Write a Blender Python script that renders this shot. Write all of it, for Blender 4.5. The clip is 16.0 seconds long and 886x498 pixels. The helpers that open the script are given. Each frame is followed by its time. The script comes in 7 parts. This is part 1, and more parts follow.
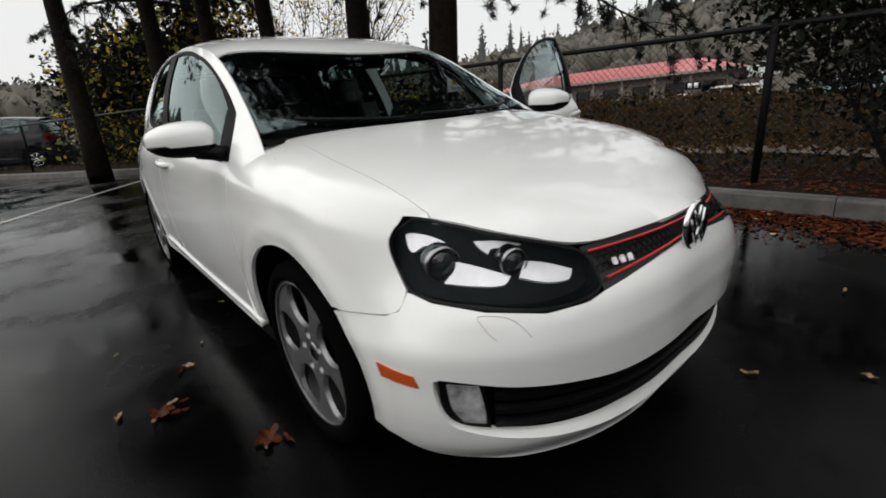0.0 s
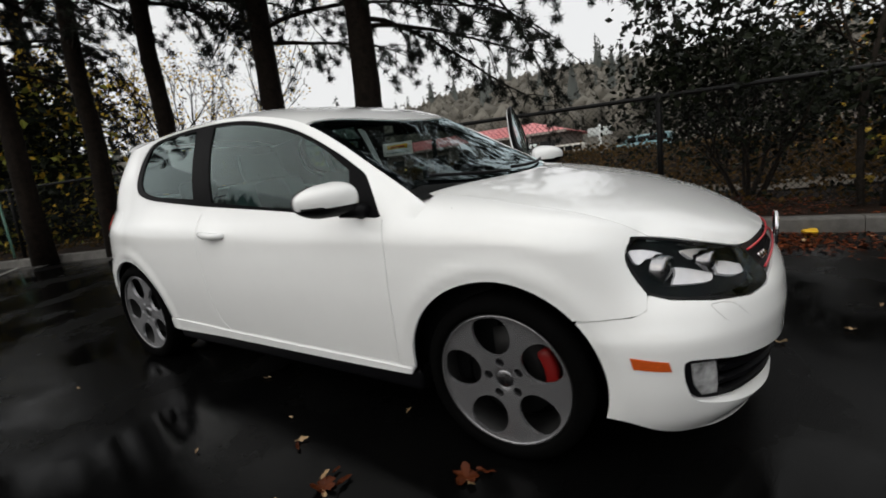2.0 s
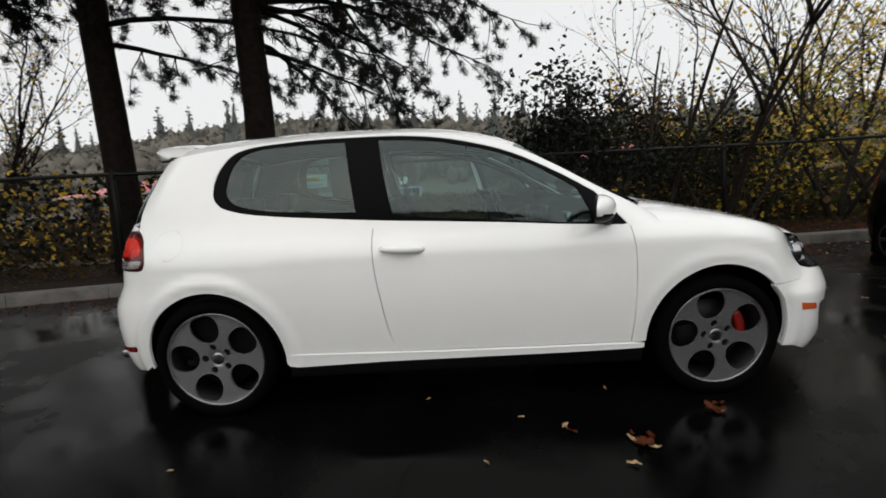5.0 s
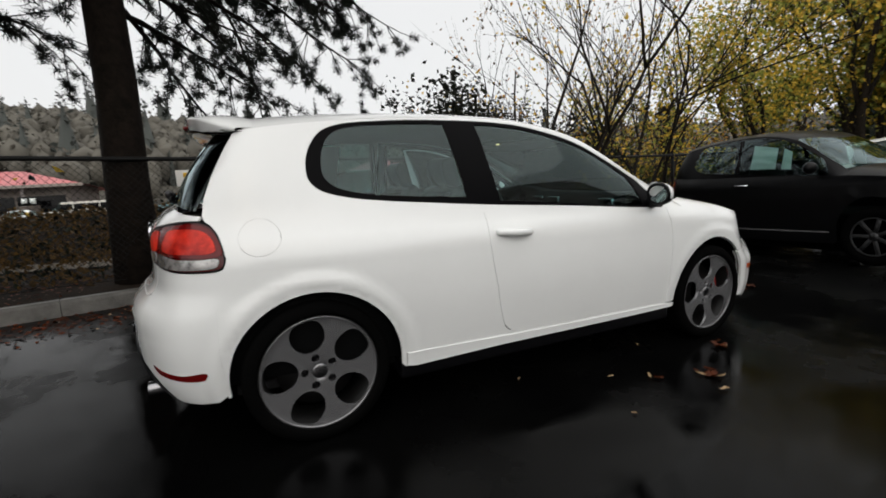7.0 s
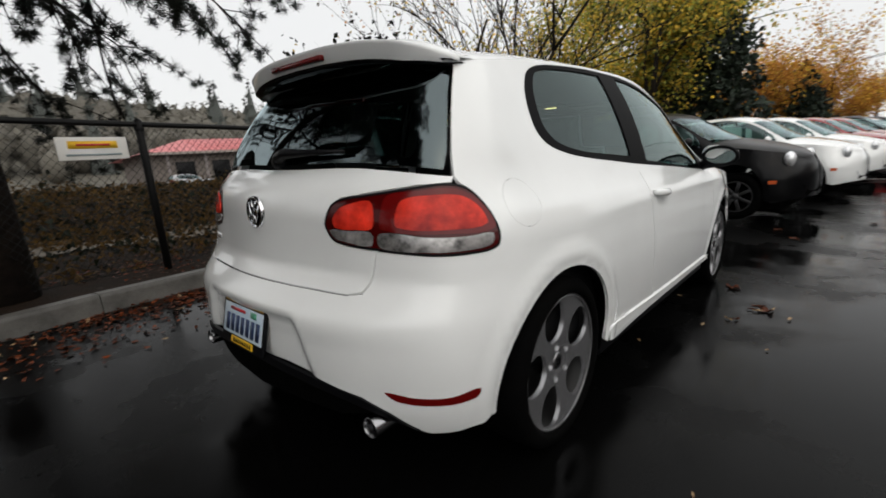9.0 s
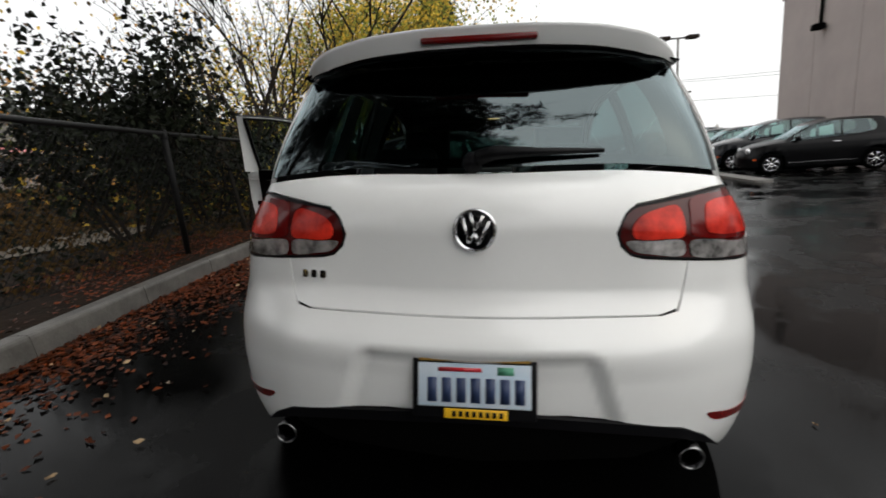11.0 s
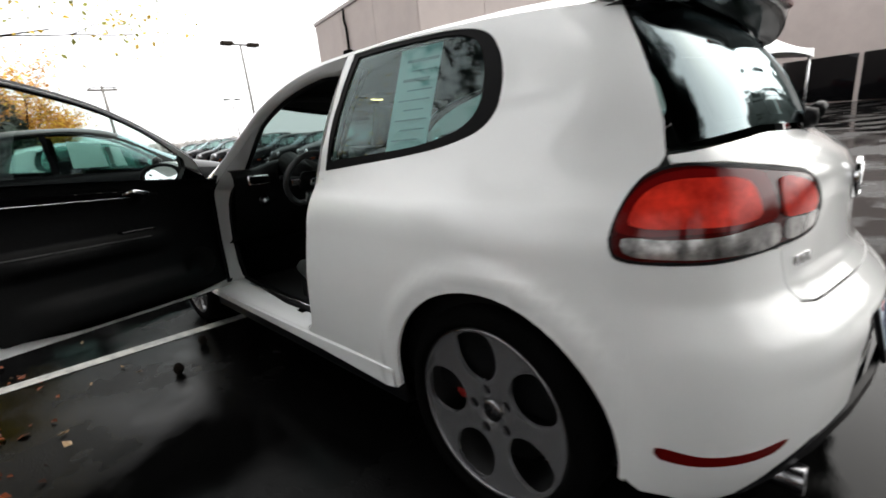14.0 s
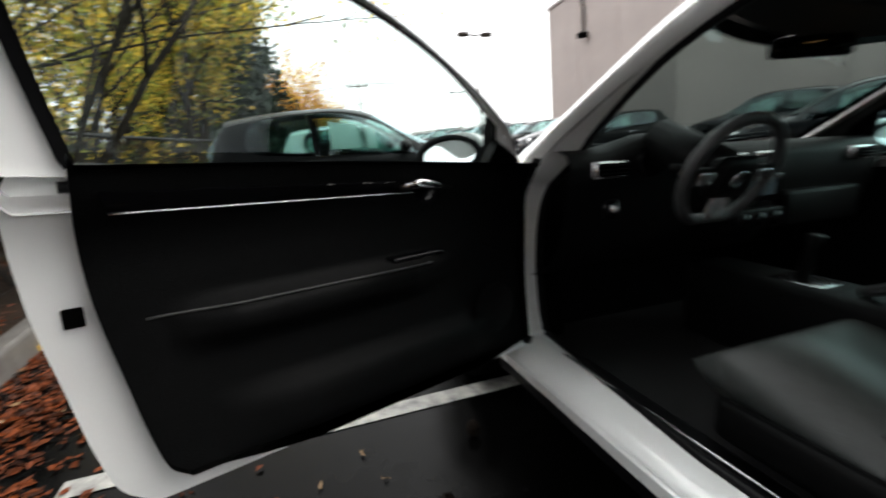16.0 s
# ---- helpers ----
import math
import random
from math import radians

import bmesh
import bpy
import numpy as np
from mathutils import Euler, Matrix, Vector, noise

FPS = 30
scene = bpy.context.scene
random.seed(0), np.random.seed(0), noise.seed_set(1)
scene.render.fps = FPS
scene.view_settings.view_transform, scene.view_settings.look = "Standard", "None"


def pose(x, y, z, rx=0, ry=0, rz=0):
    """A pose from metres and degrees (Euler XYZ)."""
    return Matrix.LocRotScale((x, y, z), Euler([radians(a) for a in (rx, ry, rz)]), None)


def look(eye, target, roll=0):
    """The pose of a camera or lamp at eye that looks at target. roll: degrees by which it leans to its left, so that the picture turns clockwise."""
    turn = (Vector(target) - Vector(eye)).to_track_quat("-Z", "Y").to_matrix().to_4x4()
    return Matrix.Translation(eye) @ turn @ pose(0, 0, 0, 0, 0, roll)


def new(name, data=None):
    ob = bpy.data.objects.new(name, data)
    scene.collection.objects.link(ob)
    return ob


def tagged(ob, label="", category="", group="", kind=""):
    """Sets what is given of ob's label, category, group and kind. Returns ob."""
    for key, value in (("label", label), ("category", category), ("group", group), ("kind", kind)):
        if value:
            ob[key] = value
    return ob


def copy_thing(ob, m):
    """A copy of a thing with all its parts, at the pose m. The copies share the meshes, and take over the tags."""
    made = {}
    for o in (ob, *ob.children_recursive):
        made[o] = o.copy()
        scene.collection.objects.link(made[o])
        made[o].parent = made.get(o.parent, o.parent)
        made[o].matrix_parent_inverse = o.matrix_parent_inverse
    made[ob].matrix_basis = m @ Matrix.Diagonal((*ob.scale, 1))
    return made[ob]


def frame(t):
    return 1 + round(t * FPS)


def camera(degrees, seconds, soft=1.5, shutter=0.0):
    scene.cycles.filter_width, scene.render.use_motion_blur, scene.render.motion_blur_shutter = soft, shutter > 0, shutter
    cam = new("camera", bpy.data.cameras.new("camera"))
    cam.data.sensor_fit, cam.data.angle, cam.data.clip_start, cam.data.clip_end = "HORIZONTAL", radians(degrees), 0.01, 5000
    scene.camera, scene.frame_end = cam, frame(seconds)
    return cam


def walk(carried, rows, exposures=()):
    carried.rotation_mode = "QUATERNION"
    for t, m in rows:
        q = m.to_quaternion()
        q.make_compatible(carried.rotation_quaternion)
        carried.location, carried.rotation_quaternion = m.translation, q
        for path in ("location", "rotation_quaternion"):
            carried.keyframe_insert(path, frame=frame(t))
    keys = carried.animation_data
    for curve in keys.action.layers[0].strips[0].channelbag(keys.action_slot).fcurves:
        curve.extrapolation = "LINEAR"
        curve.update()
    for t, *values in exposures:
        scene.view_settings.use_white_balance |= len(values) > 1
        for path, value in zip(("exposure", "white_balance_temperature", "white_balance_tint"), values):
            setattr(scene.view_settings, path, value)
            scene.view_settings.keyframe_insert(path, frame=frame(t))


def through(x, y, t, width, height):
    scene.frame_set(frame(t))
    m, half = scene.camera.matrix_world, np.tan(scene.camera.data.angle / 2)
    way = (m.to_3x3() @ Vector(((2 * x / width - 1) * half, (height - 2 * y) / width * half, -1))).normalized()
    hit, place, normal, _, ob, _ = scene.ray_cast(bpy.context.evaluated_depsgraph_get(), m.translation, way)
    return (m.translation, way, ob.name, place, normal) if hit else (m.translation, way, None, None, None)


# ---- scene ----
# The car stands on the sloping edge of the lot: LEAN takes the car's own axes (x ahead, y to its left, z off the asphalt) to the level world.
LEAN = pose(0, 0, 0, 3.5, 1.4, 0)
SLOPE_X, SLOPE_Y = -math.tan(radians(1.4)), math.tan(radians(3.5))
cam = camera(89.4, 16.0, soft=1.7, shutter=0.4)
PATH = [
    (0, (2.588, -1.31, 1.082), (1.125, -0.11, 0.436), -4.6),
    (0.5, (2.476, -1.474, 1.084), (1.045, -0.227, 0.455), -6.6),
    (1, (2.328, -1.682, 1.099), (0.99, -0.305, 0.541), -7.0),
    (1.5, (2.165, -1.892, 1.117), (0.966, -0.388, 0.569), -6.0),
    (2, (1.949, -2.15, 1.143), (0.885, -0.514, 0.707), -6.8),
    (2.5, (1.698, -2.335, 1.141), (0.783, -0.618, 0.676), -7.6),
    (3, (1.376, -2.482, 1.154), (0.642, -0.67, 0.733), -7.3),
    (5.5, (-0.464, -3.075, 1.184), (-0.274, -1.106, 0.889), -2.2),
    (6, (-0.871, -3.004, 1.148), (-0.439, -1.069, 0.885), -2.1),
    (6.5, (-1.253, -2.884, 1.123), (-0.572, -1.023, 0.856), -2.2),
    (7, (-1.586, -2.73, 1.127), (-0.736, -0.947, 0.813), -1.7),
    (7.5, (-1.898, -2.462, 1.127), (-0.891, -0.772, 0.771), -1.8),
    (8, (-2.198, -2.169, 1.081), (-0.993, -0.613, 0.726), -2.1),
    (8.5, (-2.466, -1.868, 1.066), (-1.162, -0.405, 0.67), -1.3),
    (9, (-2.688, -1.54, 1.062), (-1.229, -0.235, 0.653), -2.0),
    (9.5, (-2.921, -1.208, 1.064), (-1.258, -0.166, 0.681), -1.0),
    (10, (-3.098, -0.855, 1.06), (-1.289, -0.096, 0.673), -0.7),
    (12.5, (-2.945, 1.044, 1.053), (-1.071, 0.434, 0.707), -2.1),
    (13, (-2.704, 1.328, 1.032), (-0.994, 0.345, 0.699), -1.7),
    (13.5, (-2.396, 1.527, 1.051), (-0.837, 0.326, 0.7), -1.7),
    (14, (-2.028, 1.696, 1.052), (-0.63, 0.337, 0.608), -4.2),
    (14.5, (-1.697, 1.804, 1.056), (-0.358, 0.388, 0.609), -5.6),
    (15, (-1.300, 1.764, 1.066), (0.083, 0.372, 0.679), -4.0),
    (15.5, (-0.895, 1.648, 1.045), (0.659, 0.443, 0.682), -3.7),
    (16, (-0.556, 1.550, 1.022), (1.291, 0.913, 0.599), -2.9),
]
walk(cam, [(t, LEAN @ look(eye, target, roll)) for t, eye, target, roll in PATH],
     exposures=[(0, -0.02), (10, 0.05), (11.5, 0.60), (12.5, 1.00), (14, 1.30), (15.5, 1.48), (16, 1.48)])

# ---- light: bright overcast ----
world = bpy.data.worlds.new("overcast_sky")
scene.world = world
world.use_nodes = True
wn, wl = world.node_tree.nodes, world.node_tree.links
sky = wn.new("ShaderNodeTexSky")
sky.sky_type, sky.sun_disc = "NISHITA", False
sky.sun_elevation, sky.sun_rotation, sky.dust_density = radians(38), radians(200), 6.0
grey = wn.new("ShaderNodeMix")
grey.data_type = "RGBA"
grey.inputs[0].default_value = 0.9
grey.inputs[7].default_value = (8.5, 8.5, 8.45, 1)
wl.new(sky.outputs[0], grey.inputs[6])
wl.new(grey.outputs[2], wn["Background"].inputs[0])
wn["Background"].inputs[1].default_value = 0.11
sun_data = bpy.data.lights.new("sun", "SUN")
sun_data.energy, sun_data.angle, sun_data.color = 1.5, radians(115), (1, 0.985, 0.95)
sun = new("sun", sun_data)
sun.matrix_world = look((0, 0, 30), (6, 14, 0))
# ---- materials ----
def mat(name, color, rough=0.5, metal=0.0, coat=0.0, vary=0.0, scale=8.0, bump=0.0, bump_scale=40.0, spec=0.5, color2=None, trans=0.0, ior=1.45, rvary=0.0, emit=None, per_piece=0.0):
    m = bpy.data.materials.new(name)
    m.use_nodes = True
    n, l = m.node_tree.nodes, m.node_tree.links
    b = n["Principled BSDF"]
    b.inputs["Base Color"].default_value = (*color, 1)
    b.inputs["Roughness"].default_value = rough
    b.inputs["Metallic"].default_value = metal
    b.inputs["Coat Weight"].default_value = coat
    b.inputs["Coat Roughness"].default_value = 0.04
    b.inputs["Specular IOR Level"].default_value = spec
    b.inputs["Transmission Weight"].default_value = trans
    b.inputs["IOR"].default_value = ior
    if emit:
        b.inputs["Emission Color"].default_value = (*emit[0], 1)
        b.inputs["Emission Strength"].default_value = emit[1]
    tc = n.new("ShaderNodeTexCoord")
    last = None
    if vary or color2:
        no = n.new("ShaderNodeTexNoise")
        no.inputs["Scale"].default_value, no.inputs["Detail"].default_value, no.inputs["Roughness"].default_value = scale, 8, 0.65
        l.new(tc.outputs["Object"], no.inputs["Vector"])
        mr = n.new("ShaderNodeMapRange")
        mr.inputs[1].default_value, mr.inputs[2].default_value = 0.32, 0.68
        l.new(no.outputs["Fac"], mr.inputs[0])
        mx = n.new("ShaderNodeMix")
        mx.data_type = "RGBA"
        c2 = color2 or tuple(c * (1 - vary) for c in color)
        mx.inputs[6].default_value, mx.inputs[7].default_value = (*color, 1), (*c2, 1)
        l.new(mr.outputs[0], mx.inputs[0])
        last = mx.outputs[2]
        if rvary:
            rr = n.new("ShaderNodeMapRange")
            rr.inputs[1].default_value, rr.inputs[2].default_value = 0.35, 0.65
            rr.inputs[3].default_value, rr.inputs[4].default_value = max(0.02, rough - rvary), rough + rvary
            l.new(no.outputs["Fac"], rr.inputs[0])
            l.new(rr.outputs[0], b.inputs["Roughness"])
    if per_piece:
        geo = n.new("ShaderNodeNewGeometry")
        hs = n.new("ShaderNodeHueSaturation")
        ma = n.new("ShaderNodeMapRange")
        ma.inputs[3].default_value, ma.inputs[4].default_value = 1 - per_piece, 1 + per_piece
        l.new(geo.outputs["Random Per Island"], ma.inputs[0])
        l.new(ma.outputs[0], hs.inputs["Value"])
        if last:
            l.new(last, hs.inputs["Color"])
        else:
            hs.inputs["Color"].default_value = (*color, 1)
        last = hs.outputs[0]
    if last:
        l.new(last, b.inputs["Base Color"])
    if bump:
        n2 = n.new("ShaderNodeTexNoise")
        n2.inputs["Scale"].default_value, n2.inputs["Detail"].default_value = bump_scale, 6
        l.new(tc.outputs["Object"], n2.inputs["Vector"])
        bp = n.new("ShaderNodeBump")
        bp.inputs["Strength"].default_value, bp.inputs["Distance"].default_value = bump, 0.01
        l.new(n2.outputs["Fac"], bp.inputs["Height"])
        l.new(bp.outputs[0], b.inputs["Normal"])
    return m


def leaf_mat(name, color, per_piece, through=.42):
    """A thin leaf: part of the light goes through it."""
    m = mat(name, color, 0.55, per_piece=per_piece, spec=.2)
    n, l = m.node_tree.nodes, m.node_tree.links
    tl, mx, b = n.new("ShaderNodeBsdfTranslucent"), n.new("ShaderNodeMixShader"), n["Principled BSDF"]
    l.new(b.inputs["Base Color"].links[0].from_socket, tl.inputs[0])
    mx.inputs[0].default_value = through
    l.new(b.outputs[0], mx.inputs[1])
    l.new(tl.outputs[0], mx.inputs[2])
    l.new(mx.outputs[0], n["Material Output"].inputs[0])
    return m


M_WHITE = mat("white_paint", (0.85, 0.86, 0.853), 0.24, coat=1.0, vary=0.03, scale=3)
M_BLACK = mat("black_trim", (0.004, 0.004, 0.005), 0.45, vary=0.3, scale=20, spec=.16)
M_FRAME = mat("satin_black_frame", (0.003, 0.003, 0.0035), 0.5, spec=.05)
M_GLOSSBLACK = mat("gloss_black", (0.003, 0.003, 0.0035), 0.08, spec=.16)
M_RUBBER = mat("tyre_rubber", (0.003, 0.003, 0.003), 0.95, vary=0.3, bump=0.1, spec=.02)
# near black: paints the shade inside cavities, also colours plain black fittings
M_DARK = mat("cavity_shade_and_black_parts", (0.002, 0.002, 0.002), 0.95, spec=.03, vary=0.3)
M_ALLOY = mat("machined_alloy", (0.28, 0.28, 0.29), 0.27, metal=0.75, vary=0.08, scale=30)
M_CHROME = mat("chrome", (0.8, 0.8, 0.82), 0.06, metal=1.0)
M_REDPAINT = mat("red_caliper_paint", (0.24, 0.007, 0.006), 0.45, coat=0.1, vary=0.3)
M_GREYMETAL = mat("brake_disc_steel", (0.09, 0.085, 0.08), 0.4, metal=0.8, vary=0.4, scale=30)


def glass_mat(name, tint, rough=0.0, gloss=1.0, f0=0.06):
    """Thin car glass: a tinted see-through pane whose gloss grows at a slant, alike from both sides."""
    m = bpy.data.materials.new(name)
    m.use_nodes = True
    n, l = m.node_tree.nodes, m.node_tree.links
    n.remove(n["Principled BSDF"])
    tr, gl, mx, lw = n.new("ShaderNodeBsdfTransparent"), n.new("ShaderNodeBsdfGlossy"), n.new("ShaderNodeMixShader"), n.new("ShaderNodeLayerWeight")
    tr.inputs[0].default_value = (*tint, 1)
    gl.inputs["Roughness"].default_value = rough
    gl.inputs["Color"].default_value = (gloss * .80, gloss * .96, gloss, 1)
    lw.inputs[0].default_value = .5
    pw, ma = n.new("ShaderNodeMath"), n.new("ShaderNodeMath")
    pw.operation, pw.inputs[1].default_value = "POWER", 4.5
    ma.operation, ma.inputs[1].default_value, ma.inputs[2].default_value = "MULTIPLY_ADD", 1 - f0, f0
    l.new(lw.outputs["Facing"], pw.inputs[0])
    l.new(pw.outputs[0], ma.inputs[0])
    l.new(ma.outputs[0], mx.inputs[0])
    l.new(tr.outputs[0], mx.inputs[1])
    l.new(gl.outputs[0], mx.inputs[2])
    l.new(mx.outputs[0], n["Material Output"].inputs[0])
    return m


M_GLASS = glass_mat("side_glass", (0.36, 0.57, 0.56), f0=.055)
next(n for n in M_GLASS.node_tree.nodes if n.type == "BSDF_GLOSSY").inputs["Color"].default_value = (.80, .95, .94, 1)
M_DOORGLASS = glass_mat("clear_door_glass", (0.74, 0.84, 0.82), f0=.06)
M_REARGLASS = glass_mat("rear_window_glass", (0.11, 0.15, 0.15), f0=.11)
M_WSCREEN = glass_mat("windscreen_glass", (0.25, 0.31, 0.30), f0=.07)
# ---- the hatchback's skin: smooth functions in the car's own axes, for the half y > 0 ----
def curve(xs, ys, level=()):
    """A smooth curve through knots (cubic Hermite, limited slopes); ys may hold several columns."""
    xs, ys = np.array(xs, float), np.array(ys, float)
    flat = ys.ndim == 1
    if flat:
        ys = ys[:, None]
    h = np.diff(xs)[:, None]
    d = np.diff(ys, axis=0) / h
    m = np.zeros_like(ys)
    m[0], m[-1] = d[0], d[-1]
    for c in level:
        m[0, c] = m[-1, c] = 0
    m[1:-1] = (d[:-1] * h[1:] + d[1:] * h[:-1]) / (h[1:] + h[:-1])

    def at(x):
        x = np.atleast_1d(np.asarray(x, float))
        i = np.clip(np.searchsorted(xs, x) - 1, 0, len(xs) - 2)
        hh = (xs[i + 1] - xs[i])[:, None]
        t = np.clip((x - xs[i])[:, None] / hh, 0, 1)
        y = (2 * t**3 - 3 * t**2 + 1) * ys[i] + (t**3 - 2 * t**2 + t) * hh * m[i] + (3 * t**2 - 2 * t**3) * ys[i + 1] + (t**3 - t**2) * hh * m[i + 1]
        return y[:, 0] if flat else y
    return at


# plan of the waist, from the middle of the tail round the corner to the middle of the nose
RING = np.array([(-2.045, 0), (-2.02, .30), (-1.945, .56), (-1.80, .755), (-1.62, .835), (-1.29, .876), (-.6, .888), (0, .890),
                 (.6, .888), (1.29, .880), (1.60, .856), (1.79, .803), (1.915, .69), (2.055, .42), (2.125, .2), (2.145, 0)])
_step = np.hypot(*np.diff(RING, axis=0).T)
RING_S = np.concatenate([[0], np.cumsum(_step)])
RING_S -= RING_S[7]
ring_at = curve(RING_S, RING, level=(0,))
S_TAIL, S_NOSE = RING_S[0], RING_S[-1]
# how far the skin stands in from that plan, by height, for five kinds of section
LEVELS = [.16, .22, .30, .40, .50, .60, .66, .70, .76, .83, .89, .94, 1.0, 1.06]
INSET = {
    "tail": [.10, .045, .012, 0, -.004, .002, .050, .084, .096, .098, .099, .112, .160, .27],
    "tail_corner": [.09, .040, .008, -.009, -.015, -.006, .012, .024, .032, .042, .060, .082, .112, .15],
    "side": [.050, .034, .026, .013, .004, 0, .002, .004, .010, .020, .042, .075, .115, .15],
    "nose_corner": [.048, .018, .000, -.006, -.004, .040, .075, .095, .125, .165, .22, .27, .32, .36],
    "nose_flank": [.030, -.014, -.034, -.044, -.046, -.020, .034, .060, .095, .15, .22, .27, .32, .36],
    "nose": [.075, .030, .004, 0, .002, .010, .040, .062, .095, .15, .22, .27, .32, .36],
}
inset_at = {k: curve(LEVELS, v) for k, v in INSET.items()}
KINDS = ["tail", "tail", "tail", "tail_corner", "side", "side", "side", "side", "side", "side", "side", "nose_corner", "nose_corner", "nose_flank", "nose", "nose"]
_W = {k: np.array([1.0 if q == k else 0.0 for q in KINDS]) for k in INSET}
_W["tail"][2], _W["tail_corner"][2] = .6, .4
_W["tail_corner"][4], _W["side"][4] = .4, .6
_W["side"][10], _W["nose_corner"][10] = .78, .22
_W["nose_corner"][12], _W["nose_flank"][12] = .5, .5
_W["nose"][14], _W["nose_flank"][14] = .6, .4
weight_at = {k: curve(RING_S, v, level=(0,)) for k, v in _W.items()}


def low(s, z):
    """The lower body: a point at the way s round the plan and the height z."""
    s, z = np.atleast_1d(np.asarray(s, float)), np.atleast_1d(np.asarray(z, float))
    p = ring_at(s)
    q = (ring_at(s + 1e-3) - ring_at(s - 1e-3))
    q /= np.linalg.norm(q, axis=1)[:, None]
    d = sum(weight_at[k](s) * inset_at[k](z) for k in INSET)
    # a soft flare round the wheel arches
    for cx, cz, flare in ((1.285, .325, .0065), (-1.287, .305, .009)):
        far = np.clip((np.hypot(s - cx, z - cz) - .368) / .105, 0, 1)
        d = d - flare * np.sin(np.pi * far ** .8) ** 2
    # the plan runs from tail to nose with the outside on its left: (-qy, qx) points out
    x = p[:, 0] + q[:, 1] * d
    y = p[:, 1] - q[:, 0] * d
    return np.stack([x, y, z], 1)


# the shoulder line (foot of the glasshouse, edge of the bonnet) and the line of the roof's edge
shoulder_z = curve([S_TAIL, -2.1, -1.83, -1.5, -1.0, -.4, .2, .84, 1.1, 1.35, 1.6, 1.7, 1.8, 1.9, 2.02, 2.14, 2.26, 2.33, 2.45, S_NOSE],
                   [1.03, 1.03, 1.01, .985, .965, .95, .935, .905, .895, .875, .835, .815, .804, .796, .774, .745, .714, .709, .713, .716])


def shoulder(s):
    return low(s, shoulder_z(s))


ROOF_S = [S_TAIL, -2.32, -2.05, -1.82, -1.62, -1.46, -1.30, -1.0, -.6, 0, .3, .5, .7, .9, 1.06]
roof_edge = curve(ROOF_S, [(-1.62, 0, 1.365), (-1.615, .20, 1.363), (-1.605, .36, 1.360), (-1.585, .48, 1.352), (-1.54, .572, 1.350), (-1.45, .605, 1.362), (-1.30, .605, 1.382),
                           (-1.0, .616, 1.408), (-.6, .631, 1.424), (0, .641, 1.398), (.3, .650, 1.325), (.5, .668, 1.228), (.7, .698, 1.112), (.9, .737, 1.0), (1.06, .775, .90)])


side_bulge = curve([-1.8, -1.6, -1.4, -1.15, -.8, -.3, 0], [.035, .028, .012, .006, .016, .033, .035])


def up(s, w):
    """The glasshouse: w runs from 0 at the shoulder to 1 at the roof's edge."""
    s, w = np.atleast_1d(np.asarray(s, float)), np.atleast_1d(np.asarray(w, float))
    a, b = shoulder(s), roof_edge(s)
    p = a + (b - a) * w[:, None]
    e = ring_at(s + 1e-3) - ring_at(s - 1e-3)
    e /= np.linalg.norm(e, axis=1)[:, None]
    out = np.stack([-e[:, 1], e[:, 0]], 1)
    bulge = side_bulge(s) * 4 * w * (1 - w) * np.clip((b - a)[:, 2] / .4, 0, 1)
    p[:, :2] += out * bulge[:, None]
    return p


roof_mid = curve([-1.75, -1.6, -1.3, -.9, -.45, 0, .2, .33, .6, .85, 1.13, 1.25], [1.405, 1.426, 1.458, 1.479, 1.481, 1.455, 1.417, 1.377, 1.232, 1.107, .977, .90])
_rx = roof_edge(np.linspace(-1.5, 1.06, 60))
edge_y = curve(_rx[:, 0], _rx[:, 1])
edge_z = curve(_rx[:, 0], _rx[:, 2])


def top(x, y):
    """Roof and windscreen as a height over the plan."""
    x, y = np.atleast_1d(np.asarray(x, float)), np.atleast_1d(np.asarray(y, float))
    c, e, h = roof_mid(x), edge_z(np.clip(x, -1.48, 1.05)), edge_y(np.clip(x, -1.48, 1.05))
    r = np.abs(y) / h
    k = np.clip((x - .25) / .3, 0, 1)
    z = c - (c - e) * ((1 - k) * (.35 * r**2 + .65 * r**6) + k * (.6 * r**2 + .4 * r**4))
    return np.stack([x, y, z], 1)


bonnet_mid = curve([.9, 1.0, 1.13, 1.3, 1.6, 1.85, 1.98, 2.04, 2.077], [1.015, 1.01, .995, .964, .896, .822, .769, .738, .716])
_sx = shoulder(np.linspace(.78, S_NOSE - .12, 90))
fender_y = curve(_sx[:, 0], _sx[:, 1])
fender_z = curve(_sx[:, 0], _sx[:, 2])
_LIM = _sx[-1, 0] - .002


def bonnet(x, y):
    """Bonnet and the tops of the wings as a height over the plan."""
    x, y = np.atleast_1d(np.asarray(x, float)), np.atleast_1d(np.asarray(y, float))
    q = np.minimum(x, _LIM)
    c, e, h = bonnet_mid(x), fender_z(q), fender_y(q)
    r = np.clip(np.abs(y) / h, 0, 1.03)
    z = c - (c - e) * (.40 * r**2 + .60 * r**6)
    return np.stack([x, y, z], 1)
# ---- tools for meshes ----
from mathutils import geometry as geo2d


def part(name, bm, material, parent=None, label="", smooth=True):
    """Links a bmesh as one mesh object under a thing or a part."""
    me = bpy.data.meshes.new(name)
    bm.to_mesh(me)
    bm.free()
    for m in (material if isinstance(material, (list, tuple)) else [material]):
        me.materials.append(m)
    if smooth:
        me.shade_smooth()
    ob = new(name, me)
    if parent:
        ob.parent = parent
    if label:
        ob["label"] = label
    return ob


def thing(name, label, category, m=None, group="", kind=""):
    ob = new(name)
    ob.empty_display_size = 0.2
    if m is not None:
        ob.matrix_world = m
    return tagged(ob, label, category, group, kind)


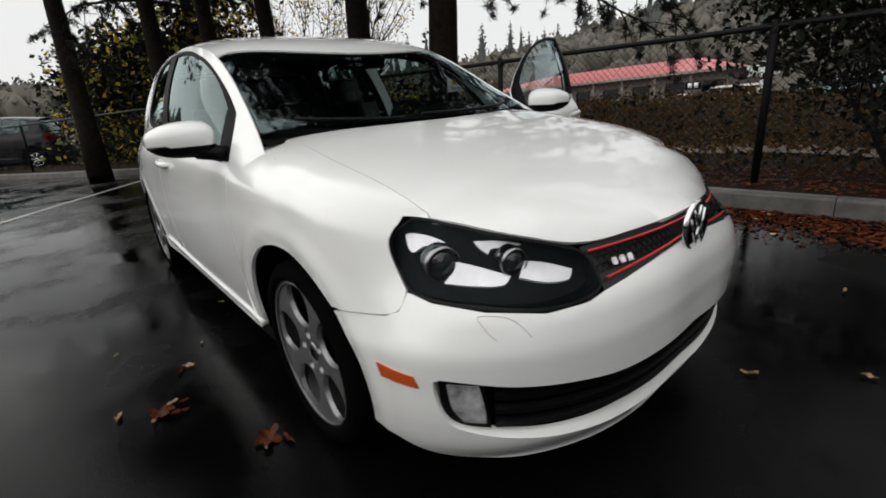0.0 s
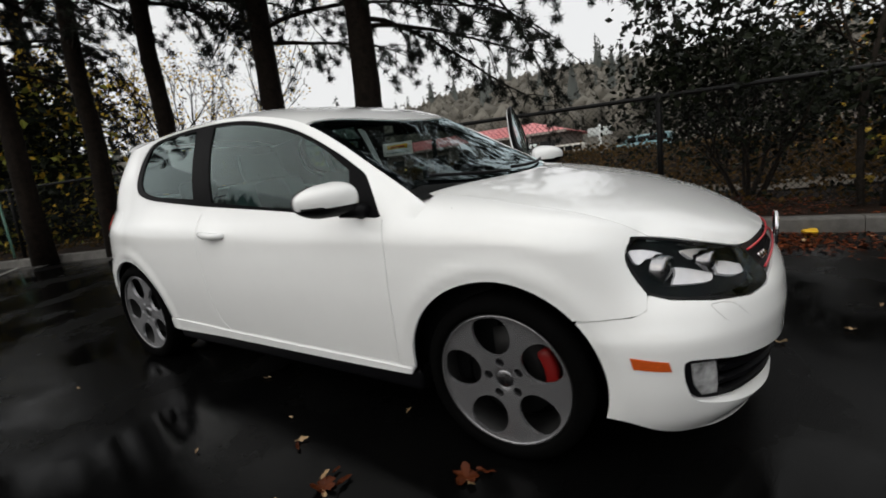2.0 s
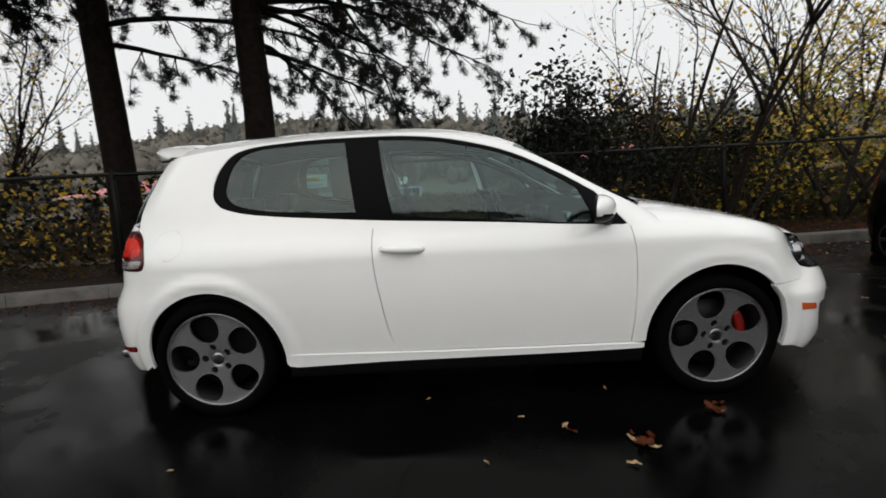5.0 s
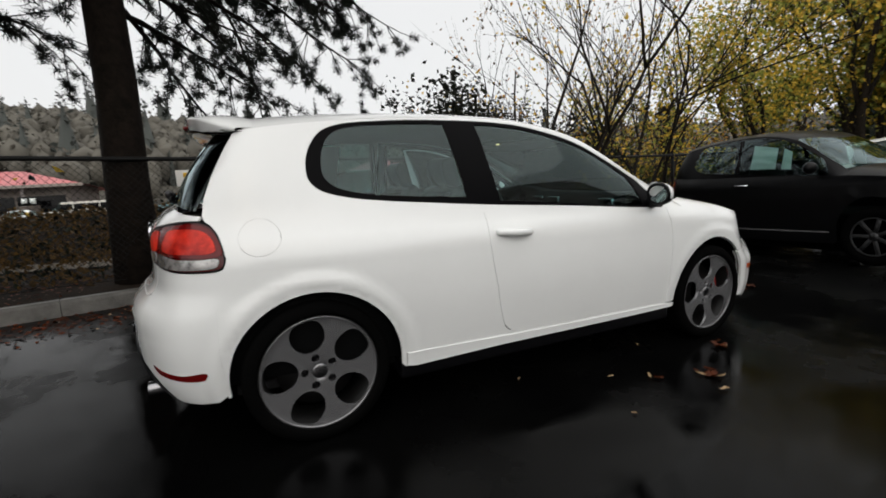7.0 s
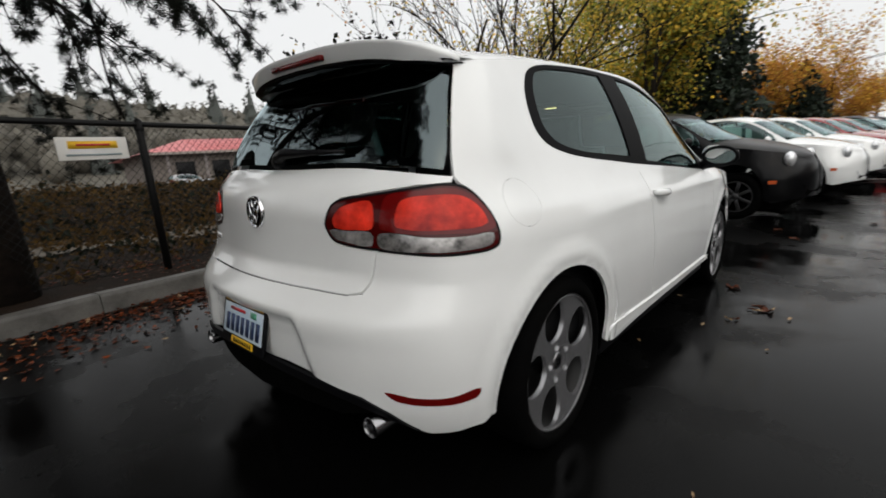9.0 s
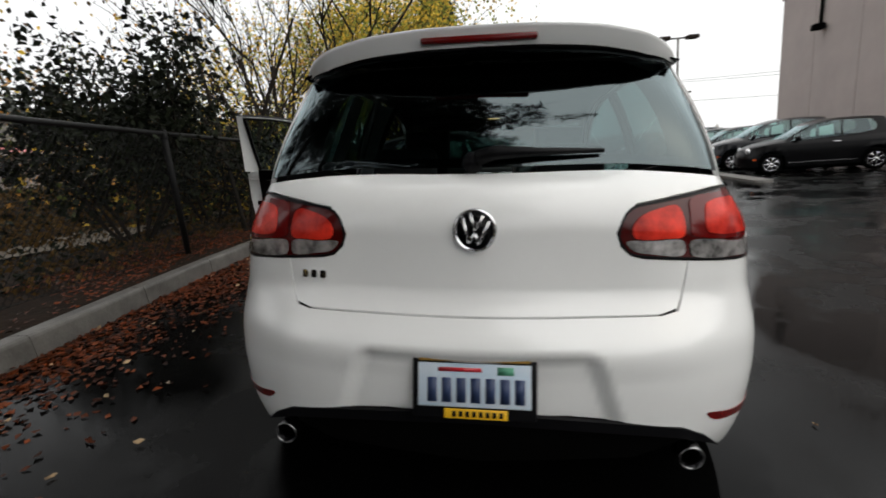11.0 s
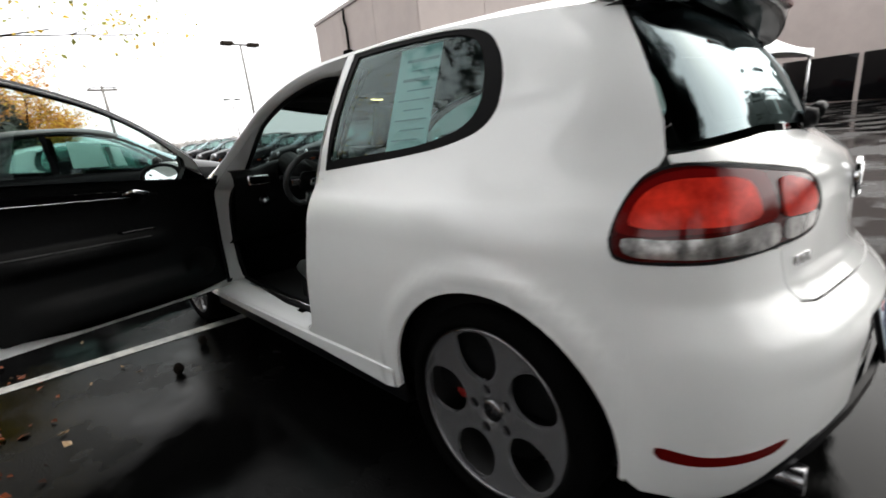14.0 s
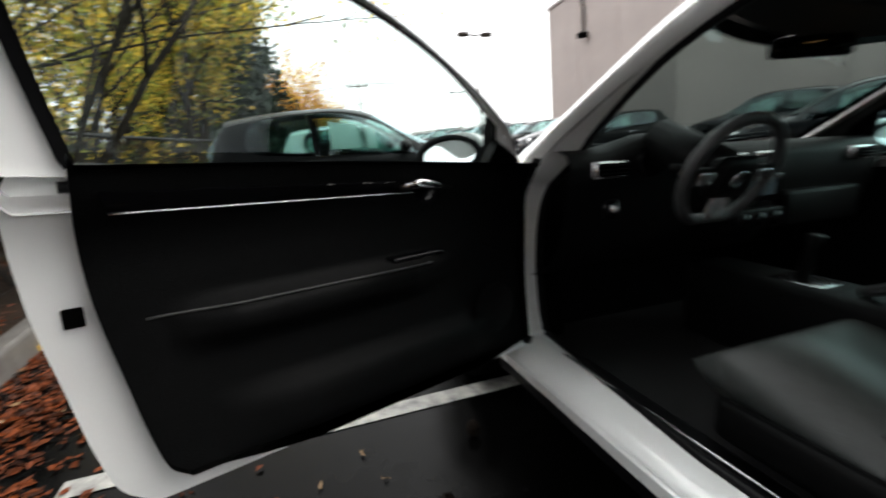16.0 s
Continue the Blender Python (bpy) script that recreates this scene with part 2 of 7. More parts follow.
def add_box(bm, x0, x1, y0, y1, z0, z1, bevel=0.0, m=None, seg=2):
    """A box with rounded edges."""
    v = bmesh.ops.create_cube(bm, size=1)["verts"]
    for q in v:
        q.co = Vector(((x0 + x1) / 2 + q.co.x * (x1 - x0), (y0 + y1) / 2 + q.co.y * (y1 - y0), (z0 + z1) / 2 + q.co.z * (z1 - z0)))
    if bevel:
        r = bmesh.ops.bevel(bm, geom=list({e for q in v for e in q.link_edges}), offset=bevel, segments=seg, affect="EDGES", profile=0.5)
        v = list({q for f in r["faces"] for q in f.verts} | {q for q in v if q.is_valid})
    if m is not None:
        for q in v:
            q.co = m @ q.co
    return v


def box(*a, **k):
    bm = bmesh.new()
    add_box(bm, *a, **k)
    return bm


def add_tube(bm, pts, radii, n=8, cap=True, flat=1.0):
    """A tube along points, with a radius at each."""
    pts = [Vector(p) for p in pts]
    if not isinstance(radii, (list, tuple)):
        radii = [radii] * len(pts)
    rings, ref = [], Vector((0.13, 0.27, 0.95)).normalized()
    for i, p in enumerate(pts):
        d = (pts[min(i + 1, len(pts) - 1)] - pts[max(i - 1, 0)]).normalized()
        if abs(d.dot(ref)) > 0.95:
            ref = Vector((0.95, 0.2, 0.1)).normalized()
        a = d.cross(ref).normalized()
        b = d.cross(a)
        rings.append([bm.verts.new(p + (a * math.cos(2 * math.pi * k / n) + b * math.sin(2 * math.pi * k / n) * flat) * radii[i]) for k in range(n)])
    for r, q in zip(rings, rings[1:]):
        for k in range(n):
            bm.faces.new((r[k], r[(k + 1) % n], q[(k + 1) % n], q[k]))
    if cap:
        bm.faces.new(rings[0][::-1])
        bm.faces.new(rings[-1])
    return rings


def tube(pts, radii, n=8, cap=True):
    bm = bmesh.new()
    add_tube(bm, pts, radii, n, cap)
    bmesh.ops.recalc_face_normals(bm, faces=bm.faces)
    return bm


def add_lathe(bm, prof, n=48, m=None, cap=False):
    """Turns a profile of (radius, along) round the y axis."""
    rings = []
    for r, h in prof:
        ring = []
        for k in range(n):
            a = 2 * math.pi * k / n
            co = Vector((r * math.cos(a), h, r * math.sin(a)))
            ring.append(bm.verts.new(m @ co if m is not None else co))
        rings.append(ring)
    for p, q in zip(rings, rings[1:]):
        for k in range(n):
            bm.faces.new((p[k], q[k], q[(k + 1) % n], p[(k + 1) % n]))
    if cap:
        bm.faces.new(rings[0])
        bm.faces.new(rings[-1][::-1])
    return rings


def lathe(prof, n=48, m=None, cap=False):
    bm = bmesh.new()
    add_lathe(bm, prof, n, m, cap)
    bmesh.ops.recalc_face_normals(bm, faces=bm.faces)
    return bm


def spline2(pts, step=0.02, closed=False):
    """Points along a smooth line through pts; a point given as (x, y, 1) is a corner."""
    out, n = [], len(pts)
    seg = range(n if closed else n - 1)
    P = [np.array(p[:2], float) for p in pts]
    sharp = [len(p) > 2 for p in pts]
    for i in seg:
        a, b = P[i], P[(i + 1) % n]
        p0 = P[i - 1] if (closed or i > 0) else a
        p3 = P[(i + 2) % n] if (closed or i + 2 < n) else b
        L = np.linalg.norm(b - a) + 1e-9
        ta = (b - a) if (sharp[i] or (not closed and i == 0)) else (b - p0) * L / (np.linalg.norm(a - p0) + L)
        tb = (b - a) if (sharp[(i + 1) % n] or (not closed and i + 2 >= n)) else (p3 - a) * L / (np.linalg.norm(p3 - b) + L)
        k = max(1, int(math.ceil(L / step)))
        for j in range(k):
            t = j / k
            out.append((2 * t**3 - 3 * t**2 + 1) * a + (t**3 - 2 * t**2 + t) * ta + (3 * t**2 - 2 * t**3) * b + (t**3 - t**2) * tb)
    if not closed:
        out.append(P[-1])
    return np.array(out)


def inside(poly, q):
    """Which of the points q lie in the polygon."""
    x, y = q[:, 0][:, None], q[:, 1][:, None]
    a, b = poly, np.roll(poly, -1, 0)
    cond = (a[:, 1] > y) != (b[:, 1] > y)
    with np.errstate(divide="ignore", invalid="ignore"):
        xi = (b[:, 0] - a[:, 0]) * (y - a[:, 1]) / (b[:, 1] - a[:, 1]) + a[:, 0]
    return (np.sum(cond & (x < xi), axis=1) % 2) == 1


def shrink(poly, d):
    """The polygon moved inward by d."""
    a, b = np.roll(poly, 1, 0), np.roll(poly, -1, 0)
    t = b - a
    t /= np.linalg.norm(t, axis=1)[:, None] + 1e-12
    n = np.stack([-t[:, 1], t[:, 0]], 1)
    area = np.sum(poly[:, 0] * b[:, 1] - b[:, 0] * poly[:, 1])
    return poly + n * d * (1 if area > 0 else -1)


def skin(name, poly, fn, material, parent=None, holes=(), step=0.035, flange=0.014, gap=0.0018, mirror=False, label="", lift=0.0, m=None, out=None, join=""):
    """A sheet cut to an outline in the two numbers of fn, which gives its points; its rim is turned inward."""
    poly = np.array(poly, float)
    if gap:
        poly = shrink(poly, gap)
    loops = [poly] + [np.array(h, float) for h in holes]
    pts, edges = [], []
    for lp in loops:
        k = len(pts)
        pts += [tuple(p) for p in lp]
        edges += [(k + i, k + (i + 1) % len(lp)) for i in range(len(lp))]
    nb = len(pts)
    lo, hi = poly.min(0), poly.max(0)
    gx, gy = np.meshgrid(np.arange(lo[0] + step / 2, hi[0], step), np.arange(lo[1] + step / 2, hi[1], step))
    g = np.stack([gx.ravel(), gy.ravel()], 1)
    if len(g):
        keep = inside(poly, g)
        for h in loops[1:]:
            keep &= ~inside(h, g)
        g = g[keep]
        bd = np.array(pts)
        if len(g):
            dist = np.min(np.linalg.norm(g[:, None] - bd[None], axis=2), axis=1)
            g = g[dist > step * 0.45]
        pts += [tuple(p) for p in g]
    v2, _, faces, ov, _, _ = geo2d.delaunay_2d_cdt([Vector(p) for p in pts], edges, [], 0, 1e-6)
    q = np.array([tuple(v) for v in v2])
    cen = np.array([q[list(f)].mean(0) for f in faces])
    ok = inside(poly, cen)
    for h in loops[1:]:
        ok &= ~inside(h, cen)
    e = 2e-3
    P = fn(q[:, 0], q[:, 1])
    du, dv = fn(q[:, 0] + e, q[:, 1]) - fn(q[:, 0] - e, q[:, 1]), fn(q[:, 0], q[:, 1] + e) - fn(q[:, 0], q[:, 1] - e)
    N = np.cross(du, dv)
    N /= np.linalg.norm(N, axis=1)[:, None] + 1e-12
    ref = P - np.stack([P[:, 0] * 0.6, P[:, 1] * 0, np.full(len(P), 0.6)], 1)
    if out is not None:
        ref = ref * 0 + np.array(out, float)
    N *= np.sign(np.sum(N * ref, axis=1) + 1e-9)[:, None]
    if join:
        N = joined(N, q, P, join)
    P = P + N * lift
    if mirror:
        P[:, 1] *= -1
        N[:, 1] *= -1
    verts, norms, fs, cnt = [Vector(p) for p in P], [Vector(n) for n in N], [], {}
    for f, k in zip(faces, ok):
        if not k:
            continue
        a, b, c = (verts[i] for i in f)
        f = tuple(f)
        if (b - a).cross(c - a).dot(norms[f[0]]) < 0:
            f = f[::-1]
        fs.append(f)
        for i in range(3):
            cnt[(f[i], f[(i + 1) % 3])] = 1
    if flange:
        dup = {}
        rim = [(a, b) for a, b in cnt if (b, a) not in cnt]
        for a, b in rim:
            for i in (a, b):
                if i not in dup:
                    dup[i] = (len(verts), len(verts) + 1)
                    verts += [verts[i].copy(), verts[i] - norms[i] * flange]
                    norms += [norms[i].copy(), norms[i].copy()]
        for a, b in rim:
            out = (verts[b] - verts[a]).cross(norms[a]).normalized()
            for i in (a, b):
                for j in dup[i]:
                    norms[j] = norms[j] + out * 1.5
            fs.append((dup[b][0], dup[a][0], dup[a][1], dup[b][1]))
    me = bpy.data.meshes.new(name)
    me.from_pydata(verts, [], fs)
    me.materials.append(material)
    me.shade_smooth()
    me.normals_split_custom_set_from_vertices([n.normalized() for n in norms])
    ob = new(name, me)
    if m is not None:
        me.transform(m)
    if parent:
        ob.parent = parent
    if label:
        ob["label"] = label
    return ob


def unit(v):
    return v / (np.linalg.norm(v, axis=1)[:, None] + 1e-12)


_js = np.linspace(-1.75, 1.86, 160)
_jz = shoulder_z(_js)
_nl = unit(np.cross(low(_js + 2e-3, _jz) - low(_js - 2e-3, _jz), low(_js, _jz) - low(_js, _jz - 4e-3)))
_nl *= np.sign(_nl[:, 1])[:, None]
_nu = unit(np.cross(up(_js + 2e-3, _js * 0) - up(_js - 2e-3, _js * 0), up(_js, _js * 0 + .02) - up(_js, _js * 0)))
_nu *= np.sign(_nu[:, 1] + _nu[:, 2])[:, None]
_jp = low(_js, _jz)
_nb = unit(np.cross(bonnet(_jp[:, 0] + 2e-3, _jp[:, 1] * .995) - bonnet(_jp[:, 0] - 2e-3, _jp[:, 1] * .995), bonnet(_jp[:, 0], _jp[:, 1] * .995) - bonnet(_jp[:, 0], _jp[:, 1] * .985)))
_nb *= np.sign(_nb[:, 2])[:, None]
_k = np.clip((_js - .80) / .15, 0, 1)[:, None]
join_n = curve(_js, unit(_nl + _nu * (1 - _k) + _nb * _k))
join_x = curve(_jp[:, 0], unit(_nl + _nu * (1 - _k) + _nb * _k))


def joined(N, q, P, how):
    """Eases the normals of two sheets into each other along the shoulder line."""
    if how == "low":
        k, n = 1 - np.clip((shoulder_z(q[:, 0]) - q[:, 1]) / .07, 0, 1), join_n(np.clip(q[:, 0], -1.74, 1.85))
    elif how == "up":
        k, n = 1 - np.clip(q[:, 1] / .22, 0, 1), join_n(np.clip(q[:, 0], -1.74, 1.85))
    else:
        x = np.clip(q[:, 0], .80, _jp[-1, 0])
        k, n = np.clip((np.abs(q[:, 1]) / fender_y(x) - .80) / .19, 0, 1), join_x(x)
        n = n * np.stack([np.ones(len(n)), np.sign(q[:, 1]), np.ones(len(n))], 1)
    k = (k * k * (3 - 2 * k))[:, None]
    return unit(N * (1 - k) + n * k)


def tail_full(u, z):
    """The lower body across the tail: u from its middle, to the car's left positive."""
    p = low(S_TAIL + np.abs(u), z)
    p[:, 1] *= np.sign(np.asarray(u) + 1e-12)
    return p


def tail_up(u, w):
    p = up(S_TAIL + np.abs(u), w)
    p[:, 1] *= np.sign(np.asarray(u) + 1e-12)
    return p


def nose_full(u, z):
    p = low(S_NOSE - np.abs(u), z)
    p[:, 1] *= np.sign(np.asarray(u) + 1e-12)
    return p


def both(pts):
    """A half outline from the middle (first) to the middle (last) and its mirror image, as one loop."""
    a = np.array(pts)
    b = a[::-1] * (-1, 1)
    return np.concatenate([a, b[1:-1] if abs(a[0, 0]) < 1e-6 else b])


def clip(poly, s0, above):
    """The part of an outline on one side of the line where its first number is s0."""
    res, n = [], len(poly)
    for i in range(n):
        a, b = poly[i], poly[(i + 1) % n]
        ia, ib = (a[0] > s0) == above, (b[0] > s0) == above
        if ia:
            res.append(a)
        if ia != ib:
            t = (s0 - a[0]) / (b[0] - a[0])
            res.append(a + (b - a) * t)
    return np.array(res)


def oval(cx, cy, a, b, n=24, turn=0.0):
    t = np.linspace(0, 2 * math.pi, n, endpoint=False)
    c, s = math.cos(turn), math.sin(turn)
    x, y = a * np.cos(t), b * np.sin(t)
    return np.stack([cx + x * c - y * s, cy + x * s + y * c], 1)


def rounded(x0, x1, y0, y1, r, n=4):
    pts = []
    for cx, cy, a0 in ((x1 - r, y1 - r, 0), (x0 + r, y1 - r, 90), (x0 + r, y0 + r, 180), (x1 - r, y0 + r, 270)):
        pts += [(cx + r * math.cos(radians(a0 + 90 * i / n)), cy + r * math.sin(radians(a0 + 90 * i / n))) for i in range(n + 1)]
    return np.array(pts)
# ---- the white hatchback ----
car = thing("hatchback_car", "white three-door hatchback car with its driver's door wide open", "car", LEAN)
U_T = lambda s: s - S_TAIL
U_N = lambda s: S_NOSE - s
M_TAILRED = mat("tail_lamp_red", (0.12, 0.003, 0.003), 0.12, coat=.2, spec=.3)
M_TAILBRIGHT = mat("tail_lamp_bright_red", (0.95, 0.050, 0.025), 0.2, coat=.15, spec=.2, color2=(.22, .004, .003), scale=9)
M_TAILDARK = mat("tail_lamp_dark_red", (0.055, 0.0015, 0.0015), 0.12, coat=.2, spec=.3)
M_CLEARLAMP = mat("ribbed_clear_lamp", (0.58, 0.56, 0.55), 0.16, metal=.5, coat=.3, vary=.9, scale=22)
M_ORANGE = mat("orange_side_marker", (0.62, 0.10, 0.015), 0.25, coat=.6, vary=.25, scale=120)
M_DARKCHROME = mat("dark_chrome", (.30, .30, .31), .18, metal=1)
M_SILVER = mat("satin_silver", (0.60, 0.60, 0.61), 0.25, metal=.9)
M_REDTRIM = mat("red_grille_strip", (0.45, 0.012, 0.02), 0.3, coat=.5)
M_LEATHER = mat("black_leather", (0.045, 0.046, 0.047), 0.36, vary=.3, scale=25, bump=.25, bump_scale=160)
M_PLASTIC = mat("black_cabin_plastic", (0.004, 0.0042, 0.0045), 0.5, spec=.10, vary=.3, scale=40, bump=.15, bump_scale=300)
M_CARPET = mat("black_carpet", (0.010, 0.010, 0.011), 0.95, vary=.4, scale=80, bump=.5, bump_scale=400)
M_LINER = mat("dark_headliner", (0.03, 0.03, 0.03), 0.9, vary=.2, scale=60)
M_MIRROR = mat("mirror_glass", (0.85, 0.88, 0.88), 0.02, metal=1)
M_COVER = glass_mat("clear_lamp_cover", (0.92, 0.92, 0.93), f0=.006)
M_GRILLE = mat("black_honeycomb", (0.010, 0.010, 0.010), 0.4, vary=.4, scale=60)
M_PAPER = mat("printed_paper", (0.78, 0.82, 0.80), 0.7, vary=.06, scale=10)
M_PAPERINK = mat("grey_print", (0.30, 0.36, 0.36), 0.8, vary=.2)
M_PLATE = mat("licence_plate_white", (0.70, 0.74, 0.78), 0.35, color2=(0.45, 0.58, 0.70), scale=6)
M_PLATEINK = mat("plate_dark_blue", (0.03, 0.05, 0.12), 0.4, vary=.2)
M_YELLOW = mat("yellow_plate_frame_band", (0.85, 0.50, 0.02), 0.4, vary=.15)


def arc(cx, cz, r, a0, a1, n=26):
    return [(cx + r * math.cos(radians(a0 + (a1 - a0) * i / n)), cz + r * math.sin(radians(a0 + (a1 - a0) * i / n))) for i in range(n + 1)]


def line_at(fn, s0, s1, n=12):
    return [(s, float(fn(s)[0])) for s in np.linspace(s0, s1, n)]


ARCH_F, ARCH_R = (1.285, .325, .368), (-1.287, .305, .368)
sill_top = curve([-.95, -.3, .92], [.337, .322, .310])
DOOR_REAR = [(-.437, .975), (-.443, .88), (-.437, .75), (-.414, .60), (-.387, .45), (-.36, .37), (-.31, .326)]
DOOR_FRONT = [(.842, .312), (.853, .42), (.858, .56), (.858, .74), (.85, .84), (.838, .907)]
WING_JOINT = [(1.79, .642), (1.775, .60), (1.73, .585), (1.60, .578)]
door_poly = np.concatenate([spline2(DOOR_REAR), [(s, float(sill_top(s)[0])) for s in np.linspace(-.29, .82, 20)], spline2(DOOR_FRONT), np.array(line_at(lambda s: shoulder_z(s) + .0042, .82, -.42, 30))])
wing_poly = np.concatenate([spline2(DOOR_FRONT)[:-1], np.array(line_at(lambda s: shoulder_z(s) + .0016, .84, 1.745, 30)), spline2([(1.747, .803), (1.728, .786), (1.716, .758), (1.724, .727), (1.752, .684), (1.79, .642)])[1:], spline2(WING_JOINT)[1:], np.array(arc(*ARCH_F, 43, 182))])
quarter_poly = np.concatenate([spline2(DOOR_REAR)[::-1], np.array(line_at(lambda s: shoulder_z(s) + .0012, -.46, -1.735, 36)), spline2([(-1.735, .988), (-1.69, .965), (-1.655, .925), (-1.632, .87), (-1.622, .838, 1), (-1.632, .80), (-1.67, .785, 1), (-1.665, .262, 1)])[1:],
                               np.array(arc(*ARCH_R, 186, -4)), [(-.90, .262), (-.9, .33), (-.6, .329), (-.335, .322)]])
sill_poly = np.concatenate([[(s, float(sill_top(s)[0]) - .003) for s in np.linspace(-.895, .905, 30)], [(.905, .290), (.90, .280), (.5, .272), (-.4, .270), (-.86, .262), (-.90, .27)]])
FLAP = oval(-1.488, .912, .084, .072, 40)

for mir in (True, False):
    skin("wing", wing_poly, low, M_WHITE, car, mirror=mir, join="low", step=.03, gap=.0008)
    q = skin("rear_quarter_panel", quarter_poly, low, M_WHITE, car, holes=[shrink(FLAP, -.0015)] if mir else [], mirror=mir, flange=.014, join="low", step=.03, gap=.0005)
    if mir:
        skin("fuel_flap", FLAP, low, M_WHITE, q, mirror=True, gap=0, join="low", step=.02)
    skin("sill", sill_poly, low, M_WHITE, car, mirror=mir, flange=.05, lift=.009)
    # black lining of the wheel arches
    for (cx, cz, r) in (ARCH_F, ARCH_R):
        bm = bmesh.new()
        rings = []
        for a in range(-12, 193, 8):
            ca, sa = math.cos(radians(a)), math.sin(radians(a))
            edge = float(low(np.array([cx + r * ca]), np.array([cz + r * sa]))[0][1])
            rings.append([bm.verts.new((cx + (r + dr) * ca, (-1 if mir else 1) * yy, cz + (r + dr) * sa)) for yy, dr in ((edge - .012, -.010), (edge - .022, -.003), (edge - .07, .012), (.55, .02), (.50, -.16))])
        for a, b in zip(rings, rings[1:]):
            for k in range(4):
                bm.faces.new((a[k], a[k + 1], b[k + 1], b[k]))
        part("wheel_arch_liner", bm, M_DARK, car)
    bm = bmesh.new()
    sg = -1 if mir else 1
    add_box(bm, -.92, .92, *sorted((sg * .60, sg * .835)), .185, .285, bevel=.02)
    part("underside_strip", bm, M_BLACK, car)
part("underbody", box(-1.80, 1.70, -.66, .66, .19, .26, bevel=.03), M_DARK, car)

# right door, shut
rdoor = skin("door", door_poly, low, M_WHITE, car, mirror=True, join="low", step=.03, gap=.0042, flange=.03, label="shut white passenger door")


def handle_bar(parent, sg):
    bm = bmesh.new()
    y = lambda s, z: float(low(s, z)[0, 1])
    pts, rad = [], []
    for i in range(13):
        t = i / 12
        s = -.40 + .214 * t
        pts.append((s, sg * (y(s, .845) + .028 * math.sin(math.pi * t) ** .5 - .002), .853 - .010 * t))
        rad.append(.010 + .006 * math.sin(math.pi * t) ** .5)
    add_tube(bm, pts, rad, 10, flat=1.2)
    bmesh.ops.recalc_face_normals(bm, faces=bm.faces)
    part("door_handle", bm, M_WHITE, parent)
    skin("handle_recess", oval(-.293, .847, .062, .034), low, M_WHITE, parent, lift=.0012, mirror=sg < 0, flange=0, gap=0)


handle_bar(rdoor, -1)


def door_mirror(parent, sg):
    """White shell over a black foot, with a mirror pane behind."""
    def shell(zlo, zhi, mt, name, scale=1.0):
        bm = bmesh.new()
        bmesh.ops.create_uvsphere(bm, u_segments=28, v_segments=18, radius=1)
        for v in bm.verts:
            x, yy, z = v.co
            yy2 = yy
            fat = 1 - .22 * yy2
            v.co = Vector((.645 + (.085 * x if x > 0 else .004 * x) * fat + .045 * -yy2, sg * (.940 + .112 * (abs(yy2) ** .8) * (1 if yy2 > 0 else -1)), 1.000 + .066 * (abs(z) ** .75) * (1 if z > 0 else -1) * fat * scale))
        bmesh.ops.bisect_plane(bm, geom=bm.verts[:] + bm.edges[:] + bm.faces[:], plane_co=(0, 0, zlo), plane_no=(0, 0, -1), clear_outer=True)
        bmesh.ops.bisect_plane(bm, geom=bm.verts[:] + bm.edges[:] + bm.faces[:], plane_co=(0, 0, zhi), plane_no=(0, 0, 1), clear_outer=True)
        bmesh.ops.recalc_face_normals(bm, faces=bm.faces)
        return part(name, bm, mt, parent)
    top_half = shell(.977, 2, M_WHITE, "mirror_shell")
    foot = shell(0, .9768, M_BLACK, "mirror_foot")
    part("turn_signal_strip", tube([(.70, sg * .90, .9785), (.705, sg * .96, .9785), (.68, sg * 1.02, .979), (.635, sg * 1.047, .98)], .0065, 6), M_GLOSSBLACK, parent)
    bm = bmesh.new()
    add_tube(bm, [(.74, sg * .80, .93), (.715, sg * .85, .945), (.68, sg * .90, .955)], [.035, .03, .03], 10)
    bmesh.ops.recalc_face_normals(bm, faces=bm.faces)
    part("mirror_arm", bm, M_BLACK, parent)
    bm = bmesh.new()
    lean = lambda y: .045 * (y - .94) / .112
    rim = [[bm.verts.new((x0 - lean(p[0]), sg * p[0], p[1])) for p in oval(.940, 1.0, a, b, 28)] for x0, a, b in ((.646, .1135, .0665), (.634, .111, .064), (.632, .094, .049), (.642, .090, .046))]
    for a, b in zip(rim, rim[1:]):
        for i in range(28):
            bm.faces.new((a[i], a[(i + 1) % 28], b[(i + 1) % 28], b[i]))
    bmesh.ops.recalc_face_normals(bm, faces=bm.faces)
    part("mirror_bezel", bm, M_BLACK, parent)
    bm = bmesh.new()
    bm.faces.new([bm.verts.new((.640 - lean(p[0]) + .17 * (p[1] - 1.0), sg * p[0], p[1])) for p in oval(.940, 1.0, .0935, .0485, 28)])
    part("mirror_pane", bm, M_MIRROR, parent)


door_mirror(rdoor, -1)

# bonnet and the tops of the wings
BONNET_EDGE = [(.925, .645), (1.0, .655), (1.2, .672), (1.405, .680), (1.647, .664), (1.745, .643)]
be = spline2(BONNET_EDGE)
front_line = shoulder(np.linspace(1.865, S_NOSE, 26))[:, :2]
screen_foot = lambda y: 1.135 - .215 * (np.abs(y) / .67) ** 2.2
bonnet_rear = np.array([(screen_foot(y), y) for y in np.linspace(0, .655, 16)])
half = np.concatenate([bonnet_rear, be[1:-1], front_line])
bonnet_poly = np.concatenate([half, (half * (1, -1))[::-1][1:-1]])
skin("bonnet", bonnet_poly, bonnet, M_WHITE, car, step=.05, gap=.0022, flange=.02)
sh = shoulder(np.linspace(.84, 1.86, 34))
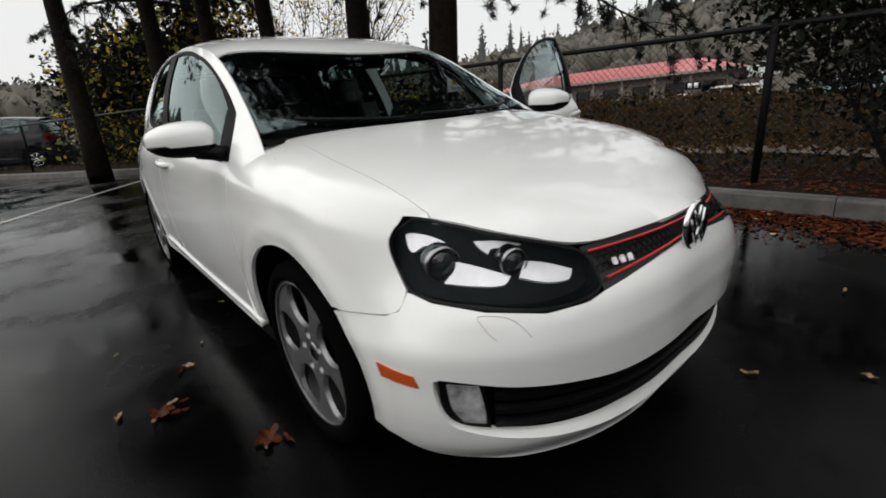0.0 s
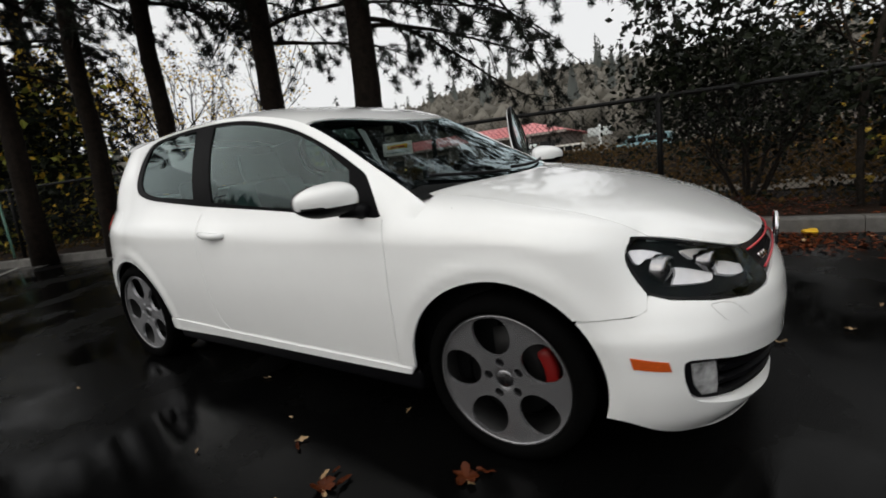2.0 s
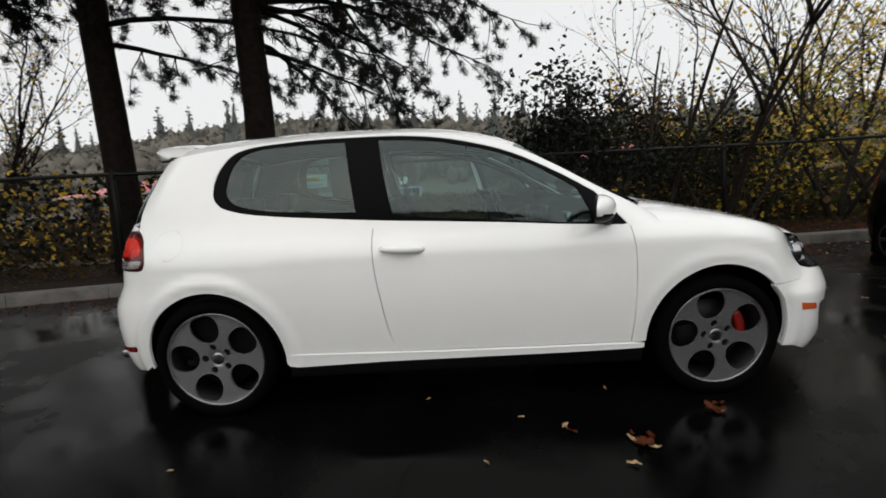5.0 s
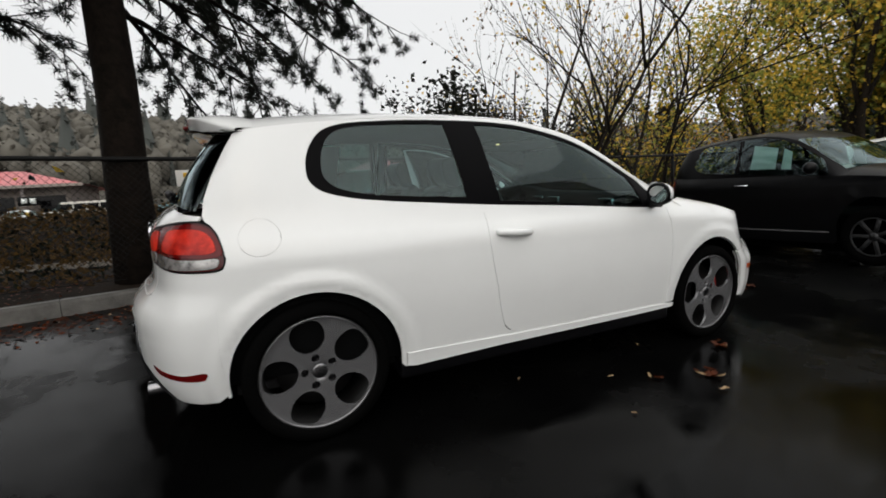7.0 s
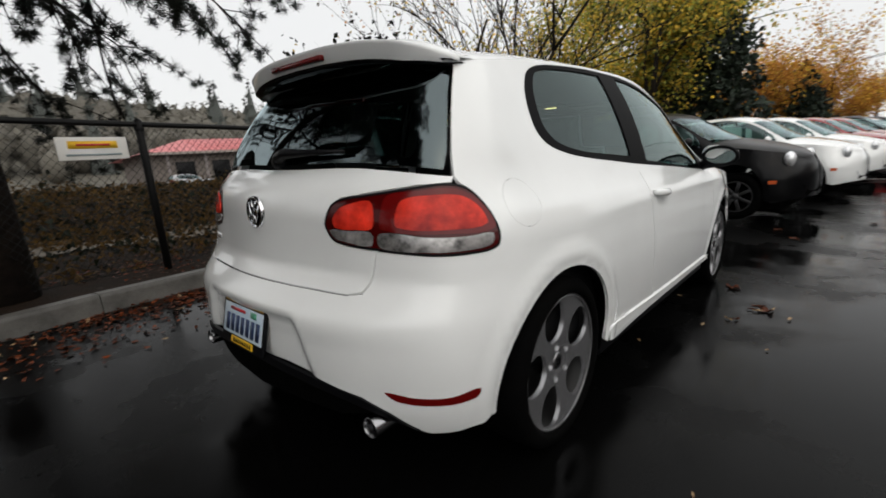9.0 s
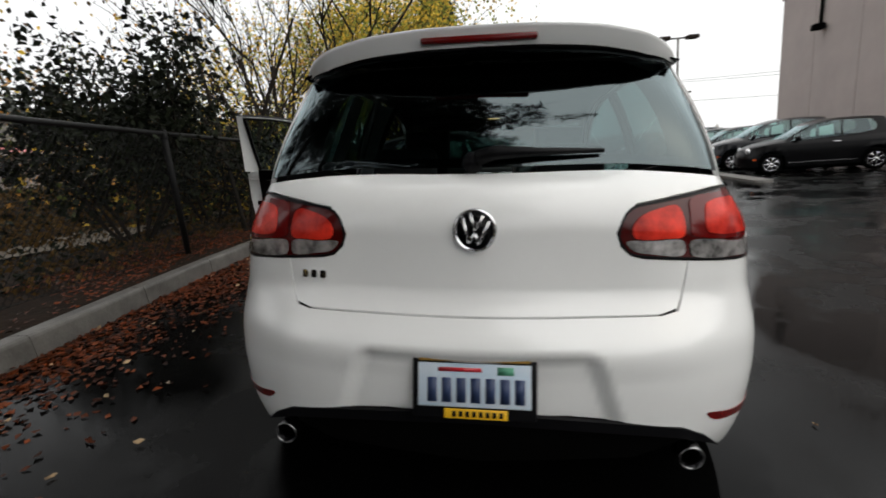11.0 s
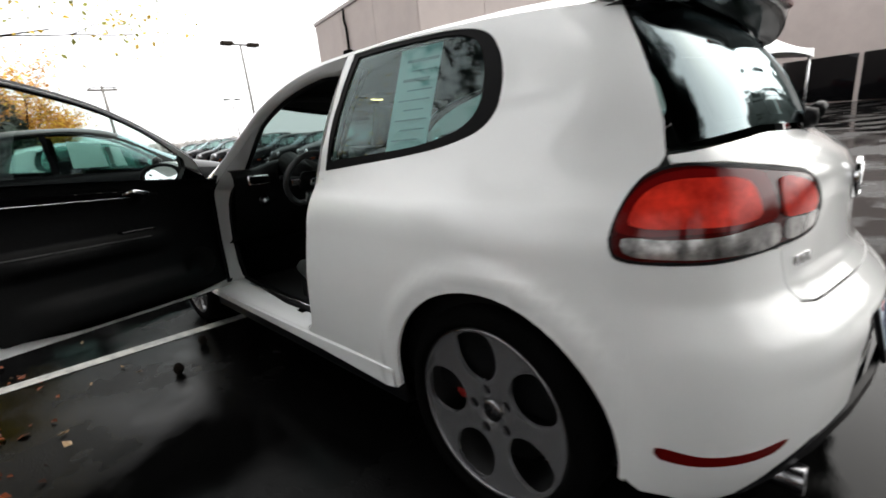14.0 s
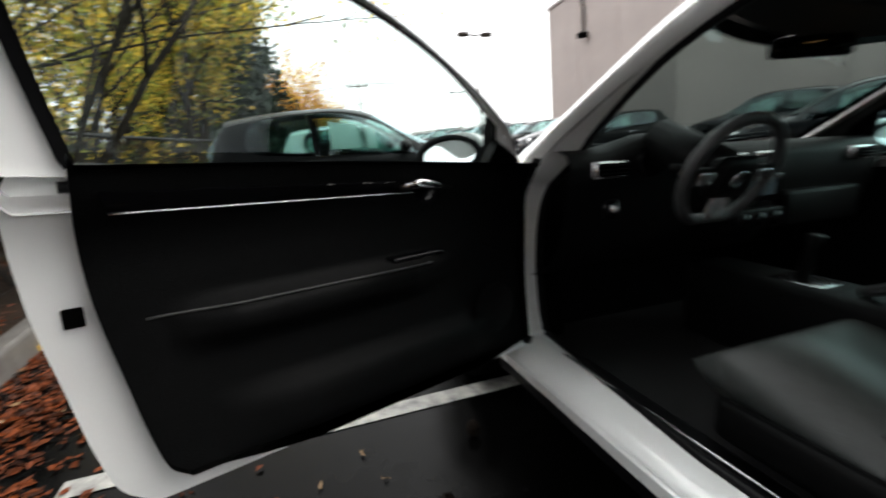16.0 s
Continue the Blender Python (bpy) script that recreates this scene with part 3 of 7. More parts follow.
for mir in (True, False):
    wt = np.concatenate([be[:-1], sh[::-1][:, :2] - (0, .0003), [(.87, .755)]])
    skin("wing_top", wt, bonnet, M_WHITE, car, mirror=mir, gap=.0, flange=0, step=.02, join="bonnet")

# roof and windscreen
screen_head = lambda y: .445 - .14 * (np.abs(y) / .61) ** 2
ey = lambda x: float(edge_y(x)[0])
xs_edge = np.linspace(.30, -1.49, 40)
roof_half = np.concatenate([[(screen_head(y), y) for y in np.linspace(0, .60, 14)], [(x, ey(x) - .001) for x in xs_edge], [(-1.50, .575), (-1.52, .4), (-1.52, 0)]])
roof_poly = np.concatenate([roof_half, (roof_half * (1, -1))[::-1][1:-1]])
skin("roof", roof_poly, top, M_WHITE, car, step=.06, gap=0)
skin("headliner", roof_poly, top, M_LINER, car, step=.1, gap=.01, lift=-.03, flange=0)


def screen_outline(d):
    sc = np.concatenate([[(screen_foot(y) - .012 - d, y) for y in np.linspace(0, .655, 16)], [(x, ey(x) - .006 - d) for x in np.linspace(.90, .315, 20)], [(screen_head(y) + .004 + d, y) for y in np.linspace(.605 - d, 0, 14)]])
    return np.concatenate([sc, (sc * (1, -1))[::-1][1:-1]])


skin("windscreen", screen_outline(.003), top, M_WSCREEN, car, step=.06, flange=0, gap=.0, lift=-.004).visible_shadow = False
skin("windscreen_black_border", screen_outline(0), top, M_GLOSSBLACK, car, holes=[screen_outline(.045)], step=.05, flange=0, gap=0, lift=-.007)
cowl = np.array([(screen_foot(y) + dx, y) for dx, ys in ((.010, np.linspace(-.60, .60, 24)), (-.075, np.linspace(.60, -.60, 24))) for y in ys])
skin("scuttle_panel", cowl, lambda x, y: bonnet(x, y) - np.array([0, 0, .028]), M_BLACK, car, flange=0, gap=0)
for y0, y1, lx in ((.42, -.12, .035), (-.22, -.60, .03)):
    part("wiper", tube([tuple(top(screen_foot(y) - lx - .02 * t, y)[0] + np.array([0, 0, .014])) for t, y in ((t, y0 + (y1 - y0) * t) for t in np.linspace(0, 1, 8))], .008, 6), M_BLACK, car)

# glasshouse sides
WIN_OUT = spline2([(-1.268, .52), (-1.262, .38), (-1.215, .27), (-1.10, .195), (-.95, .155), (-.76, .125), (-.44, .083), (.1, .042), (.55, .02), (.80, .03, 1), (.825, .09), (.70, .80), (.60, .862), (.45, .89), (.274, .912), (.03, .945), (-.28, .968),
                   (-.6, .978), (-.9, .978), (-1.08, .965), (-1.17, .91), (-1.225, .79), (-1.255, .66)], closed=True)
DOOR_WIN = spline2([(-.335, .12, 1), (.1, .072), (.5, .05), (.66, .09, 1), (.652, .35), (.61, .745, 1), (.446, .842), (.274, .875), (.10, .90), (-.133, .925), (-.40, .942, 1), (-.37, .5)], closed=True)
REAR_WIN = spline2([(-1.20, .50), (-1.185, .38), (-1.13, .29), (-1.0, .225), (-.87, .20), (-.52, .165, 1), (-.545, .5), (-.575, .94, 1), (-.87, .945), (-1.05, .935), (-1.13, .88), (-1.18, .72)], closed=True)
side_top = np.concatenate([[(s, 0.0) for s in np.linspace(-1.735, .845, 40)], [(.90, .0), (1.04, .1), (1.055, 1.0)], [(s, 1.0) for s in np.linspace(1.04, -1.46, 60)], [(-1.545, 1.0), (-1.60, 1.0), (-1.68, .72), (-1.72, .45), (-1.738, .2)]])
for mir in (True, False):
    gone = WIN_OUT.copy()
    if not mir:
        gone[:, 1] = np.where((gone[:, 1] < .5) & (gone[:, 0] > -.445) & (gone[:, 0] < .83), -.03, gone[:, 1])
    skin("window_surround_panel", side_top, up, M_WHITE, car, holes=[gone], mirror=mir, gap=0, step=.03, join="up")
    skin("pillar_trim", side_top, up, M_LINER, car, holes=[gone], mirror=mir, gap=.01, step=.06, lift=-.045, flange=0)
skin("window_frame", WIN_OUT, up, M_FRAME, car, holes=[DOOR_WIN, REAR_WIN], mirror=True, lift=-.003, step=.05)
skin("door_glass", DOOR_WIN, up, M_GLASS, rdoor, mirror=True, lift=-.008, flange=0, gap=-.004, step=.06).visible_shadow = False
skin("rear_side_glass", REAR_WIN, up, M_GLASS, car, mirror=True, lift=-.008, flange=0, gap=-.004, step=.06).visible_shadow = False
skin("door_post_flange", np.array([(-.458, .02), (-.503, .975), (-.545, .972), (-.494, .02)]), up, M_WHITE, car, lift=.0, step=.03, gap=.0005)
skin("window_frame", clip(WIN_OUT, -.49, False), up, M_FRAME, car, holes=[REAR_WIN], lift=-.003, step=.05)
skin("rear_side_glass", REAR_WIN, up, M_GLASS, car, lift=-.008, flange=0, gap=-.004, step=.06).visible_shadow = False

# tail
hatch_half = [(0, 1.03), *[(U_T(s), float(shoulder_z(s)[0])) for s in np.linspace(-2.5, -1.74, 20)], *[(U_T(s), z) for s, z in ((-1.75, .985), (-1.90, .981), (-2.06, .963), (-2.19, .947), (-2.235, .91), (-2.252, .875), (-2.24, .84), (-2.21, .815), (-2.17, .806), (-2.035, .797),
              (-2.05, .73), (-2.062, .70), (-2.085, .677), (-2.14, .667), (-2.3, .668))], (0, .674)]
tailgate = skin("tailgate", spline2([(a, b, 1) for a, b in both(hatch_half) if abs(a) > 1e-6], .03, closed=True), tail_full, M_WHITE, car, step=.045)
bump_half = [(0, .672), *[(U_T(s), z) for s, z in ((-2.3, .666), (-2.14, .665), (-2.083, .673), (-2.059, .698), (-2.046, .733), (-2.034, .795), (-1.86, .785), (-1.75, .784), (-1.70, .785), (-1.668, .787), (-1.667, .6), (-1.664, .275), (-1.70, .250), (-1.78, .238), (-1.88, .243), (-1.94, .268), (-2.0, .318),
             (-2.086, .362), (-2.246, .395), (-2.4, .415))], (0, .43)]


def recessed(u, z):
    """The bumper with the plate's hollow pressed into it."""
    p = tail_full(u, z)
    k = lambda v: np.clip(v, 0, 1) ** 2 * (3 - 2 * np.clip(v, 0, 1))
    m = k((.33 + (.57 - z) * .35 - np.abs(u)) / .06) * k((.60 - z) / .045)
    p[:, 0] += .022 * m
    return p


rear_bumper = skin("rear_bumper", spline2([(a, b, 1) for a, b in both(bump_half) if abs(a) > 1e-6], .03, closed=True), recessed, M_WHITE, car, step=.015, gap=.001)
lower_half = [(0, .428), *[(U_T(s), z) for s, z in ((-2.4, .413), (-2.246, .393), (-2.086, .360), (-2.0, .316), (-2.03, .318), (-2.08, .29), (-2.2, .26))], (0, .25)]
# near-black sheet standing in for the shade below the bumper's lip
skin("rear_valance_shade", both(lower_half), tail_full, M_DARK, car, lift=-.02, flange=0, gap=0)
skin("rear_valance_lip", both([(0, .436), *[(U_T(s), z) for s, z in ((-2.4, .421), (-2.246, .401), (-2.086, .368), (-2.0, .324), (-1.93, .272), (-1.915, .262), (-1.99, .300), (-2.086, .338), (-2.246, .371), (-2.4, .391))], (0, .406)]), tail_full, M_BLACK, car, lift=.008, gap=0)
glass_half = [(0, .05), *[(U_T(s), .05) for s in np.linspace(-2.5, -1.775, 12)], *[(U_T(s), w) for s, w in ((-1.755, .2), (-1.735, .45), (-1.70, .72), (-1.625, .97))], *[(U_T(s), .985) for s in np.linspace(-1.7, -2.5, 12)], (0, .985)]
skin("rear_window", both(glass_half), tail_up, M_REARGLASS, tailgate, step=.05, flange=0, lift=-.003).visible_shadow = False
ring_half = [(0, .13), *[(U_T(s), .13) for s in np.linspace(-2.5, -1.93, 8)], (U_T(-1.90), .2), (U_T(-1.86), .5), (U_T(-1.82), .80), *[(U_T(s), .88) for s in np.linspace(-1.9, -2.5, 8)], (0, .88)]
skin("rear_window_black_border", both(glass_half), tail_up, M_GLOSSBLACK, tailgate, holes=[both(ring_half)], step=.05, flange=0, lift=-.007)
# third brake lamp and spoiler
te_x = curve([0, .2, .4, .5, .56, .60], [-1.742, -1.732, -1.695, -1.655, -1.60, -1.53])
te_z = curve([0, .2, .4, .5, .56, .60], [1.440, 1.438, 1.424, 1.405, 1.382, 1.360])


def spoiler_mesh():
    bm = bmesh.new()
    rows = []
    for y in np.linspace(-.60, .60, 41):
        a = abs(y)
        x1, z1 = float(te_x(a)[0]), float(te_z(a)[0])
        root = top(-1.455, y)[0]
        if a > .57:
            root[2] = min(root[2], float(edge_z(-1.45)[0]) + .004)
        k = np.clip((.60 - a) / .12, 0, 1) ** .6
        back = [(x1 + .006, z1 - .012), (x1 + .012, z1 - .012 - .045 * k), (x1 + .03, z1 - .014 - .056 * k), (-1.60 + .03 * (1 - k), 1.362 - .01 * (1 - k))]
        prof = [(-1.455, root[2]), (-1.52, root[2] * .55 + z1 * .45 + .012 * k), (-1.60 if x1 < -1.62 else (x1 - 1.52) / 2, root[2] * .25 + z1 * .75 + .012 * k), (x1 + .015, z1 + .002), (x1, z1 - .004)] + back
        rows.append([bm.verts.new((x, y, z)) for x, z in prof])
    for p, q in zip(rows, rows[1:]):
        for i in range(len(p) - 1):
            f = bm.faces.new((p[i], q[i], q[i + 1], p[i + 1]))
            if i >= 6:
                f.material_index = 1
    bmesh.ops.recalc_face_normals(bm, faces=bm.faces)
    return bm


sp = part("roof_spoiler", spoiler_mesh(), [M_WHITE, M_GLOSSBLACK], tailgate)
sp.data.normals_split_custom_set_from_vertices([v.normal for v in sp.data.vertices])
part("brake_lamp", box(-1.745, -1.715, -.165, .165, 1.393, 1.412, bevel=.006), M_TAILRED, tailgate, "red third brake lamp under the spoiler")
# rear wiper
def rear_on(u, w, d=.012):
    return tuple(tail_up(np.array([u]), np.array([w]))[0] + np.array([-d, 0, d * .4]))


part("rear_wiper", tube([rear_on(0.0, .10, .02), rear_on(-.06, .13, .03), rear_on(-.2, .13, .025), rear_on(-.40, .135, .018)], [.022, .020, .011, .006], 8), M_BLACK, tailgate)
part("wiper_hub", lathe([(.001, .03), (.022, .028), (.028, .01), (.03, 0)], 20, Matrix.Translation(rear_on(0.015, .09, .0)) @ Matrix.Rotation(radians(90), 4, "Z")), M_BLACK, tailgate)


def lamp_patch(name, pts, mt, parent, mir, lift, label="", flange=0.004):
    return skin(name, spline2(pts, .015, closed=True), low, mt, parent, mirror=mir, lift=lift, flange=flange, gap=0, step=.02, label=label)


TAILL = [(-1.625, .84), (-1.632, .805), (-1.67, .79), (-1.75, .787), (-1.86, .788), (-2.03, .80), (-2.16, .809), (-2.215, .82), (-2.245, .855), (-2.247, .88), (-2.225, .925), (-2.19, .943), (-2.06, .958), (-1.9, .976), (-1.76, .982), (-1.69, .962), (-1.655, .922), (-1.635, .88)]
for mir in (True, False):
    lampb = skin("tail_lamp", spline2(TAILL, closed=True), low, M_TAILDARK, car, mirror=mir, flange=.02, label="dark red tail lamp with a clear lower band")
    skin("lamp_edge", shrink(spline2(TAILL, closed=True), -.001), low, M_BLACK, lampb, holes=[shrink(spline2(TAILL, closed=True), .005)], mirror=mir, lift=.0012, flange=.004, gap=0, step=.03)
    lamp_patch("red_lens", [(-1.640, .852), (-1.655, .91), (-1.70, .952), (-1.77, .970), (-1.9, .965), (-2.005, .952), (-2.022, .90), (-2.018, .860), (-1.80, .846)], M_TAILRED, lampb, mir, .002)
    lamp_patch("bright_red_lens", [(-1.665, .866), (-1.68, .915), (-1.73, .946), (-1.85, .952), (-1.95, .940), (-1.972, .90), (-1.965, .866), (-1.80, .857)], M_TAILBRIGHT, lampb, mir, .004, "glowing red curved lens")
    lamp_patch("red_lens", [(-2.05, .862), (-2.046, .91), (-2.06, .938), (-2.13, .932), (-2.185, .915), (-2.21, .885), (-2.20, .860), (-2.10, .857)], M_TAILBRIGHT, lampb, mir, .004)
    lamp_patch("clear_lens", [(-1.65, .838), (-1.655, .81), (-1.70, .799), (-1.86, .797), (-2.022, .808), (-2.024, .848), (-1.86, .838), (-1.73, .836)], M_CLEARLAMP, lampb, mir, .003, "clear ribbed reversing lens")
    lamp_patch("clear_lens", [(-2.052, .812), (-2.16, .819), (-2.205, .828), (-2.225, .852), (-2.15, .852), (-2.052, .849)], M_CLEARLAMP, lampb, mir, .003, "clear ribbed reversing lens")
    lamp_patch("bumper_reflector", [(-1.725, .386), (-1.735, .358), (-1.84, .352), (-1.975, .366), (-2.008, .393), (-1.92, .380), (-1.82, .376)], M_TAILRED, rear_bumper, mir, .002, "dark red reflector strip")
# plate with its frame, exhausts
plate_m = pose(-2.034, 0, .497, 0, 12, 0)
plate = part("licence_plate", box(-.012, .0, -.158, .158, -.080, .080, bevel=.004, m=plate_m), M_BLACK, rear_bumper, "licence plate with plain bars in a black and yellow frame")
part("plate_sheet", box(-.0145, -.010, -.143, .143, -.048, .062, bevel=.001, m=plate_m), M_PLATE, plate)
for i in range(7):
    part("plate_bar", box(-.0165, -.014, .118 - i * .037 - .024, .118 - i * .037, -.036, .026, m=plate_m), M_PLATEINK, plate)
part("plate_bar", box(-.0165, -.014, -.02, .09, .042, .052, m=plate_m), M_REDTRIM, plate)
part("plate_band", box(-.0150, -.010, -.085, .075, -.077, -.053, bevel=.001, m=plate_m), M_YELLOW, plate)
for i in range(8):
    part("plate_band_bar", box(-.0160, -.0145, .055 - i * .017 - .010, .055 - i * .017, -.072, -.058, m=plate_m), M_BLACK, plate)
part("plate_band", box(-.0150, -.010, -.14, .14, .067, .077, bevel=.001, m=plate_m), mat("dull_gold_band", (.35, .20, .03), .4, vary=.3, scale=60), plate)
part("plate_sticker", box(-.0165, -.014, -.10, -.06, .036, .056, m=plate_m), mat("green_sticker", (.10, .35, .22), .5, vary=.2), plate)
for sg in (1, -1):
    part("exhaust_tip", lathe([(.026, .16), (.031, .15), (.033, .0), (.031, -.004), (.028, .0), (.027, .05)], 28, pose(-1.955, sg * .57, .278, 0, 0, -90)), M_DARKCHROME, car)
    part("exhaust_pipe", lathe([(.0265, .045), (.026, .16), (.001, .16)], 24, pose(-1.955, sg * .57, .278, 0, 0, -90)), M_DARK, car)


def badge(name, m, r, parent):
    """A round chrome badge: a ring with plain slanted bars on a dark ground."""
    b = part(name, lathe([(.001, .004), (r * .86, .004), (r * .9, .012), (r, .010), (r * 1.02, 0)], 40, m), M_CHROME, parent, "round chrome badge")
    part("badge_ground", lathe([(.001, .0065), (r * .84, .0065), (r * .85, .003)], 40, m), M_GLOSSBLACK, b)
    bm = bmesh.new()
    for x0, x1, z0, z1 in ((-.62, -.22, .52, -.62), (.62, .22, .52, -.62), (-.22, 0, -.62, -.1), (.22, 0, -.62, -.1), (-.30, 0, .75, .02), (.30, 0, .75, .02)):
        add_tube(bm, [m @ Vector((x0 * r, .009, z0 * r)), m @ Vector((x1 * r, .009, z1 * r))], r * .075, 6)
    part("badge_bar", bm, M_CHROME, b)


def letter_bars(fn, parent, u0, u1, z0, z1):
    w = (u1 - u0) / 3
    for i in range(3):
        a, c = u0 + w * (i + .14), u0 + w * (i + .74)
        skin("badge_letter_bar", rounded(min(a, c), max(a, c), z0, z1, .004), fn, M_CHROME, parent, lift=.004, gap=0, flange=.006, step=.02)


badge("tail_badge", pose(-1.947, 0, .889, 0, -6, 90), .056, tailgate)
letter_bars(tail_full, tailgate, U_T(-2.185), U_T(-2.085), .746, .768)
# nose
nb = [(0, .655), *[(U_N(s), z) for s, z in ((2.62, .652), (2.5, .64), (2.38, .624), (2.30, .612), (2.25, .598), (2.14, .591), (2.0, .605), (1.87, .62), (1.795, .638), (1.775, .597), (1.73, .582), (1.60, .575))],
      *[(U_N(a), b) for a, b in arc(*ARCH_F, 41, -14, 24)], *[(U_N(s), z) for s, z in spline2([(1.70, .235), (1.77, .21), (1.887, .176), (2.06, .152), (2.3, .14), (2.5, .135), (S_NOSE - .01, .134)], .025)], (0, .134)]
lg_half = [(0, .398), *[(U_N(s), z) for s, z in spline2([(S_NOSE - .02, .397), (2.54, .393), (2.36, .392), (2.2, .406), (2.05, .424), (1.98, .436), (1.885, .447), (1.868, .44), (1.872, .38), (1.895, .32), (1.92, .30), (2.05, .262), (2.22, .23), (2.45, .21), (S_NOSE - .02, .206)], .022)], (0, .205)]
lg = both(lg_half)


def nose_shape(u, z):
    """The bumper with the soft step over the lower intake."""
    p = nose_full(u, z)
    t = np.clip((z - .455) / .05, 0, 1) * np.clip((.56 - z) / .05, 0, 1)
    out = p - np.array([1.2, 0, 0])
    out[:, 2] = 0
    out /= np.linalg.norm(out, axis=1)[:, None] + 1e-9
    return p + out * (t * .004)[:, None]


front_bumper = skin("front_bumper", both(nb), nose_shape, M_WHITE, car, holes=[lg], step=.022, flange=.035, gap=.0004)
intake = skin("lower_grille", lg, nose_full, M_DARK, front_bumper, lift=-.05, flange=0, gap=-.015)
for z0 in (.255, .30, .345):
    lim = U_N(2.01)
    bar = np.array([(u, z0 + .012 + .03 * (abs(u) / lim) ** 2) for u in np.linspace(-lim, lim, 40)] + [(u, z0 - .004 + .03 * (abs(u) / lim) ** 2) for u in np.linspace(lim, -lim, 40)])
    skin("grille_slat", bar, nose_full, M_BLACK, front_bumper, lift=-.022, flange=.02, gap=0)
M_FOG = mat("fog_lamp_glass", (.78, .79, .80), .15, metal=.35, coat=1, vary=.85, scale=16)
for mir in (True, False):
    fog = skin("fog_lamp_surround", spline2([(1.872, .44, 1), (1.985, .434, 1), (2.0, .288, 1), (1.92, .304), (1.88, .35)], .02, closed=True), low, M_BLACK, front_bumper, mirror=mir, lift=-.014, gap=.002)
    skin("fog_lamp", spline2([(1.896, .427, 1), (1.972, .423, 1), (1.984, .36), (1.986, .312, 1), (1.932, .316, 1), (1.906, .36)], .015, closed=True), low, M_FOG, fog, mirror=mir, lift=-.008, gap=0, flange=.008)
    skin("side_marker", spline2([(1.713, .466, 1), (1.822, .450, 1), (1.832, .418, 1), (1.724, .428, 1)], .02, closed=True), low, M_ORANGE, front_bumper, mirror=mir, lift=.003, gap=0, flange=.008, label="orange side marker lamp")
    w = spline2([(1.98, .596), (2.055, .588), (2.098, .540), (2.085, .531), (2.02, .545), (1.992, .575)], .015, closed=True)
    skin("washer_flap_seam", shrink(w, -.0009), low, M_BLACK, front_bumper, holes=[w], mirror=mir, lift=.0009, flange=0, gap=0, step=.02)
grille_half = [(0, .712), *[(U_N(s), z) for s, z in ((2.6, .711), (2.41, .707), (2.285, .700), (2.312, .65), (2.308, .62), (2.38, .63), (2.5, .646), (2.62, .658))], (0, .661)]
grille = skin("grille", both(grille_half), nose_full, M_GRILLE, car, lift=-.012, flange=0, gap=-.006)
# honeycomb ribs
bm = bmesh.new()
for r in range(3):
    for i in range(-17, 18):
        u = i * .0225 + (.011 if r % 2 else 0)
        z = .668 + r * .0155 - .018 * (abs(u) / .4) ** 1.5
        if abs(u) > .385 or abs(u) < .09:
            continue
        P = [nose_full(np.array([u + .0105 * math.cos(a)]), np.array([z + .0085 * math.sin(a)]))[0] + np.array([-.006, 0, 0]) for a in np.arange(6) * math.pi / 3]
        for k in range(6):
            add_tube(bm, [P[k], P[(k + 1) % 6]], .0016, 3, cap=False)
tagged(part("honeycomb", bm, M_BLACK, grille), "fine black honeycomb ribs", kind="stuff")
top_line = lambda u: .7095 - .010 * (abs(u) / .41) ** 2
low_line = lambda u: .664 - .036 * (abs(u) / .39) ** 1.3
for fn, lim in ((top_line, .41), (low_line, .385)):
    part("red_strip", tube([tuple(nose_full(np.array([u]), np.array([fn(u) - (.006 if fn is top_line else -.006)]))[0] + np.array([.004, 0, 0])) for u in np.linspace(-lim, lim, 40)], .0042, 6), M_REDTRIM, grille)
badge("nose_badge", pose(2.112, 0, .684, 0, 12, -90), .073, grille)
letter_bars(nose_full, grille, -U_N(2.425), -U_N(2.345), .652, .669)
M_LAMPBLACK = mat("lamp_bowl_black", (.004, .004, .005), .40, spec=.06, vary=.5, scale=9)
M_LAMPTRIM = mat("bright_lamp_trim", (.93, .93, .95), .22, metal=.4, coat=.4, vary=.25, scale=14)
LAMP = [(1.719, .758), (1.727, .729), (1.755, .685), (1.795, .642), (1.87, .623), (2.0, .61), (2.14, .596), (2.25, .603), (2.298, .622), (2.302, .66), (2.275, .700), (2.14, .744), (2.021, .772), (1.90, .795), (1.83, .803), (1.775, .803), (1.735, .784)]


def recess(s, z):
    """The lamp's bowl: its skin sunk behind the cover."""
    p = low(s, z)
    p[:, 0] -= .055
    p[:, 1] -= .012
    return p


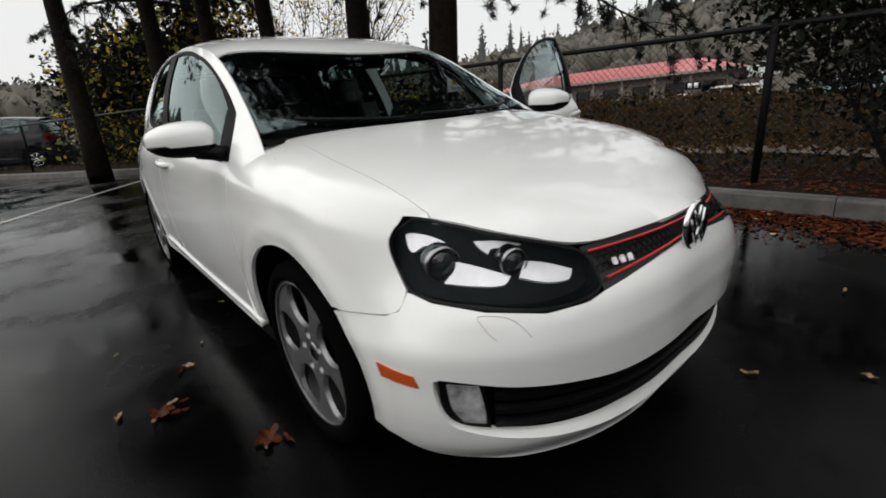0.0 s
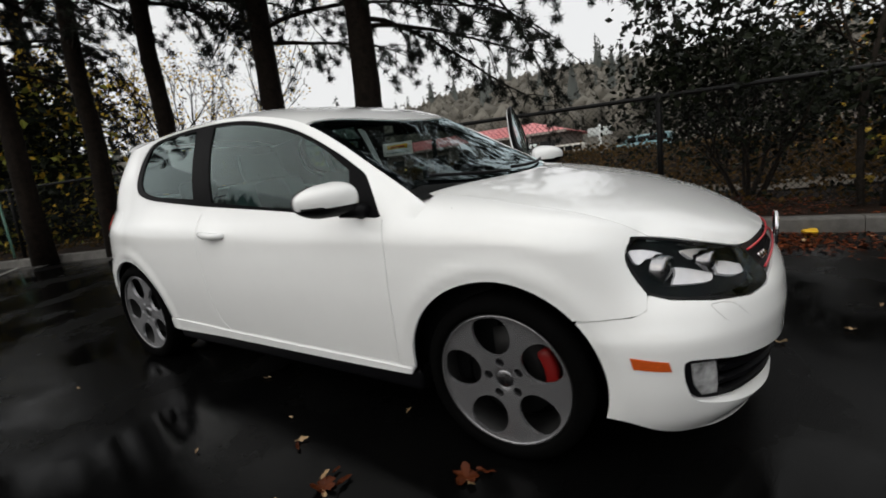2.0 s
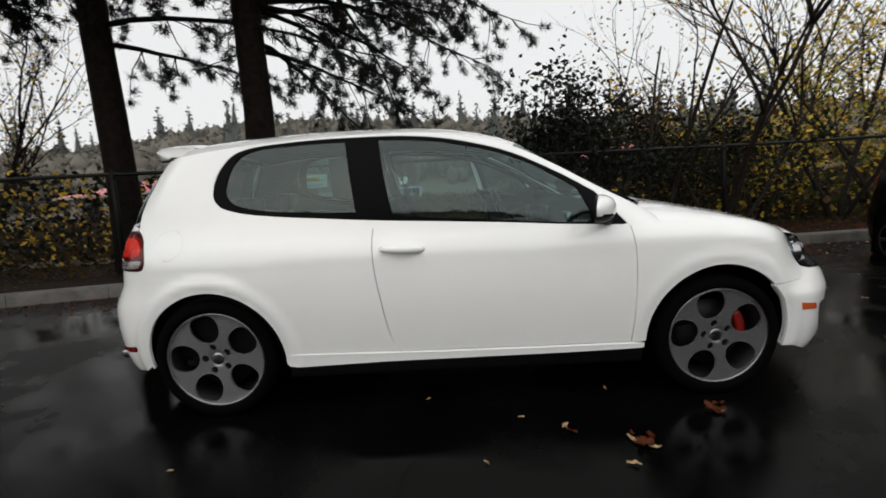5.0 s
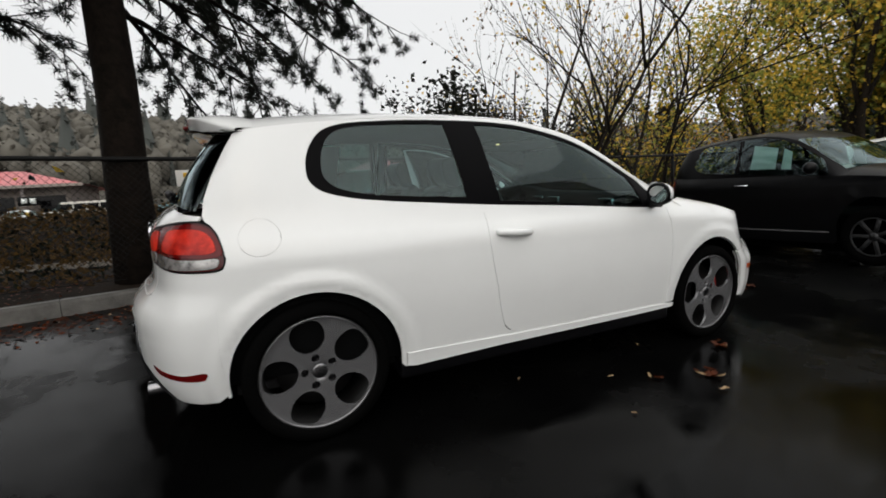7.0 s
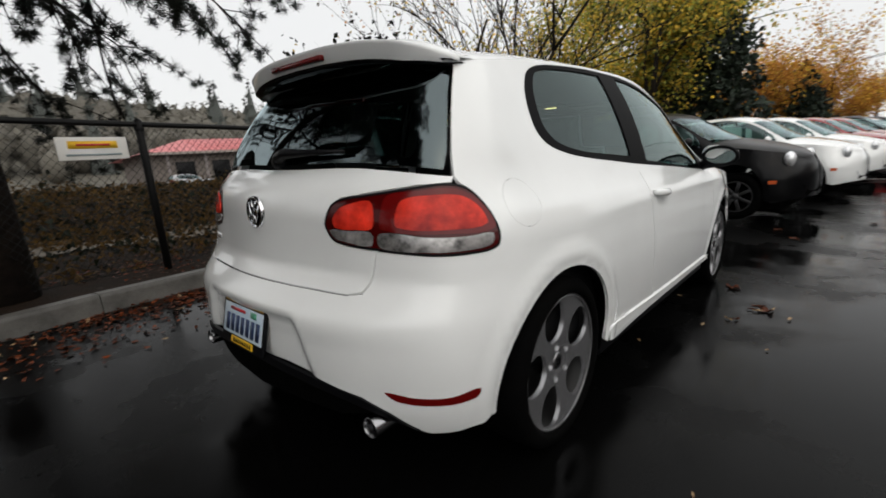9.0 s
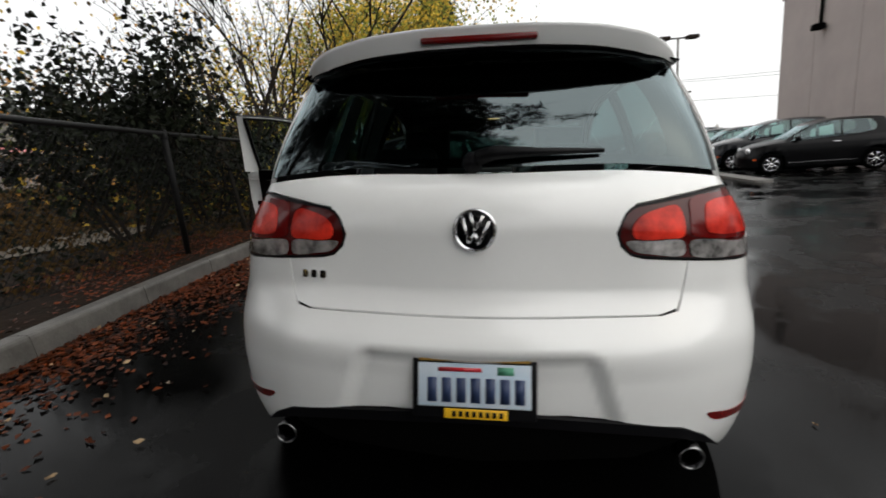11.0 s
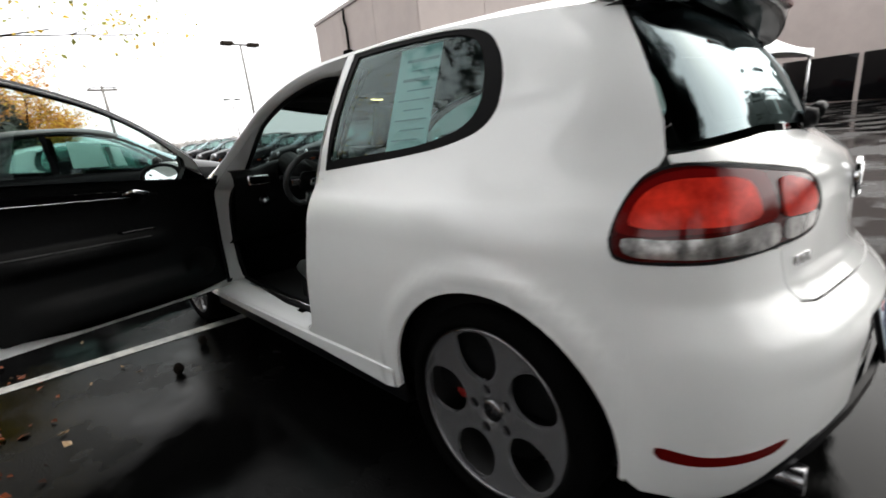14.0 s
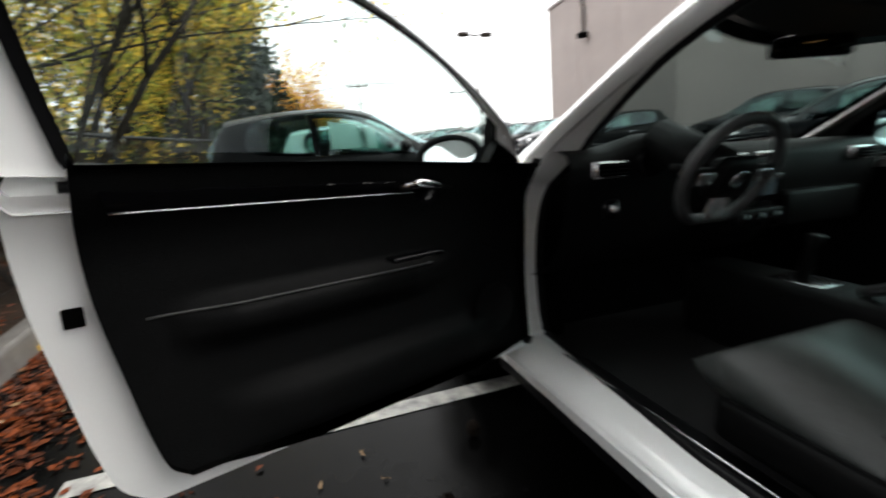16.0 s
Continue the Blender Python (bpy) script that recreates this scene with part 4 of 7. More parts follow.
M_PROJECTOR = mat("smoked_projector_glass", (.012, .013, .014), .06, coat=1)
for mir in (True, False):
    sg = -1 if mir else 1
    hl = skin("headlight", spline2(LAMP, closed=True), low, M_COVER, car, mirror=mir, flange=0, label="clear headlight with two round lenses in black", gap=.002)
    hl.visible_shadow = False
    skin("lamp_bowl", shrink(spline2(LAMP, closed=True), -.001), recess, M_LAMPBLACK, hl, mirror=mir, flange=0, gap=0)
    outer = spline2(LAMP, closed=True)
    skin("lamp_rim", outer, low, M_GLOSSBLACK, hl, holes=[shrink(outer, .007)], mirror=mir, flange=.06, gap=.001, lift=.0006, step=.05)
    for s0, z0, r in ((1.915, .694, .045), (2.108, .690, .034)):
        c = recess(np.array([s0]), np.array([z0]))[0] * (1, sg, 1) + np.array([.012, 0, 0])
        m = Matrix.Translation(c) @ Euler((0, 0, radians(-90 - sg * -18))).to_matrix().to_4x4()
        bowl = part("lens_ring", lathe([(r * .92, .03), (r * 1.02, .030), (r * 1.08, .022), (r * 1.12, -.01)], 32, m), M_DARKCHROME, hl)
        part("projector_lens", lathe([(.0005, .032), (r * .4, .030), (r * .7, .024), (r * .93, .012), (r * .95, .004)], 32, m), M_PROJECTOR, bowl)
    def trim(pts):
        skin("silver_trim", spline2(pts, .015, closed=True), recess, M_LAMPTRIM, hl, mirror=mir, lift=.018, flange=.012, gap=0, step=.02)
    trim([(1.815, .750, 1), (1.84, .753), (1.895, .749), (1.941, .735), (1.967, .714, 1), (1.929, .721), (1.887, .725), (1.853, .710), (1.834, .718)])
    trim([(1.969, .690, 1), (2.022, .678), (2.106, .648, 1), (2.085, .632), (2.013, .635), (1.937, .643, 1), (1.948, .655), (1.963, .670)])
    trim([(2.026, .732, 1), (2.089, .728), (2.153, .713, 1), (2.106, .711), (2.068, .711), (2.060, .700, 1), (2.039, .715)])
    trim([(2.150, .676, 1), (2.200, .664), (2.262, .640, 1), (2.245, .623), (2.18, .626), (2.125, .642, 1), (2.138, .660)])


# wheels
def wheel_face(a, b):
    r = np.hypot(a, b)
    d = .092 - .010 * np.clip((.215 - r) / .2, 0, 1) ** 1.2 + .004 * np.clip((r - .205) / .02, 0, 1) - .014 * np.exp(-(r / .028) ** 4)
    return np.stack([a, d, b], 1)


def hole(angle):
    pts = [(.2145, 0), (.210, .036), (.190, .059), (.152, .066), (.115, .055), (.090, .031), (.081, 0), (.090, -.031), (.115, -.055), (.152, -.066), (.190, -.059), (.210, -.036)]
    c, s = math.cos(angle), math.sin(angle)
    return spline2([(p * c - q * s, p * s + q * c) for p, q in pts], .010, closed=True)


def wheel(x, side, spin):
    w = part("wheel", lathe([(.225, -.10), (.27, -.112), (.300, -.107), (.312, -.092), (.316, -.06), (.317, 0), (.316, .06), (.312, .092), (.300, .107), (.27, .116), (.262, .112), (.2555, .104), (.253, .085)], 72), M_RUBBER, car, "black low-profile tyre on a machined alloy wheel")
    y = .752
    w.matrix_local = pose(x, y * side, .314) @ (Matrix.Rotation(math.pi, 4, "Z") if side < 0 else Matrix.Identity(4))
    cal_x = .13 if side > 0 else -.13
    hs = [hole(spin + 2 * math.pi * k / 5) for k in range(5)]
    lugs = [oval(.0575 * math.cos(spin + 2 * math.pi * k / 5), .0575 * math.sin(spin + 2 * math.pi * k / 5), .0165, .0165, 14) for k in range(5)]
    rim = skin("rim", oval(0, 0, .2215, .2215, 96), wheel_face, M_ALLOY, w, holes=hs + lugs, step=.02, flange=.016, gap=0, out=(0, 1, 0), label="five-spoke alloy rim with large oval openings")
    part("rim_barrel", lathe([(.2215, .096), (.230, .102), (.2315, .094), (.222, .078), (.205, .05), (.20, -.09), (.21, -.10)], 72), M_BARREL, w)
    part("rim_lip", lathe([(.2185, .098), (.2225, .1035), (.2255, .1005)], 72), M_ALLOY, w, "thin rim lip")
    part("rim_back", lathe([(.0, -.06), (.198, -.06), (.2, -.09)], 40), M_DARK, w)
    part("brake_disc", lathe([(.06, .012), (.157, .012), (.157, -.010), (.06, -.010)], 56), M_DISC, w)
    bm, rows = bmesh.new(), []
    a0 = math.atan2(.03, cal_x)
    for k in range(11):
        a, e = a0 + radians(-27 + 5.4 * k), .006 * (k in (0, 10))
        rows.append([bm.verts.new((r * math.cos(a), d, r * math.sin(a))) for r, d in ((.122 + e, -.022), (.165 - e, -.022), (.165 - e, .028 - e), (.158 - e, .034 - e), (.130 + e, .034 - e), (.122 + e, .028 - e))])
    for p, q in zip(rows, rows[1:]):
        for i in range(6):
            bm.faces.new((p[i], p[(i + 1) % 6], q[(i + 1) % 6], q[i]))
    bm.faces.new(rows[0])
    bm.faces.new(rows[-1][::-1])
    bmesh.ops.recalc_face_normals(bm, faces=bm.faces)
    part("brake_caliper", bm, M_REDPAINT, w, "red brake caliper")
    part("hub_cap", lathe([(.001, .084), (.026, .083), (.030, .080), (.031, .07)], 32), M_DARKCHROME, w)
    bm = bmesh.new()
    for x0, x1, z0, z1 in ((-.6, -.2, .5, -.6), (.6, .2, .5, -.6), (-.3, 0, .7, 0), (.3, 0, .7, 0)):
        add_tube(bm, [(x0 * .026, .0845, z0 * .026), (x1 * .026, .0845, z1 * .026)], .002, 5)
    part("cap_mark", bm, M_GLOSSBLACK, w)
    for k in range(5):
        a = spin + 2 * math.pi * k / 5
        part("wheel_bolt", lathe([(.001, .074), (.009, .074), (.010, .055)], 10, Matrix.Translation((.0575 * math.cos(a), 0, .0575 * math.sin(a)))), M_BLACK, w)
    for ob in w.children:
        ob.scale = (1.105, 1, 1.105)
    return w


# barrel and disc: the shade behind the spokes is put into near-black colours
M_BARREL = mat("shade_dark_rim_barrel", (0.003, 0.003, 0.003), 0.6, metal=.1, vary=.3)
M_DISC = mat("brake_disc_shaded_steel", (0.005, 0.005, 0.005), 0.55, metal=.3, vary=.5, scale=30)
wheel(1.289, -1, radians(78))
wheel(-1.289, -1, radians(75))
wheel(1.289, 1, radians(30))
wheel(-1.289, 1, radians(76))
# ---- cabin ----
# inner trims of the body sides and the shut door
for mir in (True, False):
    skin("side_trim", np.array([(-1.70, .28), (-.47, .28), (-.47, .95), (-1.70, .99)]), low, M_PLASTIC, car, mirror=mir, lift=-.06, flange=0, gap=0, step=.08)
skin("door_trim", np.array([(-.46, .30), (.90, .28), (.90, .90), (-.46, .95)]), low, M_PLASTIC, rdoor, mirror=True, lift=-.07, flange=0, gap=0, step=.08)
for mir in (True, False):
    skin("footwell_side", np.array([(.84, .26), (1.25, .26), (1.25, .88), (.84, .90)]), low, M_PLASTIC, car, mirror=mir, lift=-.10, flange=0, gap=0, step=.08)
part("cabin_floor", box(-1.62, 1.0, -.74, .74, .235, .275, bevel=.01), M_CARPET, car)
part("bulkhead", box(1.05, 1.12, -.78, .78, .25, .93, bevel=.01), M_PLASTIC, car)
part("parcel_shelf", box(-1.80, -1.22, -.62, .62, .93, .955, bevel=.008), M_CARPET, car)
skin("tailgate_trim", both([(0, 1.0), (.80, 1.0), (.62, .45), (0, .45)]), tail_full, M_PLASTIC, car, lift=-.05, flange=0, gap=0, step=.1)


def dashboard():
    bm = bmesh.new()
    rows = []
    for y in np.linspace(-.74, .74, 49):
        hood = math.exp(-((y - .37) / .17) ** 4) * .045
        mid = math.exp(-(y / .16) ** 4)
        prof = [(1.06, .945), (.86, .985 + hood * .3), (.74, .985 + hood), (.695 - hood * .6, .972 + hood), (.675 - .02 * mid, .93), (.69 - .03 * mid, .83), (.72 - .05 * mid, .72), (.78 - .08 * mid, .62), (.92, .54), (1.06, .5)]
        rows.append([bm.verts.new((x, y, z)) for x, z in prof])
    for a, b in zip(rows, rows[1:]):
        for i in range(len(a) - 1):
            bm.faces.new((a[i], a[i + 1], b[i + 1], b[i]))
    bmesh.ops.recalc_face_normals(bm, faces=bm.faces)
    return bm


dash = part("dashboard", dashboard(), M_PLASTIC, car, "black moulded dashboard")
for y in (.60, .09, -.09, -.60):
    v = part("air_vent", box(.655, .69, y - .065, y + .065, .895, .950, bevel=.012), M_SILVER, dash)
    part("vent_opening", box(.650, .66, y - .056, y + .056, .904, .942, bevel=.008), M_DARK, v)
    for k in range(3):
        part("vent_slat", box(.647, .655, y - .055, y + .055, .911 + .012 * k, .914 + .012 * k), M_PLASTIC, v)
dash.location = (-.08, 0, .020)
part("radio", box(.628, .66, -.12, .12, .775, .875, bevel=.008), M_GLOSSBLACK, dash)
part("radio_screen", box(.6255, .63, -.075, .075, .80, .86, bevel=.003), mat("dim_screen", (.10, .13, .15), .1), dash)
part("heater_panel", box(.62, .66, -.12, .12, .68, .755, bevel=.008), M_PLASTIC, dash)
for y in (-.075, 0, .075):
    part("heater_knob", lathe([(.001, 0), (.024, .002), (.027, .02), (.027, .03)], 20, pose(.605, y, .717, 0, 0, -90)), M_GLOSSBLACK, dash)
for y in (.31, .43):
    part("instrument_dial", lathe([(.001, .004), (.046, .004), (.052, 0), (.055, .02)], 28, pose(.668, y, .945, 0, 15, -90)), M_GLOSSBLACK, dash)
part("light_switch", lathe([(.001, 0), (.03, .002), (.035, .012)], 24, pose(.668, .58, .80, 0, 0, -90)), M_GLOSSBLACK, dash)
part("light_switch_knob", lathe([(.001, 0), (.012, .002), (.015, .02)], 16, pose(.655, .58, .80, 0, 0, -90)), M_SILVER, dash)
part("glove_box", box(.66, .72, -.62, -.20, .66, .80, bevel=.02), M_PLASTIC, dash)
console = part("centre_console", box(-.35, .74, -.11, .11, .27, .56, bevel=.03), M_PLASTIC, car)
part("gear_lever", tube([(.38, 0, .55), (.36, 0, .66), (.35, 0, .71)], [.03, .012, .024], 12), M_PLASTIC, console)
part("gear_plate", box(.29, .45, -.055, .055, .557, .563, bevel=.003), M_DARKCHROME, console)
part("armrest", box(-.36, -.02, -.09, .09, .60, .66, bevel=.025), M_LEATHER, console)
part("handbrake", tube([(.20, .03, .57), (.05, .03, .64)], [.016, .018], 10), M_LEATHER, console)
# steering wheel
SW = pose(.355, .39, .925, 0, 0, 0) @ Matrix.Rotation(radians(-24), 4, "Y") @ Matrix.Scale(.9, 4)


def wheel_pt(a, r=.175):
    x = r * math.cos(a)
    z = max(r * math.sin(a), -.158 if r > .15 else -1)
    return SW @ Vector((0, x, z))


bm = bmesh.new()
rim_pts = [wheel_pt(2 * math.pi * i / 56) for i in range(56)]
add_tube(bm, rim_pts + [rim_pts[0]], .0165, 10, cap=False)
bmesh.ops.recalc_face_normals(bm, faces=bm.faces)
steer = part("steering_wheel", bm, M_LEATHER, car, "black leather steering wheel with silver spokes")
part("airbag_cover", box(-.035, .02, -.085, .085, -.075, .06, bevel=.028, m=SW), M_PLASTIC, steer)
for sg in (1, -1):
    bm = bmesh.new()
    add_box(bm, -.012, .012, *sorted((sg * .07, sg * .175)), -.03, .025, bevel=.008, m=SW)
    part("spoke", bm, M_PLASTIC, steer)
    part("spoke_trim", box(-.022, -.012, *sorted((sg * .085, sg * .145)), -.022, .018, bevel=.004, m=SW), M_SILVER, steer)
    part("lower_spoke", box(-.018, .0, *sorted((sg * .008, sg * .040)), -.155, -.07, bevel=.006, m=SW), M_SILVER, steer)
    part("stalk", tube([SW @ Vector((.05, sg * .04, -.01)), SW @ Vector((.045, sg * .19, .01))], [.010, .012], 8), M_PLASTIC, steer)
part("wheel_badge", lathe([(.001, .004), (.028, .003), (.03, 0)], 24, SW @ pose(-.037, 0, -.005, 0, 0, 90)), M_CHROME, steer)
part("steering_column", tube([SW @ Vector((.02, 0, 0)), SW @ Vector((.30, 0, -.02))], [.06, .075], 16), M_PLASTIC, steer)


M_SEAT = mat("grey_seat_leather", (.042, .047, .045), .40, vary=.25, scale=30, bump=.2, bump_scale=200)


def seat(y, name="front_seat"):
    """A sports seat: ribbed cushion and back with side bolsters, headrest on posts."""
    def pad(path, width, thick, rib, bolster):
        bm = bmesh.new()
        n = len(path) - 1
        rows = []
        fine = spline2(path, .012)
        L = np.concatenate([[0], np.cumsum(np.hypot(*np.diff(fine, axis=0).T))])
        for i, (x, z) in enumerate(fine):
            d = fine[min(i + 1, len(fine) - 1)] - fine[max(i - 1, 0)]
            d /= np.linalg.norm(d)
            nx, nz = -d[1], d[0]
            endr = min(1, min(L[i], L[-1] - L[i]) / .04)
            row = []
            for k in range(29):
                t = -1 + k / 14
                b = bolster * np.clip((abs(t) - .60) / .25, 0, 1) ** 1.5 * (1 if abs(t) < .93 else 1 - ((abs(t) - .93) / .07) ** 2 * .6)
                ribs = -.026 * (1 - abs(math.sin(math.pi * L[i] / rib)) ** .8) * (abs(t) < .6)
                seam = -.012 * math.exp(-((abs(t) - .60) / .03) ** 2)
                h = thick * (.55 + .45 * math.sqrt(endr)) * (1 - .5 * max(0, abs(t) - .9) / .1) + b * math.sqrt(endr) + ribs + seam
                row.append(bm.verts.new((x + nx * h, y + t * width / 2, z + nz * h)))
            row.append(bm.verts.new((x, y + width / 2, z)))
            row.insert(0, bm.verts.new((x, y - width / 2, z)))
            rows.append(row)
        for a, b in zip(rows, rows[1:]):
            for k in range(len(a) - 1):
                bm.faces.new((a[k], b[k], b[k + 1], a[k + 1]))
            bm.faces.new((a[0], a[-1], b[-1], b[0]))
        bm.faces.new(rows[0])
        bm.faces.new(rows[-1][::-1])
        bmesh.ops.recalc_face_normals(bm, faces=bm.faces)
        return bm
    st = part(name, pad([(.235, .475), (.155, .52), (-.08, .470), (-.23, .435)], .50, .085, .095, .050), M_SEAT, car, "dark grey ribbed sports seat")
    part("backrest", pad([(-.20, .52), (-.27, .66), (-.35, .92), (-.41, 1.08)], .50, .09, .085, .060), M_SEAT, st)
    part("headrest", pad([(-.395, 1.09), (-.42, 1.14), (-.445, 1.24)], .26, .07, .3, .0), M_LEATHER, st)
    for k in (-.06, .06):
        part("headrest_post", tube([(-.395, y + k, 1.04), (-.415, y + k, 1.12)], .007, 6), M_CHROME, st)
    part("seat_base", box(-.22, .20, y - .20, y + .20, .275, .46, bevel=.02), M_PLASTIC, st)
    part("seat_side_cover", box(-.25, .14, y + (.255 if y > 0 else -.285), y + (.285 if y > 0 else -.255), .33, .43, bevel=.02), M_PLASTIC, st)
    part("backrest_shell", tube([(-.21, y, .46), (-.34, y, .72), (-.45, y, 1.05)], [.15, .17, .12], 14), M_PLASTIC, st)


seat(.37)
seat(-.37)
bench = part("rear_seat", box(-1.15, -.62, -.62, .62, .33, .48, bevel=.06, seg=3), M_LEATHER, car, "black rear bench seat")
part("rear_backrest", box(-1.28, -1.14, -.60, .60, .46, .98, bevel=.05, seg=3), M_LEATHER, bench)
for y in (-.33, .33):
    part("rear_headrest", box(-1.29, -1.20, y - .13, y + .13, .99, 1.12, bevel=.035, seg=3), M_LEATHER, bench)
part("rear_view_mirror", box(-.016, .016, -.118, .118, -.032, .032, bevel=.013, m=pose(.415, .03, 1.275, 0, 0, -24)), M_GLOSSBLACK, car)
part("mirror_stem", tube([(.42, .02, 1.295), (.46, .01, 1.30)], .012, 8), M_PLASTIC, car)
part("roof_console", box(.08, .27, -.08, .08, 1.352, 1.378, bevel=.01), M_LINER, car)
part("map_lamp", box(.172, .188, -.04, .04, 1.346, 1.354, bevel=.003), mat("warm_map_lamp", (1, .75, .4), .3, emit=((1, .62, .25), 3.0)), car)
for sg in (1, -1):
    part("sun_visor", box(.08, .25, *sorted((sg * .14, sg * .50)), 1.335, 1.348, bevel=.006), M_LINER, car)
# the sale sheet in the rear side window
sheet = np.array([(-.825, .20), (-1.010, .21), (-.990, .93), (-.805, .92)])
paper = skin("window_sheet", sheet, up, M_PAPER, car, lift=-.016, flange=0, gap=0, step=.05, label="printed paper sheet behind the side glass")
for i in range(9):
    w = .27 + .068 * i
    a, b = -.990 + .02 * (i % 3 == 0), -.85 - .03 * (i % 2)
    skin("print_bar", np.array([(a, w), (b, w), (b, w + (.022 if i in (6, 8) else .010)), (a, w + (.022 if i in (6, 8) else .010))]), up, M_PAPERINK, paper, lift=-.0145, flange=0, gap=0, step=.05)

# ---- the driver's door, open ----
HX, HY, OPEN = .798, .837, 70.2
# its hinges lean, so that it rises a little as it opens
SWING = Matrix.Translation((HX, HY, .514)) @ Matrix.Rotation(radians(-OPEN), 4, "Z") @ Matrix.Rotation(radians(.8), 4, "Y") @ Matrix.Rotation(radians(-2.5), 4, "X") @ Matrix.Translation((-HX, -HY, -.5))
odoor = skin("door", door_poly, low, M_WHITE, car, flange=.055, label="wide open white driver's door with black trim")
odoor.matrix_local = SWING
band = [p for p in WIN_OUT if p[1] < .5 and -.44 < p[0] < .80]
band = np.array(sorted(band, key=lambda p: p[0]))
skin("door_top_band", np.concatenate([band, [(.83, 0.0)], [(s_, 0.0) for s_ in np.linspace(.80, -.44, 20)]]), up, M_WHITE, odoor, gap=0, flange=.03, step=.04)
skin("window_frame", clip(WIN_OUT, -.463, True), up, M_FRAME, odoor, holes=[DOOR_WIN], lift=-.003, step=.05, flange=.03)
skin("window_frame_inner", shrink(clip(WIN_OUT, -.463, True), .004), up, M_WHITE, odoor, holes=[shrink(DOOR_WIN, -.012)], lift=-.034, step=.05, flange=.01, gap=0)
skin("door_glass", DOOR_WIN, up, M_DOORGLASS, odoor, lift=-.012, flange=0, gap=-.004, step=.06).visible_shadow = False
skin("inner_window_seal", shrink(DOOR_WIN, -.018), up, M_BLACK, odoor, holes=[shrink(DOOR_WIN, .004)], lift=-.041, step=.05, flange=.012, gap=0)
skin("mirror_corner_cover", np.array([(.585, .055), (.79, .03), (.815, .09), (.735, .60), (.632, .62)]), up, M_PLASTIC, odoor, lift=-.047, step=.04, flange=.03, gap=0)
handle_bar(odoor, 1)
door_mirror(odoor, 1)


def card(s, z):
    """The inner trim: a padded belt, a hollow with the armrest's ridge, and a map pocket."""
    p = low(s, z)
    belt = np.exp(-((z - .945) / .05) ** 2) * .022
    arm = np.exp(-(np.abs(z - .665) / .045) ** 3) * .045 * np.clip((s + .24) / .14, 0, 1) * np.clip((.55 - s) / .2, 0, 1)
    pocket = np.exp(-(np.abs(z - .42) / .07) ** 4) * .035 * np.clip((s + .18) / .2, 0, 1) * np.clip((.75 - s) / .2, 0, 1)
    p[:, 1] -= .075 + belt + arm + pocket
    return p


cp = np.concatenate([spline2(DOOR_REAR) + (.048, 0), [(s, float(sill_top(s)[0])) for s in np.linspace(-.24, .82, 20)], spline2(DOOR_FRONT), np.array(line_at(lambda s: shoulder_z(s) + .092, .82, -.375, 30))])
dcard = skin("door_card", shrink(cp, .045), card, M_PLASTIC, odoor, gap=0, flange=-.03, step=.022, out=(0, -1, 0), label="black moulded inner door trim")
skin("door_inner_rim", shrink(door_poly, .002), lambda s, z: low(s, z) - np.array([0, .058, 0]), M_WHITE, odoor, holes=[shrink(cp, .075)], out=(0, -1, 0), flange=.0, gap=0, step=.04)
strip = np.array([(s, .948 - .034 * (s + .2)) for s in np.linspace(-.31, .42, 24)] + [(s, .913 - .022 * (s + .2)) for s in np.linspace(.42, -.30, 24)])
skin("trim_strip", strip, card, M_GLOSSBLACK, dcard, out=(0, -1, 0), lift=.006, flange=.008, gap=0)
part("silver_line", tube([tuple(card(np.array([s]), np.array([.911 - .022 * (s + .2)]))[0] - np.array([0, .008, 0])) for s in np.linspace(-.30, .44, 30)], .0026, 6), M_SILVER, dcard)
hp = [tuple(card(np.array([s]), np.array([z]))[0] - np.array([0, d, 0])) for s, z, d in ((.30, .915, .004), (.34, .925, .02), (.40, .915, .022), (.47, .905, .006))]
part("inner_handle", tube(hp, [.014, .016, .012, .008], 8), M_CHROME, dcard)
part("handle_cup", lathe([(.001, .0), (.03, .002), (.04, .012)], 20, Matrix.Translation(Vector(card(np.array([.38]), np.array([.905]))[0]) - Vector((0, .004, 0))) @ Matrix.Rotation(math.pi, 4, "Z")), M_GLOSSBLACK, dcard)
part("switch_block", box(.24, .40, .70, .745, .730, .745, bevel=.006), M_GLOSSBLACK, dcard)
part("speaker_grille", lathe([(.001, .0), (.075, .004), (.085, .012)], 32, Matrix.Translation(Vector(card(np.array([.66]), np.array([.50]))[0]) - Vector((0, .012, 0))) @ Matrix.Rotation(math.pi, 4, "Z")), M_PLASTIC, dcard)
part("arm_seam", tube([tuple(card(np.array([s]), np.array([.70 - .01 * s]))[0] - np.array([0, .004, 0])) for s in np.linspace(-.27, .42, 24)], .003, 5), mat("grey_seam", (.06, .06, .06), .5), dcard)
part("door_latch", box(-.392, -.360, .812, .829, .712, .748, bevel=.003), M_DARK, odoor)
part("window_seal", tube([tuple(up(np.array([s]), np.array([.03]))[0] - np.array([0, .03, 0])) for s in np.linspace(-.36, .70, 20)], .010, 6), M_BLACK, odoor)


